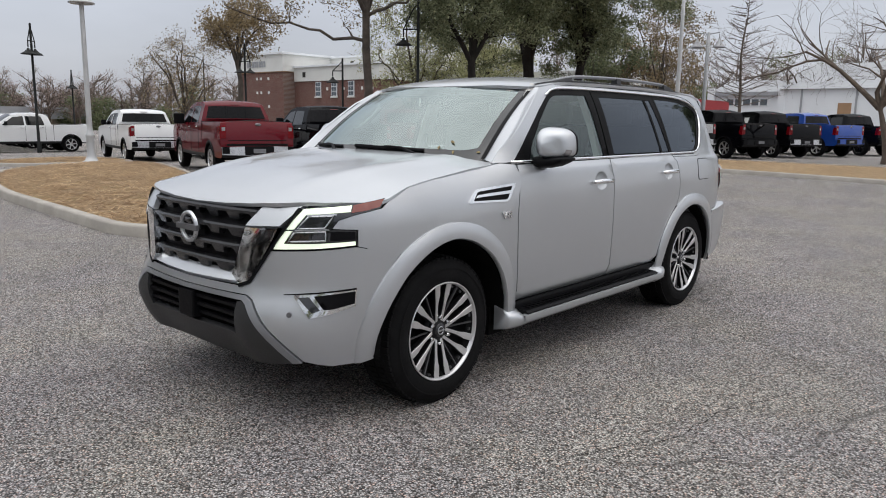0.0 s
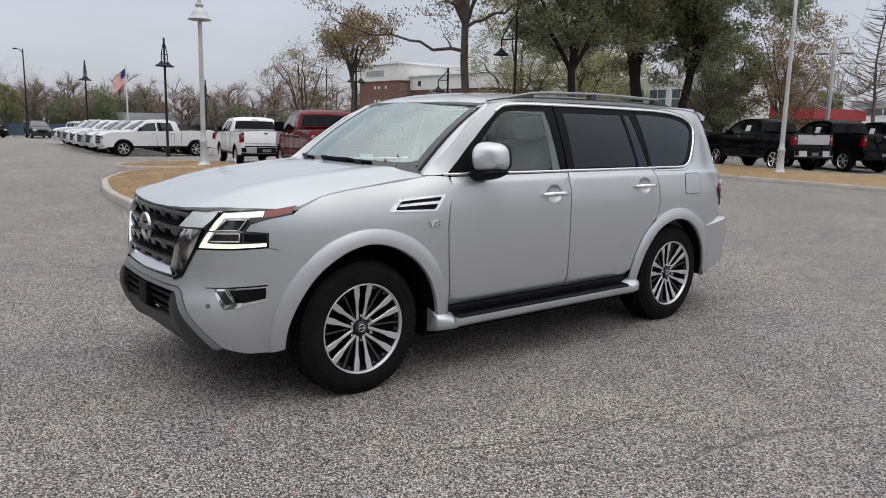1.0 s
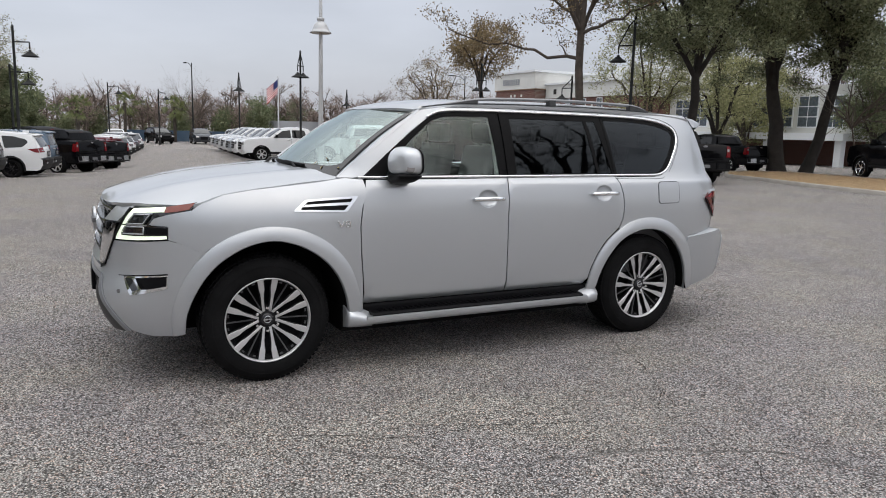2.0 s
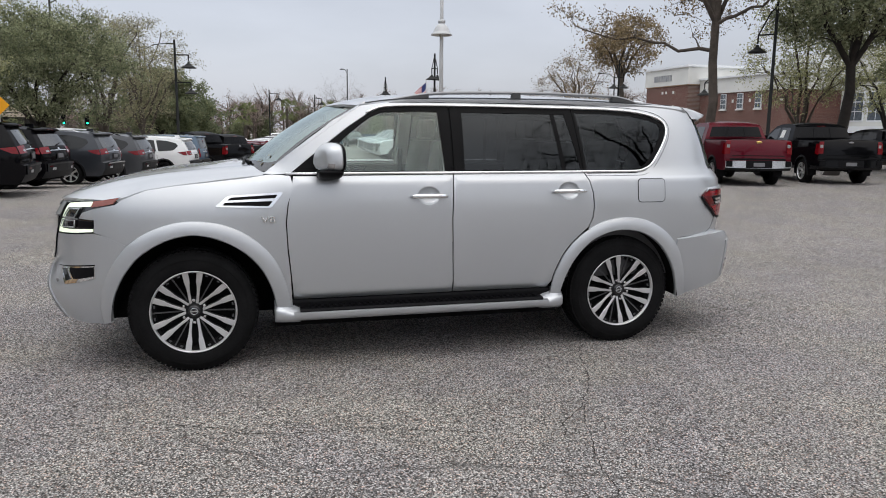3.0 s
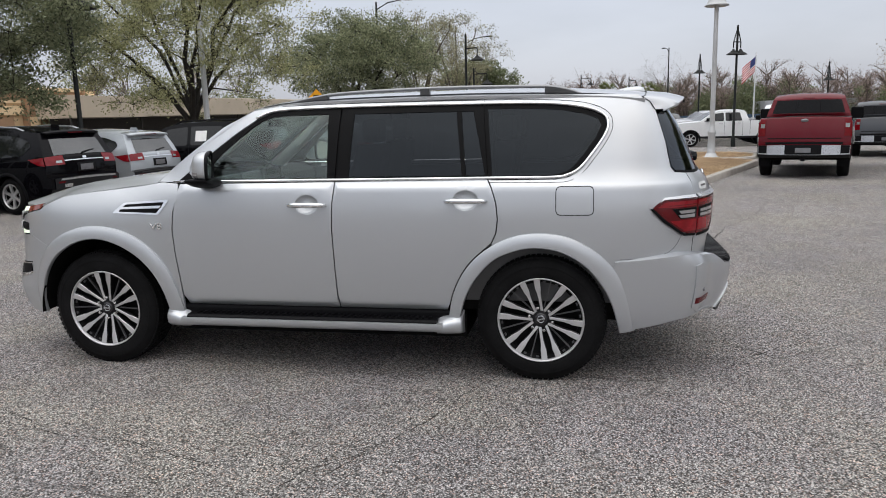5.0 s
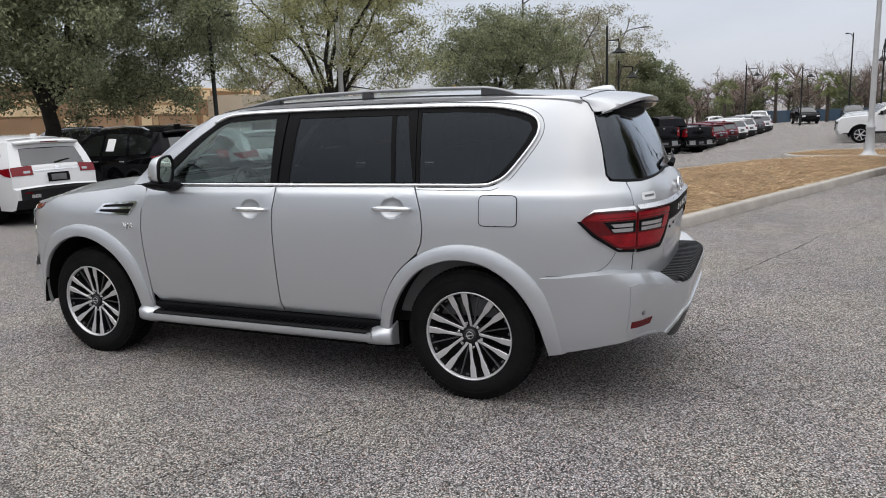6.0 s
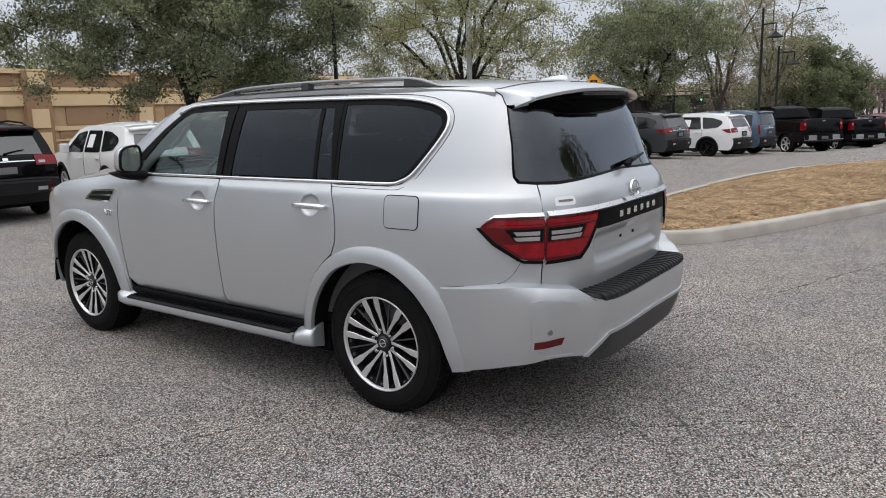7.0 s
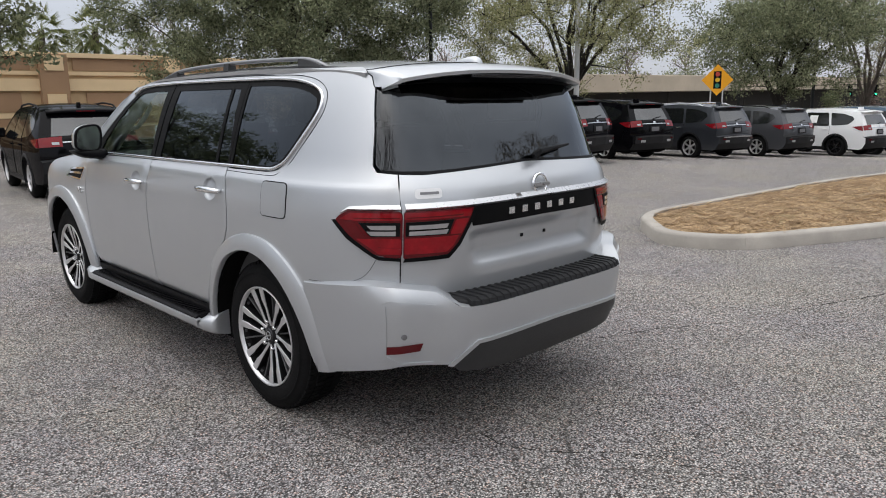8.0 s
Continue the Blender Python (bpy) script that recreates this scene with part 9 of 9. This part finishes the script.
for d in (1, -1):
    bm = bmesh.new()
    tube(bm, [(0, 0, 6.85), (d * 0.60, d * 0.20, 6.95), (d * 0.60, d * 0.20, 6.60)], 0.035, 6)
    ar = part("arm", bm, "rail_grey", t)
    bm = bmesh.new()
    bell(bm, d * 0.60, d * 0.20, 0, 0.38)
    bmesh.ops.transform(bm, matrix=Matrix.Translation((0, 0, 6.08)) @ Matrix.Diagonal((1, 1, 1.7, 1)), verts=bm.verts)
    part("shade", bm, "rail_grey", ar, "grey bell-shaped shade", smooth=True)


def cobra(at, h, turn):
    t = thing("street_lamp", "dark road lamp on a long arm", "street lamp", "road lamps", at=(*at, gz(*at)), turn=turn)
    part("pole", lathe(bmesh.new(), [(0.10, -0.1), (0.06, h), (0.001, h)], "z", 10), "pole_black", t, smooth=True)
    bm = bmesh.new()
    tube(bm, [(0, 0, h - 0.5), (0.8, 0, h - 0.05), (2.0, 0, h + 0.15)], 0.04, 6)
    part("arm", bm, "pole_black", t)
    part("lamp_head", boxed(1.9, -0.12, h + 0.06, 2.5, 0.12, h + 0.18, bevel=0.04), "pole_black", t)


cobra((-44.5, -12.2), 10.5, 100), cobra((-84, 11), 9.0, 190), cobra((-72, 40), 8.5, 200), cobra((-66.0, -9.5), 10.0, 100)

# ---- signs, signals, flag ----
t = thing("road_sign", "yellow diamond sign that warns of traffic lights", "road sign", at=(-31.9, -12.1, gz(-31.9, -12.1) - 0.1), turn=128)
for x in (-0.28, 0.28):
    part("post", boxed(x - 0.03, 0.02, -0.1, x + 0.03, 0.07, 3.1), "pole_white", t)
bm = bmesh.new()
ringed(bm, [[(0, y, 4.02), (0.74, y, 3.28), (0, y, 2.54), (-0.74, y, 3.28)] for y in (0.0, 0.012)])
plate = part("plate", bm, "sign_yellow", t, "yellow diamond plate")
part("signal_box", boxed(-0.18, -0.006, 2.87, 0.18, -0.001, 3.69), "black", plate)
for z, mt in ((3.55, "red_disc"), (3.28, "amber_light"), (3.01, "green_disc")):
    bm = lathe(bmesh.new(), [(0.001, 0.0), (0.108, 0.0)], "z", 16)
    bmesh.ops.transform(bm, matrix=pose(0, -0.010, z, 90, 0, 0), verts=bm.verts)
    part("signal_disc", bm, mt, plate)
t = thing("traffic_light", "green traffic lights on a span over the road", "traffic light", at=(-61.4, -14.6, gz(-61.4, -14.6)), turn=115)
for x in (-0.9, 0.9):
    b = part("signal_head", boxed(x - 0.16, -0.12, 2.75, x + 0.16, 0.12, 3.65, bevel=0.03), "black", t)
    lit = part("lit_lens", lathe(bmesh.new(), [(0.001, 0.02), (0.085, 0.0)], "z", 14), "green_light", b, "lit green lens")
    lit.matrix_local = pose(x, -0.125, 2.95, 90, 0, 0)
part("span", boxed(-9, -0.03, 3.66, 9, 0.03, 3.72), "pole_black", t)
part("mast", boxed(-9.1, -0.1, -0.5, -8.9, 0.1, 4.0), "pole_black", t)
t = thing("flagpole", "pale flagpole with a striped flag hanging", "flag", at=(-74.0, 18.3, gz(-74, 18.3)))
part("pole", lathe(bmesh.new(), [(0.09, -0.2), (0.05, 7.4), (0.001, 7.45)], "z", 10), "pole_white", t, smooth=True)


def cloth(u, v):
    w = 0.16 * math.sin(u * 7 + v * 2) * u
    return (0.10 * u + w, 0.06 + -1.35 * u, 7.15 - 1.45 * v - 1.25 * u - 0.1 * u * v)


for k in range(13):
    rows = [[cloth(u, v) for u in np.linspace(0, 1, 12)] for v in (k / 13, (k + 1) / 13)]
    part("flag_stripe", ringed(bmesh.new(), rows, cap=False, closed=False), "flag_red" if k % 2 == 0 else "flag_white", t)
rows = [[(cloth(u, v)[0] + 0.012, cloth(u, v)[1], cloth(u, v)[2]) for u in np.linspace(0, 0.42, 6)] for v in np.linspace(0, 7 / 13, 5)]
part("flag_canton", ringed(bmesh.new(), rows, cap=False, closed=False), "flag_blue", t)

# ---- brick building with cream parapet ----
b = thing("brick_building", "two-storey red brick building with cream parapet", "building", at=(-58.2, 40.6, 0))


def wall_box(nm, x0, y0, z0, x1, y1, z1, mat, lb="", up=None):
    return part(nm, boxed(x0, y0, z0, x1, y1, z1), mat, up or b, lb)


# the tower with its sign, facing south
wall_box("brick_tower", -7.6, 0, -2.2, 0, 12, 6.1, "brick", "red brick wall")
wall_box("tower_parapet", -7.75, -0.15, 6.1, 0.15, 12.1, 7.75, "cream", "cream rendered parapet")
wall_box("coping", -7.95, -0.35, 7.75, 0.35, 12.3, 7.95, "white_wall")
wall_box("string_course", -7.7, -0.1, 6.02, 0.1, 12, 6.14, "tan_dark")
for x, w in ((2.2, 4.2), (7.4, 3.4)):
    wall_box("roof_unit", x, 8.5, 7.0, x + w, 10.5, 8.55, "cream", "cream roof unit")
wall_box("upper_wall", 0.1, 6.0, 6.0, 16.0, 12.0, 7.7, "cream", "cream upper wall")
wall_box("upper_coping", 0.1, 5.8, 7.7, 16.2, 12.2, 7.85, "white_wall")
wall_box("scupper", 3.3, 5.93, 6.9, 3.7, 6.0, 7.3, "dark_bay")
for x in np.linspace(-5.9, -3.0, 8):
    wall_box("sign_bar", x, -0.22, 6.55, x + 0.27, -0.15, 7.15, "roof_grey")
for x in (-4.6, -3.9, -2.6):
    for z in (2.5, 3.9, 5.3):
        wall_box("vent_block", x, -0.05, z, x + 0.26, 0, z + 0.26, "cream")
# the lower wing with three sash windows
wall_box("brick_wing", 0.02, 1.4, -2.2, 12.35, 12, 5.12, "brick", "red brick wall")
wall_box("wing_parapet", 0.1, 1.25, 5.12, 12.5, 6.0, 6.45, "cream", "cream rendered parapet")
wall_box("wing_coping", 0.1, 1.05, 6.45, 12.7, 6.0, 6.62, "white_wall")
wall_box("scupper", 1.55, 1.18, 5.5, 1.95, 1.25, 6.0, "dark_bay")
for x in (3.8, 6.2, 8.65):
    w = wall_box("window", x - 0.40, 1.31, 3.62, x + 0.40, 1.4, 5.02, "white_wall", "white framed window")
    wall_box("window_sill", x - 0.48, 1.22, 3.50, x + 0.48, 1.4, 3.62, "cream", up=w)
    for dx in (-0.33, 0.03):
        for z in (3.69, 4.14, 4.58):
            part("pane", boxed(x + dx, 1.285, z, x + dx + 0.30, 1.31, z + 0.38), "window_pane", w)
for x in (5.0, 7.4, 10.0, 11.4):
    wall_box("vent_block", x, 1.35, 4.2, x + 0.24, 1.4, 4.48, "cream")
# glazed entrance set back at the end of the wing
wall_box("entrance_wing", 12.4, 6.5, 1.6, 31.0, 16, 5.6, "cream", "cream upper wall")
wall_box("lower_wall", 12.4, 8.5, -2.2, 31.0, 16, 1.6, "brick", "red brick wall")
wall_box("entrance_canopy", 12.6, 4.2, 1.6, 31.2, 6.5, 2.1, "white_wall", "white canopy over the entrance")
for x in np.arange(13.2, 30, 2.1):
    w = wall_box("window", x, 6.42, 2.5, x + 1.7, 6.5, 4.9, "white_wall", "white framed window")
    for dx in (0.09, 0.89):
        for dz in (0.10, 0.86, 1.62):
            part("pane", boxed(x + dx, 6.395, 2.5 + dz, x + dx + 0.72, 6.42, 2.5 + dz + 0.68), "window_pane", w)
for x in (13.0, 18.5, 24.5, 30.4):
    wall_box("column", x, 4.5, -2.2, x + 0.5, 5.0, 1.6, "white_wall")

# white sheds to the north
b = thing("white_shed", "long white shed with a pale metal roof", "building", at=(0, 0, 0))
wall_box("wall", -21.7, 76.0, -0.5, 10, 95.0, 5.2, "white_wall", "white panelled wall")
wall_box("low_wing", -29.3, 76.6, -0.5, -21.7, 92.0, 4.75, "white_wall", "lower white wing")
rows = [[(x, 75.6, 5.2), (x, 85.5, 8.3), (x, 95.4, 5.2)] for x in (-22.0, 10.4)]
part("roof", ringed(bmesh.new(), rows, cap=True, closed=True), "roof_grey", b, "pale grey metal roof")
rows = [[(x, 76.2, 4.6), (x, 76.2, 5.0), (x, 84, 6.6), (x, 92.4, 4.9)] for x in (-29.7, -22.0)]
part("low_roof", ringed(bmesh.new(), rows, cap=True, closed=True), "roof_grey", b)
for x in (-29.6, -22.2):
    wall_box("corner_pier", x, 75.9, -0.5, x + 0.7, 76.6, 5.4, "white_wall", "white corner pier")
for x in np.arange(-27.7, -23.3, 0.88):
    w = wall_box("window", x, 76.52, 3.55, x + 0.8, 76.6, 4.28, "white_wall", "small framed window")
    part("pane", boxed(x + 0.05, 76.50, 3.60, x + 0.75, 76.52, 4.23), "window_pane", w)
for x in np.arange(-20, 10, 5.0):
    wall_box("downpipe", x, 75.88, 0, x + 0.16, 76, 5.2, "roof_grey")
for x in (-16.5, -6.5):
    wall_box("door_panel", x, 75.94, 0, x + 1.2, 76, 3.8, "tan_dark", "brown door panel")

# red-fronted shop behind the oaks
b = thing("shop", "low shop with a red fascia and glazed front", "building", at=(0, 0, 0))
wall_box("wall", -38.4, 60.3, -1.5, -25.2, 70, 2.95, "brick", "dark shop wall")
wall_box("fascia", -38.6, 59.9, 2.25, -32.2, 70, 3.02, "red_wall", "red fascia")
wall_box("high_fascia", -32.2, 59.6, 2.85, -24.9, 70, 3.80, "red_wall", "higher red fascia")
for x in np.linspace(-36.7, -35.0, 6):
    wall_box("sign_bar", x, 59.82, 2.45, x + 0.20, 59.9, 2.85, "white_wall")
for x in np.arange(-38.2, -27, 2.4):
    w = wall_box("window", x, 60.2, -0.6, x + 2.0, 60.3, 1.7, "white_wall", "shop window")
    part("pane", boxed(x + 0.1, 60.18, -0.5, x + 1.9, 60.2, 1.6), "window_pane", w)

# ---- tan panelled wall and the long beige roofline ----
b = thing("panelled_wall", "long tan wall with brown recessed panels", "wall", at=(0, 0, 0))
wall_box("wall", -43, -36.5, -1.5, 14, -34.0, 3.97, "tan", "tan rendered wall")
wall_box("cornice", -43.1, -36.7, 3.97, 14, -33.80, 4.19, "tan_light", "tan cornice")
wall_box("string_course", -43.1, -36.6, 3.14, 14, -33.90, 3.32, "tan_light")
wall_box("string_course", -43.1, -36.6, 2.40, 14, -33.86, 2.96, "tan_light", "light tan band")
wall_box("string_course", -43.1, -36.6, 1.15, 14, -33.90, 1.38, "tan_light")
wall_box("string_course", -43.1, -36.6, 0.62, 14, -33.90, 0.74, "tan_light")
for x in np.arange(-43.1, 13, 5.75):
    wall_box("pilaster", x - 0.62, -34.0, -1.5, x + 0.62, -33.62, 4.10, "tan_dark", "brown pilaster")
    wall_box("pilaster_block", x - 0.42, -33.62, 3.34, x + 0.42, -33.56, 4.04, "tan_light")
    wall_box("pilaster_block", x - 0.42, -33.62, 1.32, x + 0.42, -33.56, 2.25, "tan_light")
    wall_box("pilaster_block", x - 0.42, -33.62, -1.3, x + 0.42, -33.56, 1.10, "tan_light")
    for z0, z1, inset in ((3.36, 3.95, 0.95), (1.42, 2.30, 1.45), (0.78, 1.12, 1.0), (-1.4, 0.58, 1.1)):
        wall_box("panel", x + inset, -34.0, z0, x + 5.75 - inset, -33.94, z1, "tan_dark", "brown panel")
b = thing("roadside_canopy", "long low building with a beige fascia over shade", "building", at=(0, 0, 0))
n = 12
for k in range(n):
    xa, xb = -37.5 - 7.5 * k, -37.5 - 7.5 * (k + 1)
    ya, yb = -30.5 + 0.2 * k, -30.5 + 0.2 * (k + 1)
    d = 0.05 * k
    rows = [[(x, y, 2.15 + d), (x, y, 3.55 + d), (x, y - 0.5, 3.6 + d), (x, y - 8, 3.6 + d), (x, y - 8, 2.0 + d)] for x, y in ((xa, ya), (xb, yb))]
    part("fascia", ringed(bmesh.new(), rows, cap=True, closed=True), "beige", b, "beige fascia")
    # the dark band under the fascia is shade, put into the wall's colour
    rows = [[(x, y - 2.2, -2.5), (x, y - 2.2, 2.3 + d)] for x, y in ((xa, ya), (xb, yb))]
    part("shaded_wall", ringed(bmesh.new(), rows, cap=False, closed=False), "dark_bay", b)
    part("post", boxed(xa - 0.12, ya - 0.7, -2.5, xa, ya - 0.58, 2.2 + d), "dark_bay", b)
b = thing("low_building", "long low grey-brown building beyond the lot", "building", at=(0, 0, 0))
wall_box("wall", -118, 26, -3, -100, 64, 0.9, "beige", "grey-brown wall")
wall_box("roof", -119, 25, 0.9, -99, 65, 2.4, "roof_grey", "grey-brown roof band")
b = thing("container_store", "dark blue-grey low building past the lot", "building", at=(0, 0, 0))
wall_box("wall", -93, 2, -3, -88, 26, 0.8, "slate_paint", "dark blue-grey wall")
